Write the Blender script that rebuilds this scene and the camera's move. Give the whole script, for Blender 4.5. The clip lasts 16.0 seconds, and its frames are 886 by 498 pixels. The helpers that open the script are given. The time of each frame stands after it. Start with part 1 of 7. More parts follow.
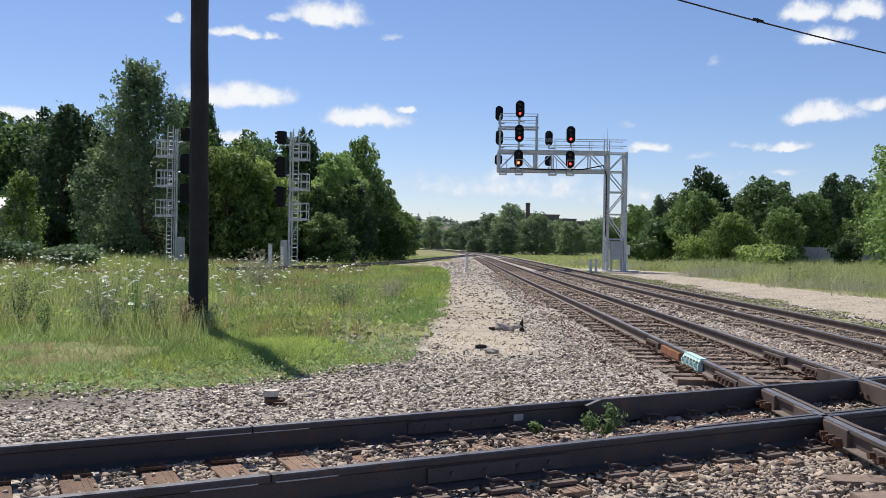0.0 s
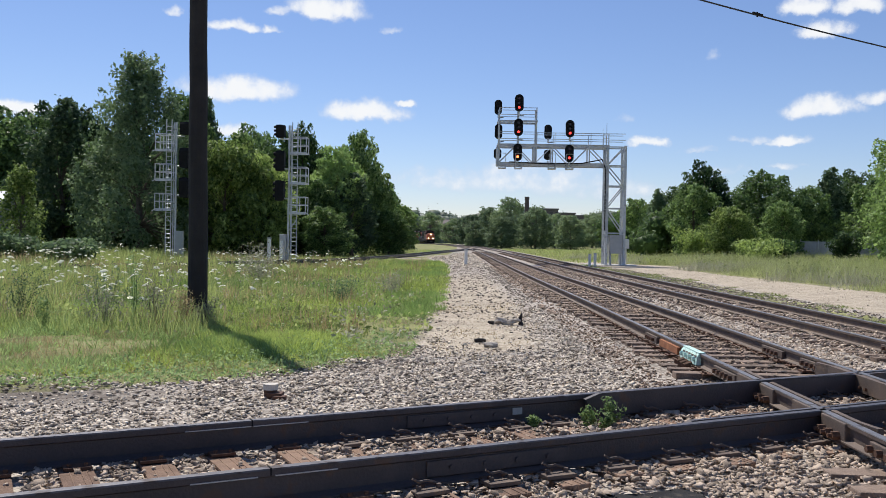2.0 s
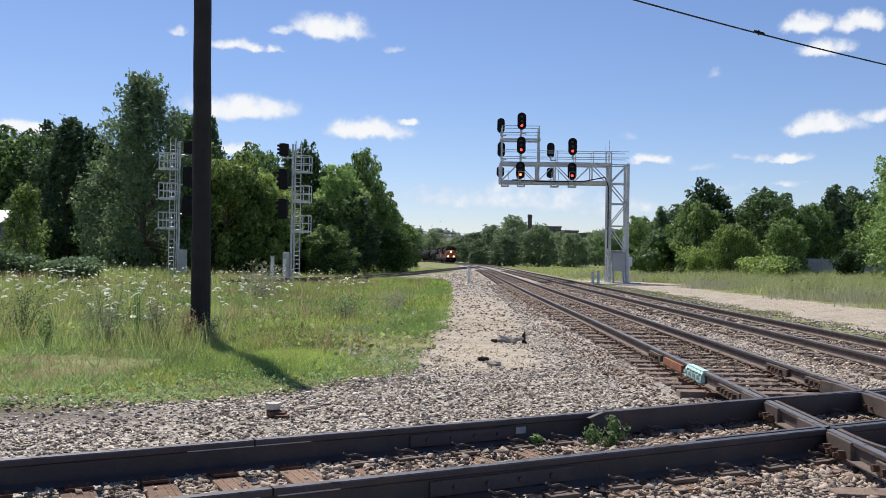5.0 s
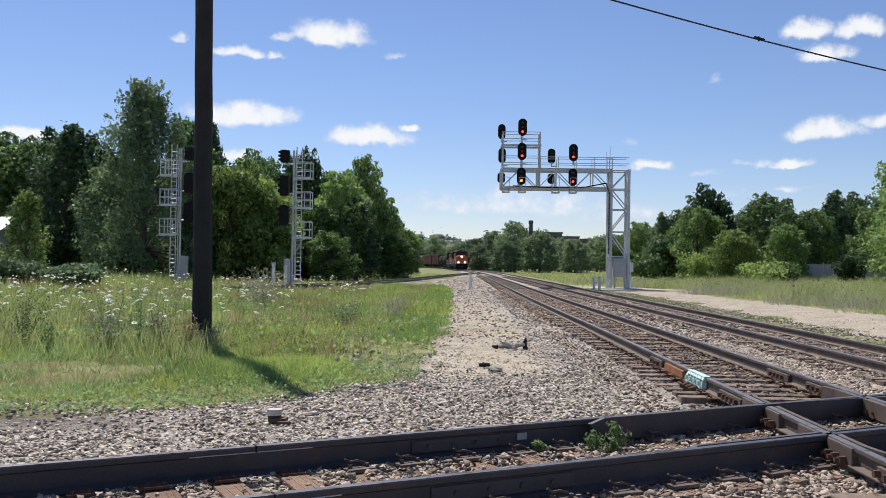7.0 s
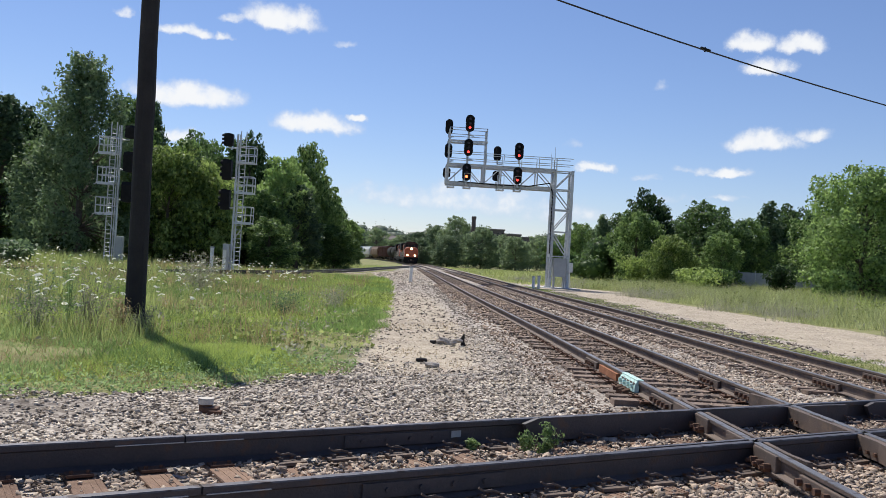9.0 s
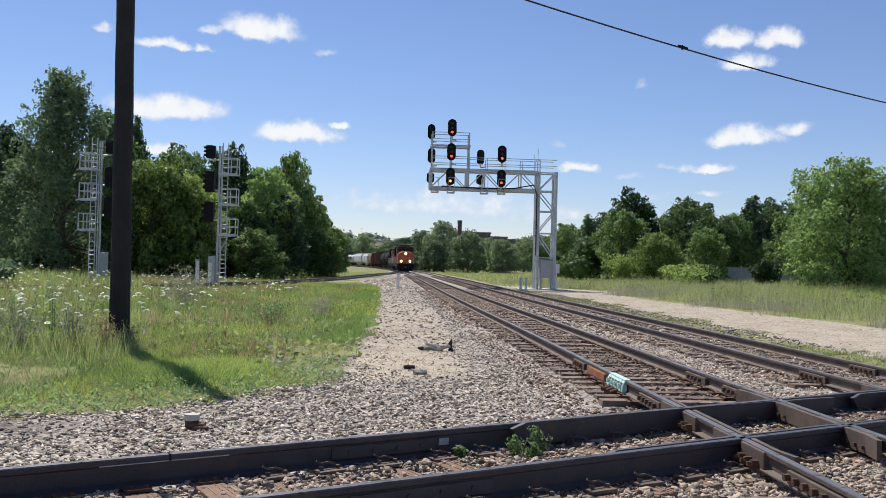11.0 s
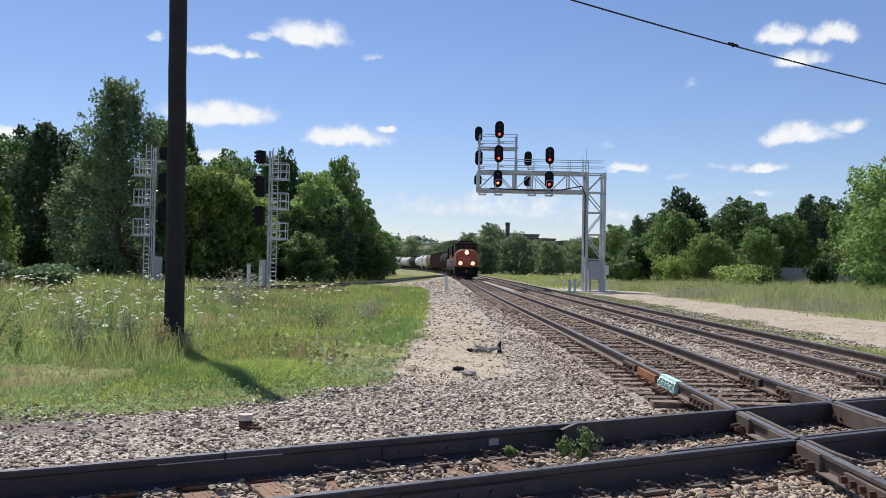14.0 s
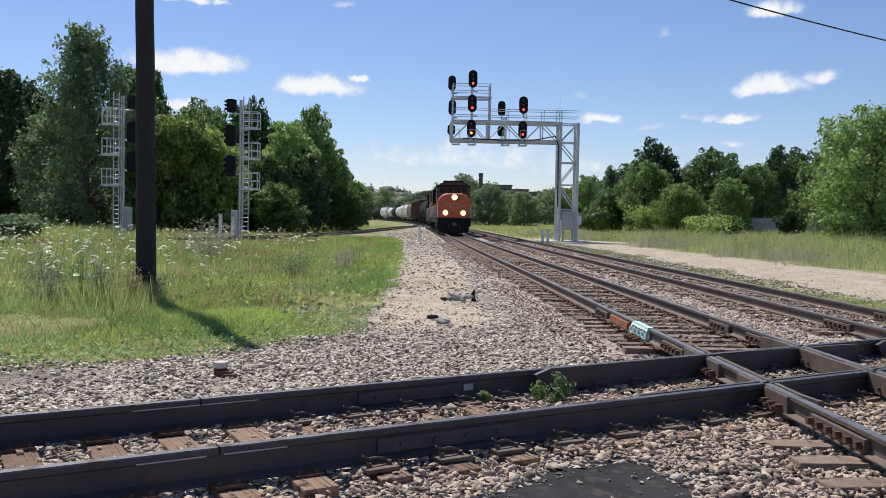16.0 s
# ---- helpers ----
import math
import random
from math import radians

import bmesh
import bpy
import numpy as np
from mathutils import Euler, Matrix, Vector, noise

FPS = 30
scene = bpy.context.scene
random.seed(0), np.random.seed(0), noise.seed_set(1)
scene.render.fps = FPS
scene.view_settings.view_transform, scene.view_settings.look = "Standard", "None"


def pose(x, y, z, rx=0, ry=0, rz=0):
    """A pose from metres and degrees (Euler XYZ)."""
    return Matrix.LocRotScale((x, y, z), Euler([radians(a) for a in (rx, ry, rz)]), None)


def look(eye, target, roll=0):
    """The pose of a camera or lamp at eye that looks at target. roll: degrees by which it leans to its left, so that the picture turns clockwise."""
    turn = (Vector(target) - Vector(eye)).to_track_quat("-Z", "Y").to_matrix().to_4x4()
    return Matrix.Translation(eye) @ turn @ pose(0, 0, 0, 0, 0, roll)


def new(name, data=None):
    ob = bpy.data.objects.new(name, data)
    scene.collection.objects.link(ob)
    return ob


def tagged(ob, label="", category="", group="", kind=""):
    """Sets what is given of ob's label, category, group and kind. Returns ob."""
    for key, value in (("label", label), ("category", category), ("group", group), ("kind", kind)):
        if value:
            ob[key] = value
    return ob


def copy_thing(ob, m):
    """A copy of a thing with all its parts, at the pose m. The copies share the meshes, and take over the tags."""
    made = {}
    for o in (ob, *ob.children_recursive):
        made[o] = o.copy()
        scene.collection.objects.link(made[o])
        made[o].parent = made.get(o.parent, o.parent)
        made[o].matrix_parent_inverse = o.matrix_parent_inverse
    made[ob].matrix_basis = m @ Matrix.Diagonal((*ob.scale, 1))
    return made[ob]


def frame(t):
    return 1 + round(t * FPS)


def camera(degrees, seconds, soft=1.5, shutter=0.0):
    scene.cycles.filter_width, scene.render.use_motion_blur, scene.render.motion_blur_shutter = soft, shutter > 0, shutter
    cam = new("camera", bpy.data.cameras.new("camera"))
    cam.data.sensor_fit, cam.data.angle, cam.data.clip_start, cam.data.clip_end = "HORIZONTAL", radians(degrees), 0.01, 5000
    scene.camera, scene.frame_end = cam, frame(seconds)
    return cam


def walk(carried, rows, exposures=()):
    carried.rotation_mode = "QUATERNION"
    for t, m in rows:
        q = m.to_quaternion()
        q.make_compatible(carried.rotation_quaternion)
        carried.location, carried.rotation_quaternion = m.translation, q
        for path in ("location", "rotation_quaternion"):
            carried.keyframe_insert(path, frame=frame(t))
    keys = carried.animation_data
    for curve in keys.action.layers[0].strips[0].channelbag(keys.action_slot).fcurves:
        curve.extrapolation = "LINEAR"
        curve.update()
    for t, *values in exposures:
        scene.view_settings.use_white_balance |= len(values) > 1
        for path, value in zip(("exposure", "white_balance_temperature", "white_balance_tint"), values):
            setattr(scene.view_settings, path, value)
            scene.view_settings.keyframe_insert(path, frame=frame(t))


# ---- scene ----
# ---- camera ----
cam = camera(53.0, 16.0, soft=0.75)
EYE = (0.0, 0.0, 1.545)


def aim(yaw, pitch, roll, x, y, z):
    return pose(EYE[0] + x, EYE[1] + y, EYE[2] + z, 0, 0, yaw) @ pose(0, 0, 0, pitch) @ pose(0, 0, 0, 0, roll) @ pose(0, 0, 0, 90)


# seconds, yaw to the left, pitch up, roll, sway of the eye
AIM = [
    (0.0, 0.94, -0.22, -0.95, -0.000, -0.000, 0.000),
    (0.5, 0.93, -0.33, -0.95, -0.005, -0.009, 0.003),
    (1.0, 0.97, -0.44, -1.00, -0.003, -0.001, 0.002),
    (1.5, 0.93, -0.52, -0.98, 0.004, -0.001, 0.001),
    (2.0, 0.87, -0.61, -0.98, -0.002, -0.010, 0.001),
    (2.5, 0.86, -0.78, -0.97, 0.002, -0.008, 0.004),
    (3.0, 0.96, -0.30, -0.93, -0.002, -0.002, 0.004),
    (3.5, 1.12, 0.43, -0.92, -0.000, -0.007, -0.000),
    (4.0, 1.12, 0.38, -0.91, -0.000, -0.006, 0.006),
    (6.5, 1.09, 0.91, -0.78, 0.002, -0.010, 0.005),
    (7.0, 1.16, 0.93, -0.80, 0.001, -0.024, 0.007),
    (7.5, 1.47, 0.91, -1.80, -0.008, -0.013, 0.012),
    (8.0, 0.70, 0.21, -2.74, -0.003, -0.001, 0.015),
    (8.5, -1.78, 0.18, -3.54, -0.007, 0.017, 0.017),
    (9.0, -2.59, 0.62, -3.35, -0.003, 0.017, 0.033),
    (9.2, -2.15, 0.80, -3.04, -0.004, 0.010, 0.033),
    (11.3, -3.43, 0.95, -1.26, 0.052, 0.038, 0.060),
    (11.5, -2.05, 0.72, -1.19, 0.052, 0.038, 0.060),
    (12.0, 0.00, 0.16, -1.21, 0.039, 0.007, 0.047),
    (12.5, -0.06, 0.19, -1.41, 0.048, 0.012, 0.048),
    (13.0, -0.49, 0.15, -1.46, 0.047, -0.001, 0.046),
    (13.5, -0.95, 0.83, -1.51, 0.050, 0.003, 0.042),
    (14.0, -0.33, 1.05, -1.06, 0.042, -0.006, 0.045),
    (14.5, 0.95, -0.56, -0.15, 0.017, -0.014, 0.017),
    (15.0, 0.98, -1.76, 0.64, 0.028, -0.017, 0.010),
    (15.5, -1.09, -3.09, 0.06, 0.030, 0.009, 0.005),
    (16.0, -2.12, -2.09, -1.03, 0.025, 0.012, 0.005),
]
walk(cam, [(t, aim(*a)) for t, *a in AIM], exposures=[(0.0, 0.0), (16.0, 0.0)])

# ---- light ----
SUN_AZ, SUN_EL = -28.0, 55.0          # degrees from the track's direction (left is minus), and height
sky_world = bpy.data.worlds.new("sky")
scene.world = sky_world
sky_world.use_nodes = True


def build_sky(tree):
    nodes, links = tree.nodes, tree.links
    nodes.clear()

    def n(kind, **kw):
        nd = nodes.new(kind)
        for k, v in kw.items():
            if k == "op":
                nd.operation = v
            else:
                nd.inputs[k].default_value = v
        return nd

    def math_(op, a, b=None):
        nd = nodes.new("ShaderNodeMath")
        nd.operation = op
        for i, v in enumerate((a, b)):
            if v is None:
                continue
            if isinstance(v, (int, float)):
                nd.inputs[i].default_value = v
            else:
                links.new(v, nd.inputs[i])
        return nd.outputs[0]

    sky = nodes.new("ShaderNodeTexSky")
    sky.sky_type = "NISHITA"
    sky.sun_disc = False
    sky.sun_elevation, sky.sun_rotation = radians(SUN_EL), radians(SUN_AZ)
    sky.air_density, sky.dust_density, sky.ozone_density = 1.0, 0.05, 6.0
    tc = nodes.new("ShaderNodeTexCoord")
    sep = nodes.new("ShaderNodeSeparateXYZ")
    links.new(tc.outputs["Generated"], sep.inputs[0])
    az = math_("ARCTAN2", sep.outputs[0], sep.outputs[1])
    el = math_("ARCSINE", sep.outputs[2])
    az, el = math_("MULTIPLY", az, 57.296), math_("MULTIPLY", el, 57.296)
    warp = nodes.new("ShaderNodeTexNoise")
    warp.inputs["Scale"].default_value, warp.inputs["Detail"].default_value = 22.0, 8.0
    warp.inputs["Roughness"].default_value = 0.62
    links.new(tc.outputs["Generated"], warp.inputs["Vector"])
    ws = nodes.new("ShaderNodeSeparateColor")
    links.new(warp.outputs["Color"], ws.inputs[0])
    az = math_("ADD", az, math_("MULTIPLY", math_("SUBTRACT", ws.outputs[0], 0.5), 3.4))
    el = math_("ADD", el, math_("MULTIPLY", math_("SUBTRACT", ws.outputs[1], 0.5), 1.7))
    # fair-weather cumulus: azimuth, elevation, half width, half height, density
    clouds = [(-8.4, 14.1, 2.91, 0.98, 1.00), (-11.4, 14.0, 0.95, 0.36, 0.70), (-14.4, 12.9, 1.89, 0.40, 0.85), (-12.1, 12.8, 0.80, 0.33, 0.80),
              (-18.1, 13.5, 0.80, 0.29, 0.60), (-4.4, 13.2, 0.66, 0.22, 0.40), (-13.9, 8.9, 3.94, 0.95, 1.00), (-5.8, 7.8, 2.99, 0.80, 1.00),
              (-3.0, 8.4, 0.80, 0.33, 0.90), (-26.4, 7.0, 2.26, 0.51, 0.95)]
    clouds += [(21.0, 13.9, 1.89, 0.66, 0.90), (23.9, 13.8, 1.75, 0.66, 0.95), (22.1, 12.5, 1.60, 0.58, 0.90), (16.0, 11.4, 0.62, 0.33, 0.35),
               (21.9, 7.9, 2.40, 0.77, 1.00), (24.7, 8.4, 1.31, 0.47, 0.70), (12.1, 6.2, 1.46, 0.44, 0.95), (20.3, 6.2, 1.31, 0.36, 0.90), (18.1, 6.4, 1.60, 0.29, 0.55)]
    clouds += [(15.1, 5.8, 1.02, 0.22, 0.50), (10.7, 7.6, 0.87, 0.29, 0.30), (20.1, 4.6, 1.17, 0.22, 0.50), (17.1, 4.6, 1.89, 0.22, 0.35),
               (3.2, 3.7, 8.38, 1.09, 0.55), (10.4, 3.2, 5.83, 0.73, 0.45), (6.8, 5.0, 3.28, 0.36, 0.35), (-14.4, 6.5, 1.46, 0.44, 0.70),
               (40, 10, 5, 1.2, 1.0), (-45, 12, 5, 1.2, 1.0), (80, 16, 7, 1.8, 1.0), (-90, 14, 6, 1.5, 1.0), (150, 20, 8, 2, 1.0), (-140, 15, 7, 2, 1.0)]
    total = None
    for a0, e0, wa, we, dens in clouds:
        da = math_("MULTIPLY", math_("SUBTRACT", az, a0), 0.88 / wa)
        de = math_("MULTIPLY", math_("SUBTRACT", el, e0 + 0.05 * we), 1 / we)
        de = math_("MAXIMUM", math_("MULTIPLY", de, 0.72), math_("MULTIPLY", de, -1.3))      # flatter undersides
        d2 = math_("ADD", math_("MULTIPLY", da, da), math_("MULTIPLY", de, de))
        m = math_("MULTIPLY", math_("SUBTRACT", 1.0, d2), dens)
        total = m if total is None else math_("MAXIMUM", total, m)
    fine = nodes.new("ShaderNodeTexNoise")
    fine.inputs["Scale"].default_value, fine.inputs["Detail"].default_value = 60.0, 6.0
    links.new(tc.outputs["Generated"], fine.inputs["Vector"])
    body = math_("ADD", total, math_("MULTIPLY", math_("SUBTRACT", fine.outputs[0], 0.5), 1.0))
    ramp = nodes.new("ShaderNodeValToRGB")
    ramp.color_ramp.elements[0].position, ramp.color_ramp.elements[1].position = 0.0, 0.95
    ramp.color_ramp.interpolation = "EASE"
    links.new(body, ramp.inputs[0])
    tone = nodes.new("ShaderNodeValToRGB")
    tone.color_ramp.elements[0].position, tone.color_ramp.elements[0].color = 0.2, (6.6, 7.5, 9.3, 1)
    tone.color_ramp.elements[1].position, tone.color_ramp.elements[1].color = 0.7, (10.0, 10.2, 10.5, 1)
    links.new(body, tone.inputs[0])
    mix = nodes.new("ShaderNodeMix")
    mix.data_type = "RGBA"
    links.new(ramp.outputs[0], mix.inputs["Factor"])
    clear = nodes.new("ShaderNodeMix")
    clear.data_type, clear.blend_type = "RGBA", "MULTIPLY"
    clear.inputs["Factor"].default_value = 1.0
    clear.inputs["B"].default_value = (1.2, 1.105, 1.2, 1)
    links.new(sky.outputs[0], clear.inputs["A"])
    links.new(clear.outputs["Result"], mix.inputs["A"])
    links.new(tone.outputs[0], mix.inputs["B"])
    bg = nodes.new("ShaderNodeBackground")
    bg.inputs["Strength"].default_value = 0.092
    links.new(mix.outputs["Result"], bg.inputs["Color"])
    out = nodes.new("ShaderNodeOutputWorld")
    links.new(bg.outputs[0], out.inputs[0])


build_sky(sky_world.node_tree)
sun = new("sun", bpy.data.lights.new("sun", "SUN"))
sun.data.energy, sun.data.angle, sun.data.color = 5.0, radians(0.53), (1.0, 0.955, 0.88)
sun.matrix_world = look((0, 0, 50), Vector((0, 0, 50)) - Vector((math.sin(radians(SUN_AZ)) * math.cos(radians(SUN_EL)),
                        math.cos(radians(SUN_AZ)) * math.cos(radians(SUN_EL)), math.sin(radians(SUN_EL)))))


# ---- materials ----
def material(name, low, high, scale=4.0, rough=0.8, metal=0.0, bump=0.2, fine=60.0, vary=0.0, spots=None, emit=None, trans=0.0, spec=None):
    """A surface between two colours by two noises; vary: change from object to object; spots: (colour, share, scale) of stains."""
    m = bpy.data.materials.new(name)
    m.use_nodes = True
    nodes, links = m.node_tree.nodes, m.node_tree.links
    p = nodes["Principled BSDF"]
    p.inputs["Roughness"].default_value, p.inputs["Metallic"].default_value = rough, metal
    if spec is not None:
        p.inputs["Specular IOR Level"].default_value = spec
    if emit:
        p.inputs["Emission Color"].default_value, p.inputs["Emission Strength"].default_value = (*emit[0], 1), emit[1]
    tc = nodes.new("ShaderNodeTexCoord")
    big, small = nodes.new("ShaderNodeTexNoise"), nodes.new("ShaderNodeTexNoise")
    for nd, s, det in ((big, scale, 4.0), (small, fine, 3.0)):
        nd.inputs["Scale"].default_value, nd.inputs["Detail"].default_value = s, det
        links.new(tc.outputs["Object"], nd.inputs["Vector"])
    add = nodes.new("ShaderNodeMath")
    add.operation = "MULTIPLY_ADD"
    links.new(small.outputs[0], add.inputs[0])
    add.inputs[1].default_value = 0.45
    half = nodes.new("ShaderNodeMath")
    half.operation = "MULTIPLY_ADD"
    links.new(big.outputs[0], half.inputs[0])
    half.inputs[1].default_value, half.inputs[2].default_value = 0.9, -0.18
    links.new(half.outputs[0], add.inputs[2])
    value = add.outputs[0]
    if vary:
        info = nodes.new("ShaderNodeObjectInfo")
        geo = nodes.new("ShaderNodeNewGeometry")
        both = nodes.new("ShaderNodeMath")
        both.operation = "ADD"
        links.new(info.outputs["Random"], both.inputs[0])
        links.new(geo.outputs["Random Per Island"], both.inputs[1])
        va = nodes.new("ShaderNodeMath")
        va.operation = "MULTIPLY_ADD"
        links.new(both.outputs[0], va.inputs[0])
        va.inputs[1].default_value = vary
        vb = nodes.new("ShaderNodeMath")
        vb.operation = "SUBTRACT"
        links.new(value, va.inputs[2])
        links.new(va.outputs[0], vb.inputs[0])
        vb.inputs[1].default_value = vary
        value = vb.outputs[0]
    ramp = nodes.new("ShaderNodeValToRGB")
    ramp.color_ramp.elements[0].position, ramp.color_ramp.elements[0].color = 0.2, (*low, 1)
    ramp.color_ramp.elements[1].position, ramp.color_ramp.elements[1].color = 0.8, (*high, 1)
    links.new(value, ramp.inputs[0])
    colour = ramp.outputs[0]
    if spots:
        st = nodes.new("ShaderNodeTexNoise")
        st.inputs["Scale"].default_value, st.inputs["Detail"].default_value = spots[2], 5.0
        links.new(tc.outputs["Object"], st.inputs["Vector"])
        sr = nodes.new("ShaderNodeValToRGB")
        sr.color_ramp.elements[0].position, sr.color_ramp.elements[1].position = 0.62 - spots[1] * 0.3, 0.7 - spots[1] * 0.3
        links.new(st.outputs[0], sr.inputs[0])
        mx = nodes.new("ShaderNodeMix")
        mx.data_type = "RGBA"
        links.new(sr.outputs[0], mx.inputs["Factor"])
        links.new(colour, mx.inputs["A"])
        mx.inputs["B"].default_value = (*spots[0], 1)
        colour = mx.outputs["Result"]
    links.new(colour, p.inputs["Base Color"])
    if bump:
        b = nodes.new("ShaderNodeBump")
        b.inputs["Strength"].default_value, b.inputs["Distance"].default_value = bump, 0.02
        links.new(small.outputs[0], b.inputs["Height"])
        links.new(b.outputs[0], p.inputs["Normal"])
    if trans:
        tr = nodes.new("ShaderNodeBsdfTranslucent")
        links.new(colour, tr.inputs["Color"])
        sh = nodes.new("ShaderNodeMixShader")
        sh.inputs[0].default_value = trans
        links.new(p.outputs[0], sh.inputs[1])
        links.new(tr.outputs[0], sh.inputs[2])
        links.new(sh.outputs[0], nodes["Material Output"].inputs[0])
    return m


def leaf_material(name, low, high, trans=0.35):
    return material(name, low, high, scale=0.35, rough=0.55, bump=0, fine=3.0, vary=0.55, trans=trans, spec=0.3)


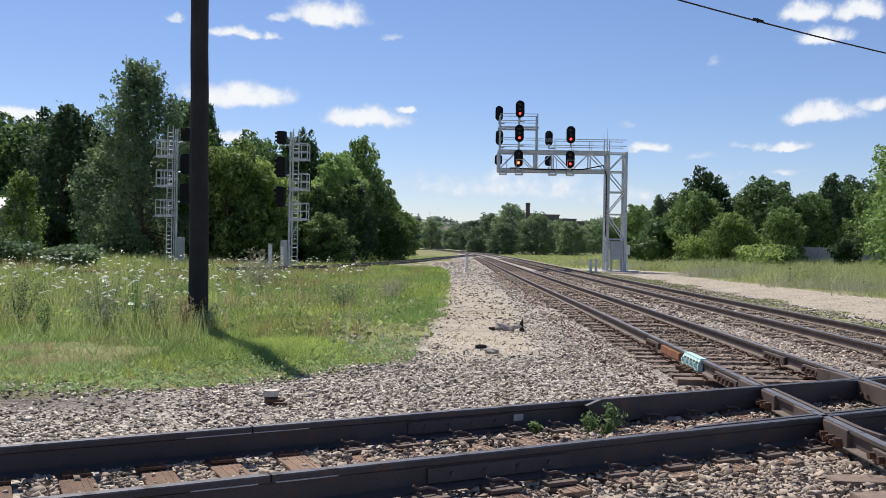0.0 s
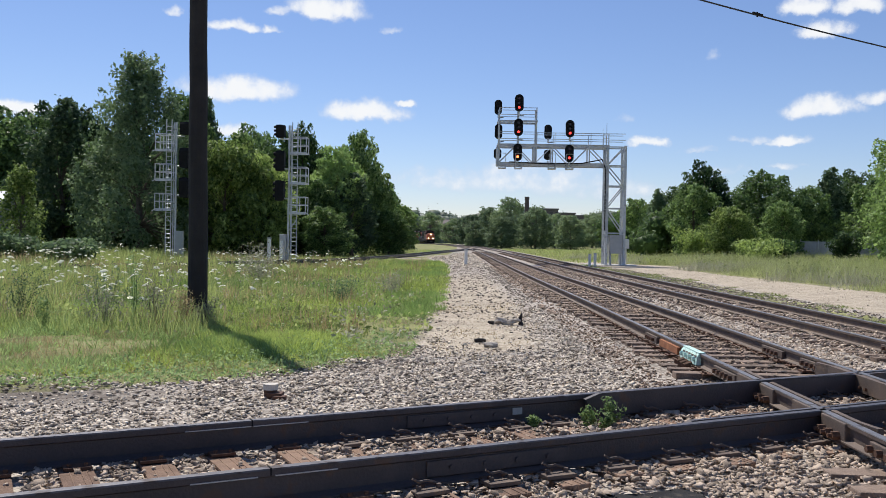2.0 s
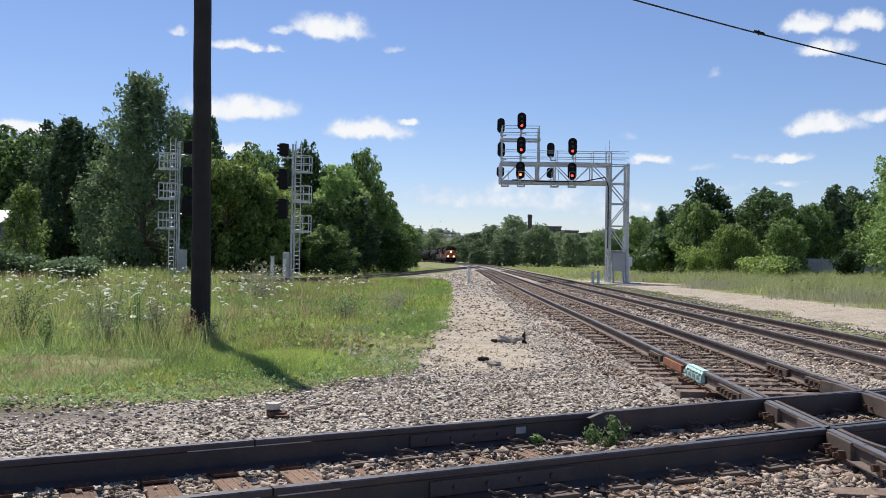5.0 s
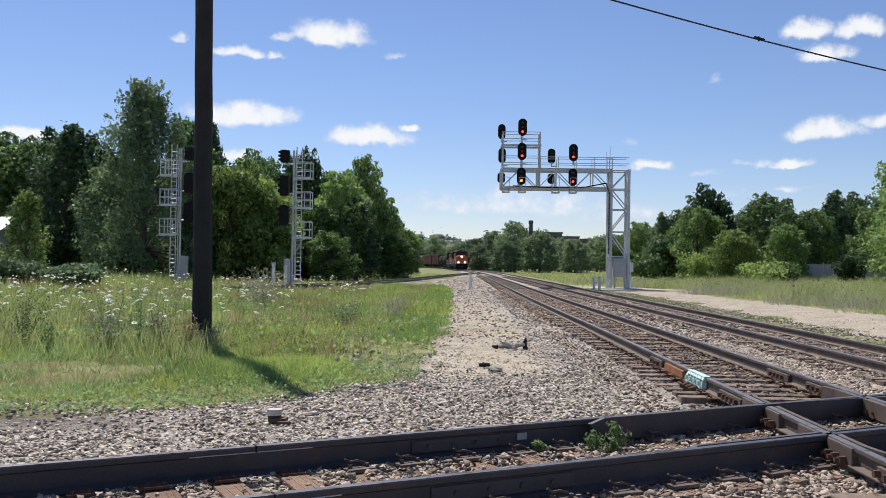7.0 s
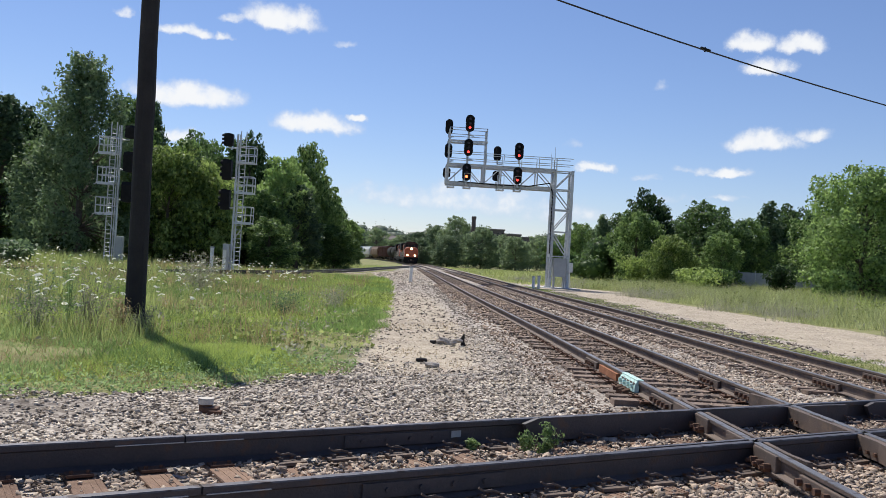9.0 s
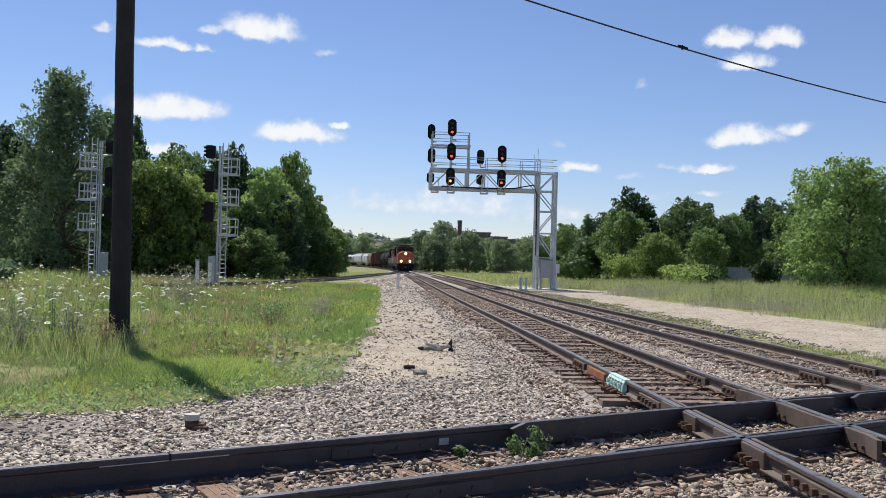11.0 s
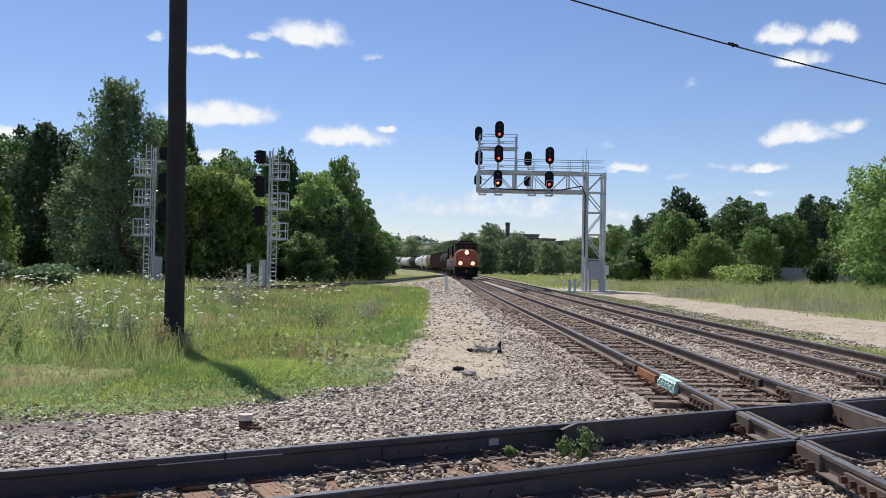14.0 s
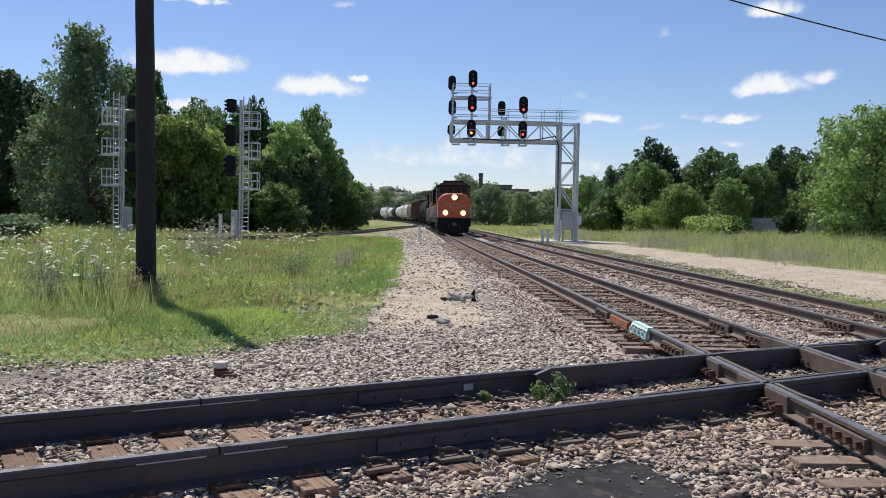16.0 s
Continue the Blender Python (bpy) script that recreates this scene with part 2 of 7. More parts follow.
M = {
    "rail_side": material("rail_side", (0.040, 0.035, 0.038), (0.082, 0.068, 0.068), 3, 0.6, 0.0, 0.25, 45, spots=((0.085, 0.055, 0.042), 0.12, 6)),
    "rail_dull": material("rail_dull", (0.075, 0.07, 0.075), (0.16, 0.15, 0.155), 2.5, 0.5, 0.5, 0.1, 90, spots=((0.06, 0.045, 0.04), 0.2, 7)),
    "stone_bed": material("stone_bed", (0.085, 0.06, 0.044), (0.46, 0.345, 0.255), 9, 0.95, 0.0, 0.35, 90, vary=0.8),
    "ochre": material("ochre", (0.11, 0.065, 0.035), (0.18, 0.11, 0.06), 0.8, 0.7, 0, 0.1, 12),
    "rail_top": material("rail_top", (0.20, 0.18, 0.165), (0.36, 0.33, 0.30), 2.5, 0.42, 0.75, 0.08, 90, spots=((0.12, 0.08, 0.055), 0.15, 9)),
    "rust": material("rust", (0.07, 0.036, 0.022), (0.17, 0.085, 0.05), 5, 0.8, 0.15, 0.35, 70),
    "rust_bright": material("rust_bright", (0.22, 0.08, 0.035), (0.42, 0.17, 0.075), 6, 0.85, 0, 0.3, 60),
    "rail_brown": material("rail_brown", (0.085, 0.063, 0.052), (0.175, 0.127, 0.10), 4, 0.75, 0.1, 0.3, 70, spots=((0.17, 0.12, 0.085), 0.15, 8)),
    "tie": material("tie", (0.10, 0.07, 0.053), (0.31, 0.225, 0.17), 6, 0.9, 0.0, 0.6, 55, vary=0.3, spots=((0.03, 0.024, 0.02), 0.15, 5)),
    "stone": material("stone", (0.15, 0.12, 0.094), (0.76, 0.655, 0.525), 9, 0.9, 0.0, 0.35, 90, vary=0.8),
    "stone_near": material("stone_near", (0.12, 0.092, 0.072), (0.68, 0.55, 0.43), 9, 0.9, 0.0, 0.35, 90, vary=0.75),
    "stone_brown": material("stone_brown", (0.095, 0.072, 0.056), (0.50, 0.395, 0.305), 9, 0.95, 0.0, 0.35, 90, vary=0.8),
    "galv": material("galv", (0.44, 0.46, 0.48), (0.60, 0.62, 0.63), 3, 0.5, 0.45, 0.1, 60, spots=((0.34, 0.35, 0.36), 0.1, 4)),
    "black": material("black", (0.008, 0.008, 0.009), (0.016, 0.016, 0.018), 5, 0.8, 0.0, 0.1, 60, spec=0.2),
    "cabinet": material("cabinet", (0.33, 0.34, 0.35), (0.45, 0.46, 0.46), 3, 0.5, 0.3, 0.1, 40),
    "lens_off": material("lens_off", (0.03, 0.008, 0.008), (0.05, 0.012, 0.012), 5, 0.15, 0, 0, 30),
    "red_on": material("red_on", (0.5, 0.02, 0.02), (0.6, 0.04, 0.03), 5, 0.3, 0, 0, 30, emit=((1.0, 0.05, 0.04), 3.0)),
    "amber_on": material("amber_on", (0.6, 0.1, 0.02), (0.7, 0.15, 0.03), 5, 0.3, 0, 0, 30, emit=((1.0, 0.16, 0.05), 5.0)),
    "lamp_on": material("lamp_on", (0.9, 0.85, 0.7), (0.95, 0.9, 0.8), 5, 0.3, 0, 0, 30, emit=((1.0, 0.80, 0.50), 9.0)),
    # weak orange emission standing in for the headlights' glare halo
    "lamp_halo": material("lamp_halo", (0.7, 0.4, 0.2), (0.8, 0.5, 0.25), 5, 0.4, 0, 0, 30, emit=((1.0, 0.42, 0.13), 1.1)),
    "cab_glass": material("cab_glass", (0.012, 0.012, 0.013), (0.02, 0.02, 0.02), 2, 0.35, 0, 0, 20, spec=0.2),
    "pole": material("pole", (0.014, 0.013, 0.014), (0.034, 0.030, 0.030), 2.5, 0.9, 0, 0.6, 35),
    "wire": material("wire", (0.012, 0.012, 0.013), (0.02, 0.02, 0.02), 5, 0.6, 0, 0, 30),
    "loco_red": material("loco_red", (0.36, 0.075, 0.032), (0.48, 0.11, 0.045), 2, 0.5, 0, 0.05, 20, spots=((0.25, 0.05, 0.03), 0.1, 3)),
    # darkened loco red: the cab's shade is painted into the colour
    "loco_shade": material("loco_shade", (0.05, 0.018, 0.013), (0.11, 0.035, 0.022), 2, 0.5, 0, 0.1, 20),
    "loco_black": material("loco_black", (0.010, 0.010, 0.011), (0.022, 0.020, 0.020), 2, 0.85, 0, 0.1, 20, spec=0.15),
    "loco_white": material("loco_white", (0.6, 0.6, 0.58), (0.75, 0.74, 0.72), 2, 0.6, 0, 0.05, 20),
    "glass": material("glass", (0.01, 0.012, 0.014), (0.02, 0.022, 0.025), 2, 0.06, 0, 0, 20),
    "hopper": material("hopper", (0.44, 0.45, 0.44), (0.62, 0.62, 0.60), 0.8, 0.6, 0, 0.1, 12, spots=((0.3, 0.25, 0.2), 0.1, 0.8)),
    "tank_dark": material("tank_dark", (0.012, 0.012, 0.012), (0.03, 0.03, 0.028), 0.8, 0.9, 0, 0.1, 12, spec=0.15),
    "boxcar": material("boxcar", (0.07, 0.026, 0.02), (0.13, 0.05, 0.036), 0.8, 0.7, 0, 0.1, 12),
    "boxcar_dull": material("boxcar_dull", (0.10, 0.085, 0.075), (0.16, 0.135, 0.12), 0.3, 0.9, 0, 0, 2),
    "bark": material("bark", (0.06, 0.05, 0.04), (0.16, 0.13, 0.10), 3, 0.95, 0, 0.7, 18),
    "leaf_deep": leaf_material("leaf_deep", (0.03, 0.062, 0.022), (0.17, 0.27, 0.085), 0.45),
    "leaf_mid": leaf_material("leaf_mid", (0.065, 0.125, 0.038), (0.36, 0.50, 0.165), 0.5),
    "leaf_bright": leaf_material("leaf_bright", (0.085, 0.14, 0.032), (0.42, 0.53, 0.16), 0.48),
    "leaf_silver": leaf_material("leaf_silver", (0.06, 0.105, 0.05), (0.235, 0.325, 0.16), 0.45),
    "grass": leaf_material("grass", (0.185, 0.26, 0.09), (0.49, 0.63, 0.25), 0.55),
    "grass_yellow": leaf_material("grass_yellow", (0.19, 0.25, 0.055), (0.58, 0.68, 0.19), 0.5),
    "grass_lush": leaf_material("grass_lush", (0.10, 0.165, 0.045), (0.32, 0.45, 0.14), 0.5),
    "grass_pale": leaf_material("grass_pale", (0.25, 0.28, 0.11), (0.60, 0.64, 0.31), 0.5),
    "grass_olive": leaf_material("grass_olive", (0.17, 0.21, 0.065), (0.46, 0.52, 0.19), 0.55),
    # paler, greyer leaves: distance haze mixed into the base colour
    "leaf_haze": leaf_material("leaf_haze", (0.10, 0.155, 0.085), (0.34, 0.43, 0.22), 0.5),
    "grass_dry": leaf_material("grass_dry", (0.28, 0.21, 0.11), (0.58, 0.47, 0.27), 0.5),
    "weed_grey": leaf_material("weed_grey", (0.20, 0.195, 0.135), (0.46, 0.455, 0.33), 0.5),
    "umbel": material("umbel", (0.88, 0.88, 0.74), (0.95, 0.95, 0.86), 9, 0.8, 0, 0, 40, trans=0.55),
    "weed": leaf_material("weed", (0.15, 0.23, 0.08), (0.38, 0.50, 0.21), 0.5),
    "wood_pale": material("wood_pale", (0.25, 0.22, 0.19), (0.48, 0.44, 0.39), 8, 0.9, 0, 0.5, 50),
    "wood_char": material("wood_char", (0.015, 0.013, 0.012), (0.05, 0.042, 0.036), 8, 0.9, 0, 0.5, 50),
    "concrete": material("concrete", (0.4, 0.39, 0.37), (0.6, 0.58, 0.55), 6, 0.9, 0, 0.3, 60),
    "asphalt": material("asphalt", (0.018, 0.017, 0.018), (0.05, 0.048, 0.048), 5, 0.95, 0, 0.5, 120, spots=((0.07, 0.06, 0.052), 0.15, 9), spec=0.2),
    "white_paint": material("white_paint", (0.66, 0.66, 0.64), (0.82, 0.82, 0.8), 6, 0.6, 0, 0.1, 50),
    "cap_pale": material("cap_pale", (0.50, 0.45, 0.38), (0.68, 0.62, 0.54), 8, 0.8, 0, 0.2, 50, spots=((0.3, 0.24, 0.18), 0.1, 12)),
    "tie_brown": material("tie_brown", (0.12, 0.07, 0.048), (0.34, 0.22, 0.15), 5, 0.92, 0, 0.6, 55, vary=0.35, spots=((0.045, 0.033, 0.026), 0.15, 5)),
    "tag_grey": material("tag_grey", (0.34, 0.34, 0.33), (0.5, 0.5, 0.48), 12, 0.7, 0, 0.1, 60),
    "emblem": material("emblem", (0.42, 0.16, 0.11), (0.5, 0.2, 0.14), 6, 0.6, 0, 0, 50),
    "mint": material("mint", (0.42, 0.66, 0.58), (0.68, 0.88, 0.80), 14, 0.55, 0, 0.15, 60, spots=((0.12, 0.10, 0.09), 0.1, 22)),
    "brick_far": material("brick_far", (0.10, 0.09, 0.09), (0.16, 0.145, 0.14), 0.2, 0.9, 0, 0, 2),
    "brick_stack": material("brick_stack", (0.09, 0.07, 0.065), (0.14, 0.11, 0.10), 0.3, 0.9, 0, 0.1, 4),
    "fence": material("fence", (0.30, 0.31, 0.35), (0.42, 0.43, 0.47), 2, 0.6, 0.2, 0.1, 30),
    # ridge foliage with air haze painted into its green
    "hill_haze": leaf_material("hill_haze", (0.11, 0.15, 0.11), (0.27, 0.33, 0.23), 0.4),
}


def ground_material():
    """Soil, crushed stone and turf in the stretches where each one lies."""
    m = bpy.data.materials.new("ground_cover")
    m.use_nodes = True
    nodes, links = m.node_tree.nodes, m.node_tree.links
    p = nodes["Principled BSDF"]
    p.inputs["Roughness"].default_value = 0.95
    p.inputs["Specular IOR Level"].default_value = 0.2
    tc = nodes.new("ShaderNodeTexCoord")

    def noise_(scale, detail=5.0):
        nd = nodes.new("ShaderNodeTexNoise")
        nd.inputs["Scale"].default_value, nd.inputs["Detail"].default_value = scale, detail
        links.new(tc.outputs["Object"], nd.inputs["Vector"])
        return nd.outputs[0]

    def ramp_(v, a, ca, b, cb):
        r = nodes.new("ShaderNodeValToRGB")
        r.color_ramp.elements[0].position, r.color_ramp.elements[0].color = a, (*ca, 1)
        r.color_ramp.elements[1].position, r.color_ramp.elements[1].color = b, (*cb, 1)
        links.new(v, r.inputs[0])
        return r.outputs[0]

    def mix_(f, a, b):
        x = nodes.new("ShaderNodeMix")
        x.data_type = "RGBA"
        links.new(f, x.inputs["Factor"])
        links.new(a, x.inputs["A"])
        links.new(b, x.inputs["B"])
        return x.outputs["Result"]

    cell = nodes.new("ShaderNodeTexVoronoi")
    cell.inputs["Scale"].default_value = 22.0
    links.new(tc.outputs["Object"], cell.inputs["Vector"])
    cs = nodes.new("ShaderNodeSeparateColor")
    links.new(cell.outputs["Color"], cs.inputs[0])
    gravel = ramp_(cs.outputs[0], 0.0, (0.16, 0.13, 0.105), 1.0, (0.62, 0.55, 0.47))
    sand = ramp_(noise_(1.2), 0.3, (0.34, 0.275, 0.19), 0.75, (0.62, 0.52, 0.37))
    turf = ramp_(noise_(0.5), 0.3, (0.15, 0.16, 0.06), 0.7, (0.32, 0.31, 0.14))
    attr = nodes.new("ShaderNodeAttribute")
    attr.attribute_name = "cover"
    sp = nodes.new("ShaderNodeSeparateColor")
    links.new(attr.outputs["Color"], sp.inputs[0])
    edge = noise_(3.0)

    def soft(v, w=0.7):
        a = nodes.new("ShaderNodeMath")
        a.operation = "MULTIPLY_ADD"
        links.new(edge, a.inputs[0])
        a.inputs[1].default_value = w
        links.new(v, a.inputs[2])
        r = nodes.new("ShaderNodeMapRange")
        r.inputs["From Min"].default_value, r.inputs["From Max"].default_value = 0.65, 1.0
        links.new(a.outputs[0], r.inputs["Value"])
        return r.outputs[0]

    half = nodes.new("ShaderNodeMix")
    half.data_type = "RGBA"
    half.inputs["Factor"].default_value = 0.45
    links.new(sand, half.inputs["A"])
    links.new(gravel, half.inputs["B"])
    sand = half.outputs["Result"]
    c = mix_(soft(sp.outputs[1]), gravel, sand)
    c = mix_(soft(sp.outputs[0]), c, turf)
    c = mix_(sp.outputs[2], c, ramp_(edge, 0.3, (0.05, 0.04, 0.032), 0.7, (0.13, 0.105, 0.085)))
    links.new(c, p.inputs["Base Color"])
    b = nodes.new("ShaderNodeBump")
    b.inputs["Strength"].default_value, b.inputs["Distance"].default_value = 0.5, 0.03
    links.new(cell.outputs["Distance"], b.inputs["Height"])
    links.new(b.outputs[0], p.inputs["Normal"])
    return m


M["ground"] = ground_material()


# ---- kit ----
def link_mesh(name, bm, mats, parent=None, label="", m=None, smooth=False):
    me = bpy.data.meshes.new(name)
    bm.to_mesh(me)
    bm.free()
    for x in (mats if isinstance(mats, (list, tuple)) else [mats]):
        me.materials.append(x)
    if smooth:
        me.shade_smooth()
    ob = new(name, me)
    if parent:
        ob.parent = parent
    if m is not None:
        ob.matrix_basis = m
    if label:
        tagged(ob, label)
    return ob


def part(name, bm, mat, parent, label="", m=None, smooth=False):
    return link_mesh(name, bm, mat, parent, label, m, smooth)


def thing(name, label, category, group="", m=None, kind=""):
    e = new(name)
    e.empty_display_size = 0.2
    if m is not None:
        e.matrix_basis = m
    return tagged(e, label, category, group, kind)


def box(bm, lo, hi, bevel=0.0, mat=0, m=None):
    c = [(a + b) / 2 for a, b in zip(lo, hi)]
    s = [max(b - a, 1e-4) for a, b in zip(lo, hi)]
    mm = Matrix.Translation(c) @ Matrix.Diagonal((*s, 1))
    r = bmesh.ops.create_cube(bm, size=1, matrix=(m @ mm) if m is not None else mm)
    if bevel:
        ed = list({e for v in r["verts"] for e in v.link_edges})
        bmesh.ops.bevel(bm, geom=ed, offset=bevel, segments=2, affect="EDGES", profile=0.6)
    for v in r["verts"]:
        if v.is_valid:
            for f in v.link_faces:
                f.material_index = mat
    return bm


def rod(bm, a, b, r, r2=None, seg=8, mat=0):
    a, b = Vector(a), Vector(b)
    d = b - a
    q = Vector((0, 0, 1)).rotation_difference(d.normalized()).to_matrix().to_4x4()
    g = bmesh.ops.create_cone(bm, cap_ends=True, segments=seg, radius1=r, radius2=r if r2 is None else r2, depth=d.length,
                              matrix=Matrix.Translation((a + b) / 2) @ q)
    for f in {f for v in g["verts"] for f in v.link_faces}:
        f.material_index = mat
    return bm


def bar(bm, a, b, w, h, mat=0):
    """A flat bar or angle section between two points."""
    a, b = Vector(a), Vector(b)
    d = b - a
    q = d.to_track_quat("Z", "Y").to_matrix().to_4x4()
    bmesh.ops.create_cube(bm, size=1, matrix=Matrix.Translation((a + b) / 2) @ q @ Matrix.Diagonal((w, h, d.length, 1)))
    return bm


def loft(bm, rings, cap=True, mat=0):
    vs = [[bm.verts.new(p) for p in ring] for ring in rings]
    n = len(rings[0])
    for a, b in zip(vs, vs[1:]):
        for i in range(n):
            f = bm.faces.new((a[i], a[(i + 1) % n], b[(i + 1) % n], b[i]))
            f.material_index = mat
    if cap:
        bm.faces.new(vs[0][::-1]).material_index = mat
        bm.faces.new(vs[-1]).material_index = mat
    bmesh.ops.recalc_face_normals(bm, faces=bm.faces)
    return bm


def mesh_from(name, verts, faces, mats, parent=None, face_mats=None, smooth=False):
    me = bpy.data.meshes.new(name)
    me.from_pydata(verts if isinstance(verts, list) else verts.tolist(), [], faces if isinstance(faces, list) else faces.tolist())
    for x in (mats if isinstance(mats, (list, tuple)) else [mats]):
        me.materials.append(x)
    if face_mats is not None:
        me.polygons.foreach_set("material_index", np.asarray(face_mats, dtype=np.int32))
    if smooth:
        me.shade_smooth()
    me.update()
    ob = new(name, me)
    if parent:
        ob.parent = parent
    return ob


def catmull(pts, step):
    """Points along a smooth line through the given ones, about step metres apart."""
    P = [np.array(p, float) for p in pts]
    P = [2 * P[0] - P[1]] + P + [2 * P[-1] - P[-2]]
    out = []
    for i in range(1, len(P) - 2):
        n = max(1, int(np.linalg.norm(P[i + 1] - P[i]) / step))
        for k in range(n):
            t = k / n
            a, b, c, d = P[i - 1], P[i], P[i + 1], P[i + 2]
            out.append(0.5 * (2 * b + (c - a) * t + (2 * a - 5 * b + 4 * c - d) * t * t + (3 * b - a - 3 * c + d) * t ** 3))
    out.append(P[-2])
    return np.array(out)


def offset_line(line, off):
    t = np.gradient(line, axis=0)
    t /= np.linalg.norm(t, axis=1)[:, None]
    return line + off * np.stack([t[:, 1], -t[:, 0]], 1)


RAIL = [(-0.0375, 0), (-0.034, 0.0), (0.034, 0.0), (0.0375, -0.008), (0.0365, -0.038), (0.012, -0.05), (0.009, -0.15), (0.07, -0.172), (0.07, -0.185),
        (-0.07, -0.185), (-0.07, -0.172), (-0.009, -0.15), (-0.012, -0.05), (-0.0365, -0.038), (-0.0375, -0.008)][1:]


def rail(line, name, parent, side="rail_brown", label="", tall=1.0, z=0.0, top="rail_top"):
    """A rail of real section swept along a line on the plan, head up to z."""
    t = np.gradient(line, axis=0)
    t /= np.linalg.norm(t, axis=1)[:, None]
    nrm = np.stack([t[:, 1], -t[:, 0]], 1)
    n = len(RAIL)
    verts = [(float(p[0] + q[0] * u), float(p[1] + q[1] * u), z + v * tall) for p, q in zip(line, nrm) for u, v in RAIL]
    faces, fm = [], []
    for i in range(len(line) - 1):
        for k in range(n):
            a, b = i * n + k, i * n + (k + 1) % n
            faces.append((a, a + n, b + n, b))
            fm.append(1 if k in (0, 1, n - 1) else 0)
    faces += [tuple(range(n)), tuple(range((len(line) - 1) * n, len(line) * n))[::-1]]
    fm += [0, 0]
    ob = mesh_from(name, verts, faces, [M[side], M[top]], parent, fm)
    if label:
        tagged(ob, label)
    return ob


def mesh_np(name, verts, loops, sizes, mat, parent=None, uniform=True):
    """A large mesh from arrays: vertices, corner indices in order, corners per face."""
    me = bpy.data.meshes.new(name)
    me.vertices.add(len(verts))
    me.vertices.foreach_set("co", np.asarray(verts, dtype=np.float32).ravel())
    loops = np.asarray(loops, dtype=np.int32).ravel()
    sizes = np.asarray(sizes, dtype=np.int32)
    me.loops.add(len(loops))
    me.loops.foreach_set("vertex_index", loops)
    me.polygons.add(len(sizes))
    me.polygons.foreach_set("loop_start", np.concatenate([[0], np.cumsum(sizes)[:-1]]).astype(np.int32))
    me.update(calc_edges=True)
    me.validate()
    me.materials.append(mat)
    ob = new(name, me)
    if parent:
        ob.parent = parent
    return ob


# ---- plan ----
GAUGE = 1.505
LINE_A = catmull([(4.24, -60), (4.24, 0), (4.24, 20), (4.13, 32), (4.02, 45), (3.97, 62), (3.93, 80), (3.82, 100), (3.65, 123), (3.1, 157), (1.75, 195), (-0.6, 235), (-4.2, 280),
                  (-9.4, 322), (-26, 390), (-50, 465), (-115, 620), (-215, 800), (-330, 980)], 4.0)
LINE_B = offset_line(LINE_A, 3.60)
LINE_C = catmull([(3.0, 160), (0.6, 142), (-1.6, 122), (-3.9, 98), (-5.6, 82), (-9.5, 63), (-20, 42), (-36, 27)], 3.0)
CROSS = radians(28.2)
CU = np.array([math.cos(CROSS), math.sin(CROSS)])
CN = np.array([-math.sin(CROSS), math.cos(CROSS)])
NEAR, FAR = 5.79, 7.36                         # distances of the crossing track's rails from the eye
GROUND = -0.30


def cross_point(along, off):
    return CU * along + CN * off


def turf_edge(y):
    """The edge between the meadow and the stone shoulder: x at a given y."""
    return np.interp(y, [9.8, 10.4, 11.6, 12.3, 14, 16, 20, 30, 50, 62, 72, 90, 110, 150], [-6.2, -4.2, -2.6, -1.9, -0.95, -0.75, -0.6, -0.55, -0.65, -0.9, -1.6, -3.0, -1.0, 0.0])


def road_edges(y):
    a = np.interp(y, [5, 25, 40, 50, 60, 66, 80, 200], [11.0, 11.2, 11.6, 11.4, 10.6, 10.4, 10.2, 8])
    b = np.interp(y, [5, 25, 33, 40, 48, 56, 63, 70, 80, 200], [17.5, 17.5, 17.6, 17.0, 16.6, 16.0, 16.4, 18.6, 13.0, 8])
    return a, b


def ground_height(x, y):
    """Flat near the tracks, a slight bank under the meadows."""
    left = np.clip((turf_edge(y) - x - 4) / 25, 0, 1)
    right = np.clip((x - road_edges(y)[1] - 2) / 25, 0, 1)
    bed = 0.0
    for c in (4.24, 7.84):
        bed = np.maximum(bed, np.clip((1.75 - np.abs(x - c)) / 0.6, 0, 1) * np.clip((y - 11.0) / 1.5, 0, 1) * np.clip((100 - y) / 20, 0, 1))
    return GROUND + 0.06 * bed + 0.35 * left * left + 0.5 * right * right


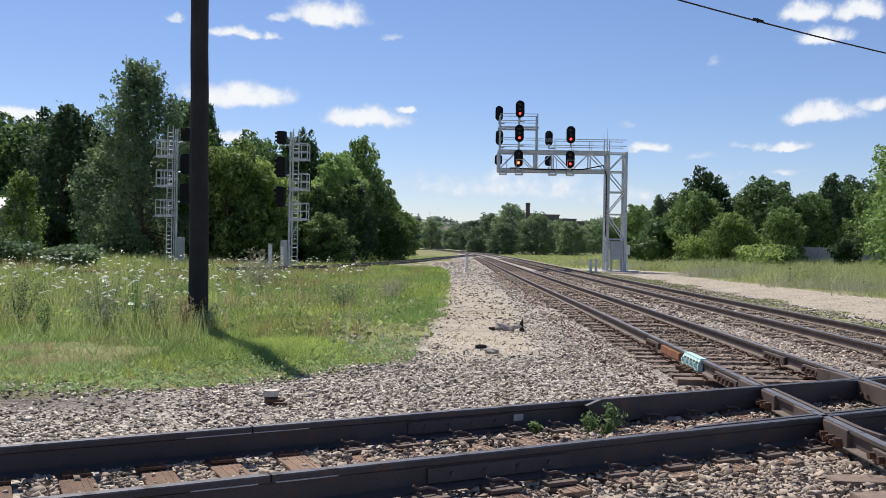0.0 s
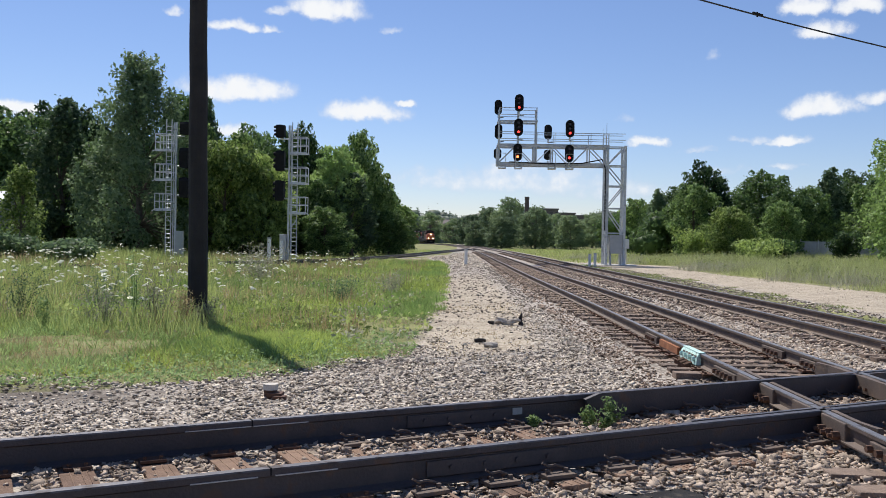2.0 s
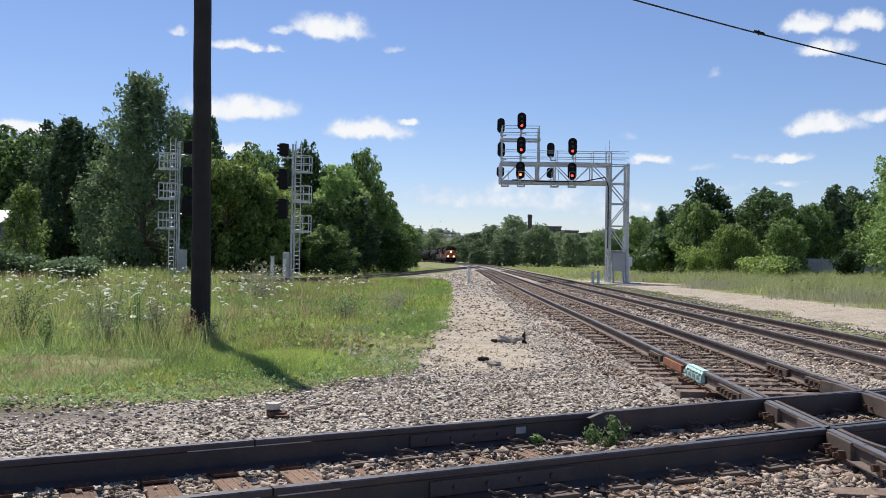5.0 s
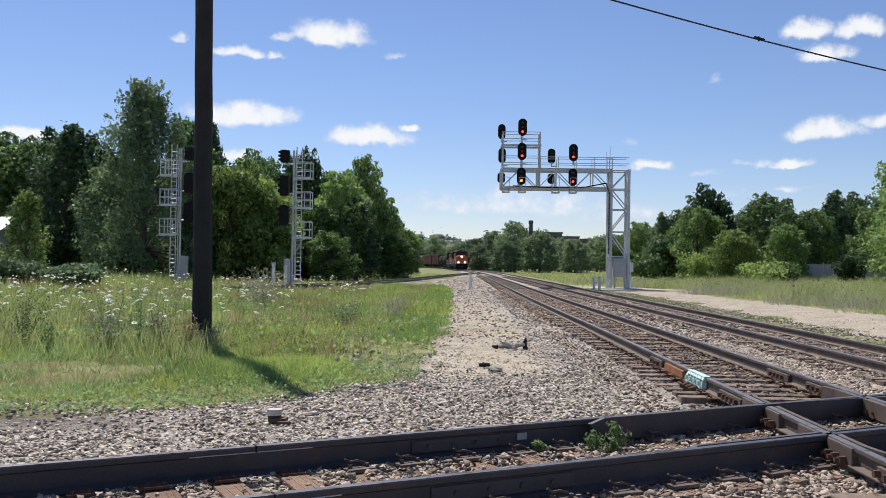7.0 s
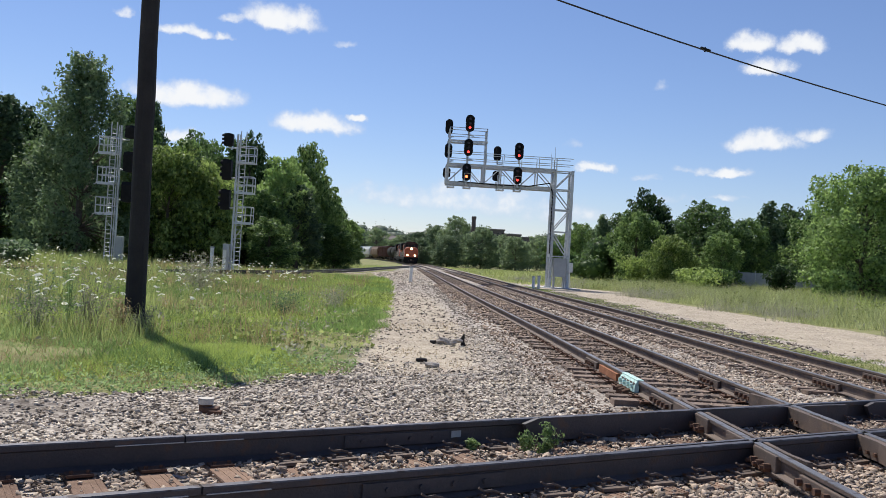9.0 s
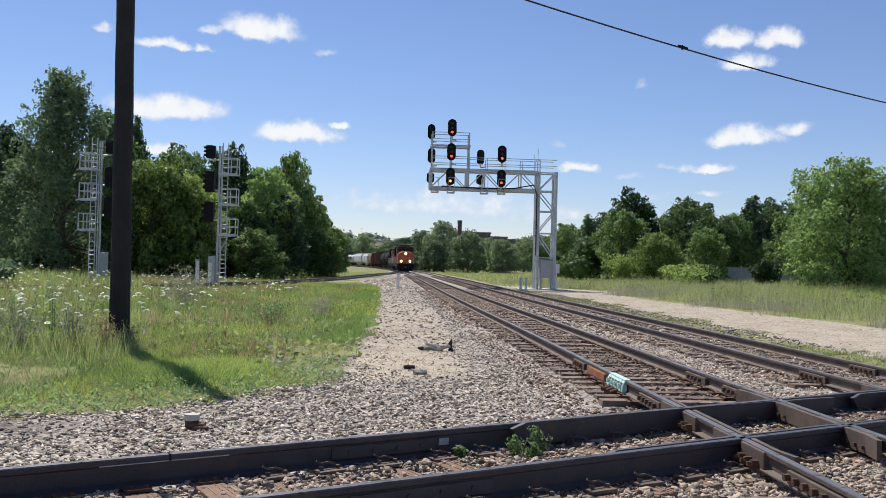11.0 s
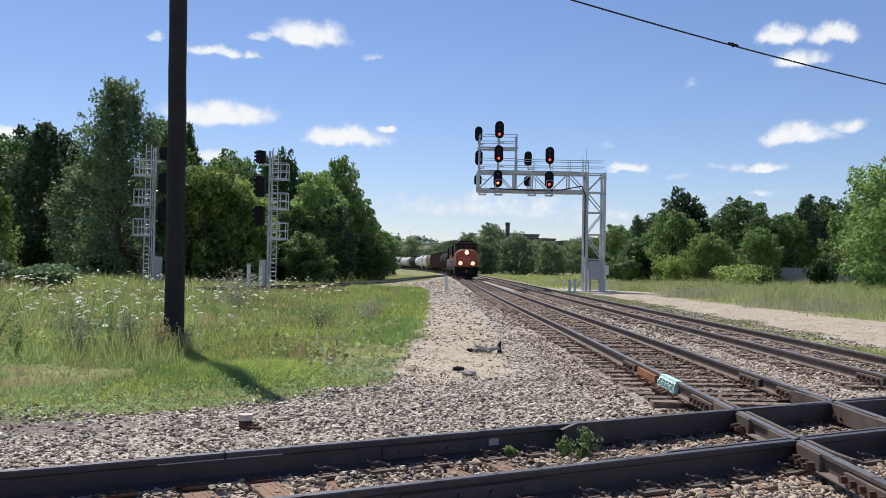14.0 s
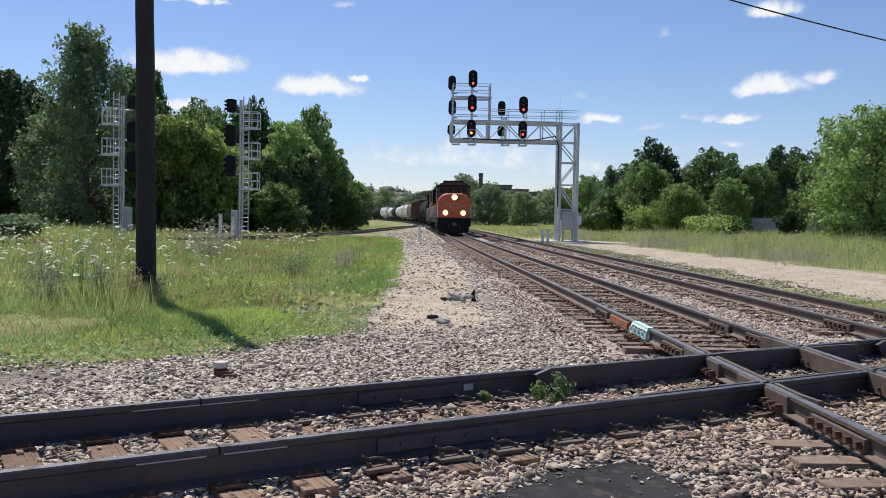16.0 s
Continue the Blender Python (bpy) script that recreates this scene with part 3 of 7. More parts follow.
def build_ground():
    xs = np.unique(np.concatenate([np.linspace(-14, 22, 145), np.linspace(-70, 70, 71), np.array([-3000, -1500, -700, -350, -180, -110, 110, 180, 350, 700, 1500, 3000])]))
    ys = np.unique(np.concatenate([np.linspace(-4, 30, 137), np.linspace(30, 110, 81), np.array([-1500, -600, -200, -80, -30, -12, 130, 160, 200, 260, 340, 500, 800, 1500, 3500])]))
    X, Y = np.meshgrid(xs, ys)
    rng = np.random.default_rng(3)
    Z = ground_height(X, Y)
    near = (np.abs(X) < 22) & (Y < 60) & (Y > -4)
    Z = Z + np.where(near, rng.normal(0, 0.008, X.shape), 0)
    nx, ny = len(xs), len(ys)
    verts = np.stack([X, Y, Z], -1).reshape(-1, 3)
    idx = np.arange(nx * ny).reshape(ny, nx)
    faces = np.stack([idx[:-1, :-1], idx[:-1, 1:], idx[1:, 1:], idx[1:, :-1]], -1).reshape(-1, 4)
    ob = mesh_from("ground", verts, faces, M["ground"])
    tagged(ob, "meadow turf, pale gravel and bare sandy soil beside the tracks", "ground", kind="structure")
    cover = np.zeros((len(verts), 4), np.float32)
    x, y = verts[:, 0], verts[:, 1]
    ea, eb = road_edges(y)
    turf = np.clip((turf_edge(y) - x) / 0.8 + 0.5, 0, 1) * (y > 9.5)
    turf = np.maximum(turf, np.clip((x - eb) / 0.8 + 0.5, 0, 1))
    turf = np.maximum(turf, np.clip((np.minimum(x - 9.9, ea - x)) / 0.3 + 0.3, 0, 1) * (y > 12))
    turf = np.maximum(turf, np.clip((y - 120) / 30, 0, 1) * (np.abs(x - 6) > 6))
    turf = np.maximum(turf, (y > 82) * (x > 10.2))
    dc = np.min(np.hypot(x[:, None] - LINE_C[None, ::3, 0], y[:, None] - LINE_C[None, ::3, 1]), 1)
    turf = turf * np.clip((dc - 1.6) / 1.0, 0, 1)
    cover[:, 0] = turf
    sand = np.clip(1.4 - np.abs(x - 0.35 - (y - 14) * 0.01) / 1.3, 0, 1) * np.clip((y - 12.5) / 4, 0, 1) * np.clip((60 - y) / 30, 0.25, 1)
    sand = np.maximum(sand, 0.85 * np.clip((x - ea) / 0.8, 0, 1) * (x < eb))
    cover[:, 1] = sand
    cover[:, 2] = 0.8 * np.exp(-((x + 4.9) / 1.8) ** 2 - ((y - 9.95) / 0.6) ** 2)
    for c in (4.24, 7.84):
        cover[:, 2] = np.maximum(cover[:, 2], (0.6 if c < 5 else 0.25) * np.clip((1.5 - np.abs(x - c)) / 0.5, 0, 1) * (y > 9) * (y < 140))
    cover[:, 3] = 1
    at = ob.data.attributes.new("cover", "FLOAT_COLOR", "POINT")
    at.data.foreach_set("color", cover.reshape(-1))


build_ground()


# ---- tracks ----
def track(name, line, label, y0=-1e9, y1=1e9, side="rail_brown"):
    keep = line[(line[:, 1] >= y0) & (line[:, 1] <= y1)]
    t = thing(name, label, "railway track", kind="structure")
    for s in (-1, 1):
        rail(offset_line(keep, s * GAUGE / 2), "rail", t, side)
    return t, keep


track_a, keep_a = track("track_main", LINE_A, "main track of brown rusted rails on worn wooden ties")
track_b, keep_b = track("track_second", LINE_B, "second track of dark rusted rails on worn wooden ties")
track_c, keep_c = track("track_branch", LINE_C, "dark branch track curving away through the grass", side="rail_side")


def tie_mesh():
    bm = bmesh.new()
    box(bm, (-1.3, -0.115, -0.17), (1.3, 0.115, 0.0), 0.012)
    me = bpy.data.meshes.new("tie")
    bm.to_mesh(me)
    bm.free()
    me.materials.append(M["tie"])
    return me


TIE = tie_mesh()


def lay_ties(parent, line, y0, y1, gap, top=-0.2, wide=1.0):
    seg = np.linalg.norm(np.diff(line, axis=0), axis=1)
    arc = np.concatenate([[0], np.cumsum(seg)])
    ok = np.interp(np.arange(0, arc[-1], gap), arc, np.arange(len(arc)))
    rng = random.Random(5)
    for f in ok:
        i = min(int(f), len(line) - 2)
        p = line[i] + (line[i + 1] - line[i]) * (f - i)
        d = line[i + 1] - line[i]
        if not (y0 <= p[1] <= y1):
            continue
        o = new("tie", TIE)
        o.parent = parent
        o.matrix_basis = pose(p[0] + rng.uniform(-.06, .06), p[1] + rng.uniform(-.03, .03), top + rng.uniform(-.02, .012), 0, rng.uniform(-.6, .6),
                              math.degrees(math.atan2(d[1], d[0])) - 90 + rng.uniform(-1.2, 1.2)) @ Matrix.Diagonal((wide, 1, 1, 1))


lay_ties(track_a, LINE_A, 11.6, 130, 0.50)
lay_ties(track_b, LINE_B, 13.5, 125, 0.50)
lay_ties(track_a, LINE_A, 1.0, 7.0, 0.50, -0.22)

# the crossing track and the diamond
cross = thing("track_crossing", "dark steel crossing track meeting the main tracks in a diamond", "railway track", kind="structure")
for nm, off in (("rail", NEAR), ("rail", FAR)):
    ln = np.array([cross_point(a, off) for a in np.linspace(-22, 34, 57)])
    rail(ln, nm, cross, "rail_side", tall=1.3, top="rail_dull")
CROSS_TURN = math.degrees(CROSS)


def cross_pose(along, off, z, turn=0.0):
    p = cross_point(along, off)
    return pose(p[0], p[1], z, 0, 0, CROSS_TURN + turn)


def shared(name, bm, mats):
    me = bpy.data.meshes.new(name)
    bm.to_mesh(me)
    bm.free()
    for x in (mats if isinstance(mats, (list, tuple)) else [mats]):
        me.materials.append(x)
    return me


def put(name, me, parent, m, label=""):
    o = new(name, me)
    o.parent = parent
    o.matrix_basis = m
    if label:
        tagged(o, label)
    return o


bm = bmesh.new()
box(bm, (-0.125, -1.28, -0.17), (0.125, 1.28, 0.0), 0.014)
for k in (-0.05, 0.03, 0.075):
    box(bm, (k - 0.004, -1.27, -0.002), (k + 0.004, 1.27, 0.004))
CROSS_TIE = shared("tie", bm, M["tie_brown"])
bm = bmesh.new()
box(bm, (-0.10, -0.19, 0.0), (0.10, 0.19, 0.025), 0.004)
for sx in (-0.06, 0.06):
    for sy in (-0.15, 0.15):
        rod(bm, (sx, sy, 0.02), (sx, sy, 0.05), 0.017, seg=6)
PLATE = shared("tie_plate", bm, M["rust"])
bm = bmesh.new()
box(bm, (-0.13, -0.08, 0.0), (0.13, 0.08, 0.03), 0.006)
for sx in (-0.09, 0.09):
    rod(bm, (sx * 0.9, 0.0, 0.025), (sx * 0.9, 0.0, 0.06), 0.02, seg=6)
pts = [(-0.12, 0.02, 0.11), (-0.07, 0.02, 0.08), (0.0, 0.02, 0.085), (0.06, 0.02, 0.065), (0.09, 0.02, 0.05)]
for a, b in zip(pts, pts[1:]):
    rod(bm, a, b, 0.010, seg=6)
CLIP = shared("rail_clip", bm, M["rail_brown"])
rng = random.Random(8)
for k in range(-6, 26):
    al = 0.09 + 0.55 * k
    o = put("tie", CROSS_TIE, cross, cross_pose(al + rng.uniform(-.02, .02), 6.6 + rng.uniform(-.08, .08), -0.245 + rng.uniform(-.012, .008), rng.uniform(-1.5, 1.5)))
    for off in (NEAR, FAR):
        put("tie_plate", PLATE, cross, cross_pose(al, off, -0.243))
    if al > 2.6:
        for off in (NEAR - 0.21, FAR - 0.21):
            put("rail_clip", CLIP, cross, cross_pose(al + rng.uniform(-.05, .05), off, -0.245, rng.uniform(-6, 6)))


def bolts(bm, n, gap, y, z, r=0.026):
    for i in range(n):
        rod(bm, ((i - (n - 1) / 2) * gap, y, z), ((i - (n - 1) / 2) * gap, y - 0.035, z), r, seg=6)


# joint bars with a bright worn lip on the rail head beside the joint
for al, off, ln in ((4.0, FAR, 1.1), (3.5, NEAR, 1.25)):
    bm = bmesh.new()
    box(bm, (-ln / 2, -0.03, -0.19), (ln / 2, -0.012, -0.075), 0.006)
    bolts(bm, 4, ln / 4.4, -0.014, -0.13, 0.02)
    part("joint_bar", bm, M["rail_side"], cross, "dark bolted joint bar", cross_pose(al, off, 0))
for al, off, pieces in ((1.98, FAR, ((-0.52, 0.02), (0.04, 0.52))), (1.68, NEAR, ((-0.50, -0.06), (0.06, 0.5)))):
    for a, b in pieces:
        bm = bmesh.new()
        box(bm, (a, -0.046, -0.052), (b, -0.035, -0.045))
        part("worn_edge", bm, M["concrete"], cross, "pale scraped line along the rail head", cross_pose(al, off, 0))
    bm = bmesh.new()
    box(bm, (-0.006, -0.0405, -0.046), (0.006, 0.0405, 0.004))
    part("rail_joint", bm, M["black"], cross, "narrow dark gap between two rail ends", cross_pose(al + 0.03, off, 0))
for al, off in ((2.98, NEAR), (4.64, FAR)):
    bm = bmesh.new()
    box(bm, (-0.055, -0.022, -0.15), (0.055, -0.0135, -0.085), 0.003)
    part("tag", bm, M["tag_grey"], cross, "small pale painted tag", cross_pose(al, off, 0))

# where two rails meet: castings, guard rails and bolts
diamond = thing("crossing_diamond", "brown steel crossing diamond with guard rails, castings and bolts", "railway crossing", kind="structure")
for cx in (4.24 - GAUGE / 2, 4.24 + GAUGE / 2, 7.84 - GAUGE / 2, 7.84 + GAUGE / 2):
    for off in (NEAR, FAR):
        cy = (off + cx * math.sin(CROSS)) / math.cos(CROSS)
        bm = bmesh.new()
        for s in (-1, 1):
            a0, a1 = (0.10, 0.62) if s > 0 else (-0.62, -0.10)
            box(bm, (-0.058, a0, -0.225), (0.058, a1, -0.012), 0.012)
        part("casting", bm, M["rail_brown"], diamond, "brown bolted casting", pose(cx, cy, 0))
        for s in (-1, 1):
            bm = bmesh.new()
            for i in range(3):
                rod(bm, (-0.055, s * (0.2 + 0.15 * i), -0.14), (-0.125, s * (0.2 + 0.15 * i), -0.14), 0.04, seg=6)
                rod(bm, (-0.12, s * (0.2 + 0.15 * i), -0.14), (-0.16, s * (0.2 + 0.15 * i), -0.14), 0.022, seg=6)
            part("bolt", bm, M["rust"], diamond, "", pose(cx, cy, 0))
        bm = bmesh.new()
        box(bm, (-0.42, -0.42, -0.285), (0.42, 0.42, -0.255), 0.006)
        part("base_plate", bm, M["rust"], diamond, "", pose(cx, cy, 0, 0, 0, CROSS_TURN / 2))
for cx, s in ((4.24 - GAUGE / 2, 1), (4.24 + GAUGE / 2, -1), (7.84 - GAUGE / 2, 1), (7.84 + GAUGE / 2, -1)):
    for mid in ((6.6 + cx * math.sin(CROSS)) / math.cos(CROSS),):
        bm = bmesh.new()
        x = s * 0.105
        rings = []
        for y, w in ((-1.75, 0.05), (-1.45, 0.0), (1.45, 0.0), (1.75, 0.05)):
            rings.append([(x + s * w - 0.024, y, -0.2), (x + s * w + 0.024, y, -0.2), (x + s * w + 0.026, y, -0.006), (x + s * w - 0.026, y, -0.006)])
        loft(bm, rings)
        part("guard_rail", bm, M["rail_brown"], diamond, "", pose(cx, mid, 0))
for off, s in ((NEAR, 1), (FAR, -1)):
    for cx in (4.24, 7.84):
        al = (cx + off * math.sin(CROSS)) / math.cos(CROSS)
        bm = bmesh.new()
        y = s * 0.105
        x0 = -1.75 if cx > 5 else (-3.28 if s < 0 else -2.47)
        up = 0.014 if cx < 5 and s < 0 else -0.004
        loft(bm, [[(xx + 0.10 * (k > 0), y + s * w - 0.024, -0.215), (xx + 0.10 * (k > 0), y + s * w + 0.024, -0.215), (xx, y + s * w + 0.026, z), (xx, y + s * w - 0.026, z)]
                  for k, xx, w, z in ((1, x0 - 0.1, 0.0, up - 0.05), (0, x0 + 0.07, 0.0, up), (0, -1.4, 0.0, up), (0, 0.9, 0.0, -0.006), (0, 1.4, 0.0, -0.008), (0, 1.75, 0.05, -0.008))])
        part("guard_rail", bm, M["rail_side"], diamond, "dark steel guard rail with a cut end", cross_pose(al, off, 0))
        if cx < 5:
            bm = bmesh.new()
            box(bm, (x0 + 0.10, y - 0.022, up - 0.002), (0.62, y + 0.022, up + 0.003 if s < 0 else up + 0.002))
            part("worn_top", bm, M["rail_dull"], diamond, "greyish worn top of the guard rail", cross_pose(al, off, 0))
# joints of the main track beside the diamond
for cx, cy, n in ((4.24 - GAUGE / 2, 11.35, 5), (4.24 + GAUGE / 2, 12.3, 5), (4.24 + GAUGE / 2, 13.9, 4), (4.24 - GAUGE / 2, 15.6, 4), (4.24 - GAUGE / 2, 6.9, 6), (7.84 - GAUGE / 2, 14.3, 5), (7.84 + GAUGE / 2, 15.5, 5)):
    bm = bmesh.new()
    box(bm, (-0.06, -0.45, -0.165), (-0.014, 0.45, -0.055), 0.008)
    part("joint_bar", bm, M["rail_brown"], diamond, "", pose(cx, cy, 0))
    for i in range(n):
        bm = bmesh.new()
        yy = (i - (n - 1) / 2) * 0.16
        rod(bm, (-0.055, yy, -0.11), (-0.11, yy, -0.11), 0.032, seg=6)
        part("bolt", bm, M["rust"], diamond, "", pose(cx, cy, 0))
# spike-lined plates along the main track
for cx, y0, y1 in ((4.24 - GAUGE / 2, 11.9, 22.0), (4.24 + GAUGE / 2, 12.4, 22.0)):
    y = y0
    while y < y1:
        put("tie_plate", PLATE, track_a, pose(cx, y, -0.205, 0, 0, 90))
        y += 0.5


# ---- trees ----
def leaf_cloud(rng, centres, radii, count, size, droop=0.3):
    """Small pointed leaf sprays on clumps: arrays of vertices and faces."""
    k = rng.integers(0, len(centres), count)
    d = rng.normal(size=(count, 3))
    d /= np.linalg.norm(d, axis=1)[:, None]
    r = rng.uniform(0.35, 1.0, count) ** 0.5
    r = np.where(rng.uniform(size=count) < 0.2, r * rng.uniform(1.0, 1.5, count), r)      # stray sprays loosen the outline
    pos = centres[k] + d * (radii[k] * r[:, None])
    nrm = d * 0.6 + rng.normal(size=(count, 3)) * 0.7 + np.array([0, 0, 0.5])
    nrm /= np.linalg.norm(nrm, axis=1)[:, None]
    a = np.cross(nrm, rng.normal(size=(count, 3)))
    a /= np.linalg.norm(a, axis=1)[:, None]
    b = np.cross(nrm, a)
    s = size * rng.uniform(0.5, 1.35, count)[:, None]
    bend = nrm * s * rng.uniform(-0.35, 0.1, count)[:, None]
    v = np.stack([pos - a * s, pos - b * s * 0.48 + bend * 0.3, pos + a * s + bend, pos + b * s * 0.48 + bend * 0.3], 1).reshape(-1, 3)
    f = np.arange(count * 4).reshape(-1, 4)
    return v, f


def crown_leaves(rng, centres, radii, count, size, shell=0.62, stray=0.16):
    """Pointed leaf sprays facing outwards on rounded clumps, thicker on their tops: vertices and triangles."""
    area = radii[:, 0] ** 2
    k = rng.choice(len(centres), count, p=area / area.sum())
    d = rng.normal(size=(count, 3)) + np.array([0, 0, 0.45])
    d /= np.linalg.norm(d, axis=1)[:, None]
    r = rng.uniform(shell, 1.04, count)
    r = np.where(rng.uniform(size=count) < stray, r * rng.uniform(1.0, 1.4, count), r)
    pos = centres[k] + d * radii[k] * r[:, None]
    nrm = d + rng.normal(size=(count, 3)) * 0.75 + np.array([0, 0, 0.3])
    nrm /= np.linalg.norm(nrm, axis=1)[:, None]
    a = np.cross(nrm, rng.normal(size=(count, 3)))
    a /= np.linalg.norm(a, axis=1)[:, None]
    b = np.cross(nrm, a)
    s = size * rng.uniform(0.55, 1.5, count)[:, None]
    tip = nrm * s * rng.uniform(-0.4, 0.15, count)[:, None]
    v = np.stack([pos - a * s + tip, pos + a * s * 0.55 - b * s * 0.62, pos + a * s * 0.55 + b * s * 0.62], 1).reshape(-1, 3)
    return v, np.arange(count * 3).reshape(-1, 3)


def tree(name, seed, height, width, leaf, label, count=12500, size=0.20, base=0.12, lean=0.0, airy=0.0, group="", clumps=36):
    """A deciduous tree standing on its own origin: tapered trunk, limbs and an uneven, lobed crown of leaf sprays."""
    rng = np.random.default_rng(seed)
    t = thing(name, label, "tree", group)
    bm = bmesh.new()
    r0 = 0.018 * height + 0.05
    pts = [Vector((0, 0, -0.3))]
    for i in range(1, 7):
        pts.append(Vector((lean * height * i / 6 + rng.normal() * 0.015 * height, rng.normal() * 0.015 * height, height * 0.85 * i / 6)))
    for i in range(6):
        rod(bm, pts[i], pts[i + 1], r0 * (1 - i / 7), r0 * (1 - (i + 1) / 7), 7)
    centres, radii = [], []
    p2, p3 = rng.uniform(0, 6.28, 2)
    for i in range(clumps):
        hn = (i + rng.uniform(0, 1)) / clumps
        if airy:
            prof = 0.08 + 0.92 * (1 - hn) ** 0.8 * min(1.0, 0.75 + 1.2 * hn)
        else:
            prof = math.sqrt(max(0.05, 1 - ((hn - 0.40) / 0.62) ** 2))
        ang = i * 2.39996 + rng.uniform(-0.5, 0.5)
        prof *= 1 + 0.14 * math.sin(2 * ang + p2 + 3 * hn) + 0.10 * math.sin(3 * ang + p3)
        cr = width * rng.uniform(0.115, 0.185) * (36 / clumps) ** 0.38 * (0.62 + 0.38 * prof) * (0.85 if airy else 1.0)
        out = max(0.0, width * 0.5 * prof * rng.uniform(0.62, 1.0) - cr * 0.7)
        z = height * (base + (1 - base) * hn) - cr * (0.55 if hn > 0.8 else 0.1)
        j = min(5, max(1, int(z / (height * 0.85) * 6 * 0.75)))
        root = pts[j]
        tip = Vector((root.x + math.cos(ang) * out, root.y + math.sin(ang) * out, z))
        rod(bm, root, root.lerp(tip, 0.9), r0 * 0.32 * (1 - hn * 0.6), 0.02, 5)
        centres.append(tip)
        radii.append((cr, cr, cr * (1.15 if airy else 0.8)))
        if airy:                                 # feathery branch ends reach up and out
            for m in range(3):
                q = cr * (0.5 - 0.11 * m)
                centres.append(tip + Vector((math.cos(ang), math.sin(ang), 1.0 + 0.3 * rng.normal())).normalized() * cr * (0.9 + 0.5 * m))
                radii.append((q * 0.8, q * 0.8, q * 1.3))
        for _ in range(2):                       # lesser tufts break the clump's outline
            q = cr * rng.uniform(0.32, 0.55)
            off = Vector((math.cos(ang) + rng.normal() * 0.8, math.sin(ang) + rng.normal() * 0.8, 0.5 + rng.normal() * 0.7)).normalized()
            centres.append(tip + off * cr * rng.uniform(0.85, 1.15))
            radii.append((q, q, q * (1.6 if airy else 0.8)))
    part("trunk", bm, M["bark"], t)
    v, f = crown_leaves(rng, np.array([tuple(c) for c in centres]), np.array(radii), count, size)
    v[:, 2] = np.maximum(v[:, 2], 0.05)
    mesh_np("crown", v, f, np.full(len(f), 3), M[leaf], t)
    return t


def shrub(name, seed, height, width, leaf, label, count=900, size=0.09, group="", stems=9):
    rng = np.random.default_rng(seed)
    t = thing(name, label, "shrub", group)
    centres, radii = [], []
    for i in range(stems):
        a, o = rng.uniform(0, 6.28), rng.uniform(0, 0.5) * width
        tip = Vector((math.cos(a) * o, math.sin(a) * o, height * rng.uniform(0.55, 1.0)))
        bm = bmesh.new()
        rod(bm, (tip.x * 0.15, tip.y * 0.15, -0.05), tip, 0.003 + height * 0.004, 0.002, 5)
        part("stem", bm, M["bark"] if height > 1.8 else M[leaf], t)
        for q in (0.35, 0.65, 0.92):
            centres.append(tuple(Vector((tip.x * (0.2 + 0.8 * q), tip.y * (0.2 + 0.8 * q), tip.z * q))))
            radii.append((width * 0.17, width * 0.17, height * 0.17))
    v, f = leaf_cloud(rng, np.array(centres), np.array(radii), count, size)
    v[:, 2] = np.maximum(v[:, 2], 0.01)
    mesh_from("foliage", v, f, M[leaf], t)
    return t


def standing(ob, x, y, turn=0.0, scale=1.0):
    ob.matrix_basis = pose(x, y, float(ground_height(np.array(x), np.array(y))) , 0, 0, turn) @ Matrix.Diagonal((scale, scale, scale, 1))
    return ob


KINDS = {
    "deep": ("leaf_deep", "dark green broadleaf tree at the edge of the woods", 12.0, 10.0),
    "mid": ("leaf_mid", "green broadleaf tree at the edge of the woods", 12.0, 10.0),
    "bright": ("leaf_bright", "yellow-green vine-covered tree at the edge of the woods", 10.0, 11.0),
    "far": ("leaf_haze", "hazy green broadleaf tree in the distance", 12.0, 10.0),
    "silver": ("leaf_silver", "grey-green tree with an open, airy crown", 14.0, 9.0),
}
WOODS = {}
for i, (k, (lf, lb, hh, ww)) in enumerate(KINDS.items()):
    WOODS[k] = [tree("tree", 10 * i + j, hh, ww, lf, lb, count=12500, size=0.215 if k != "silver" else 0.19, base={"silver": 0.1, "deep": 0.03, "far": 0.03}.get(k, 0.09),
                     airy=0.8 if k == "silver" else 0.0) for j in range(2)]
USED = set()


def plant(kind, x, y, height, seed, width=None, group="trees of the woods", label=""):
    src = WOODS[kind][seed % 2]
    hh, ww = KINDS[kind][2], KINDS[kind][3]
    s = height / hh
    w = (width / ww) if width else s
    z = float(ground_height(np.array(x), np.array(y)))
    m = pose(x, y, z, 0, 0, seed * 77.0 % 360)
    if src.name not in USED:
        USED.add(src.name)
        ob = src
        ob.matrix_basis = m
    else:
        ob = copy_thing(src, m)
    ob.scale = (w, w, s)
    tagged(ob, label, "tree", group)
    return ob


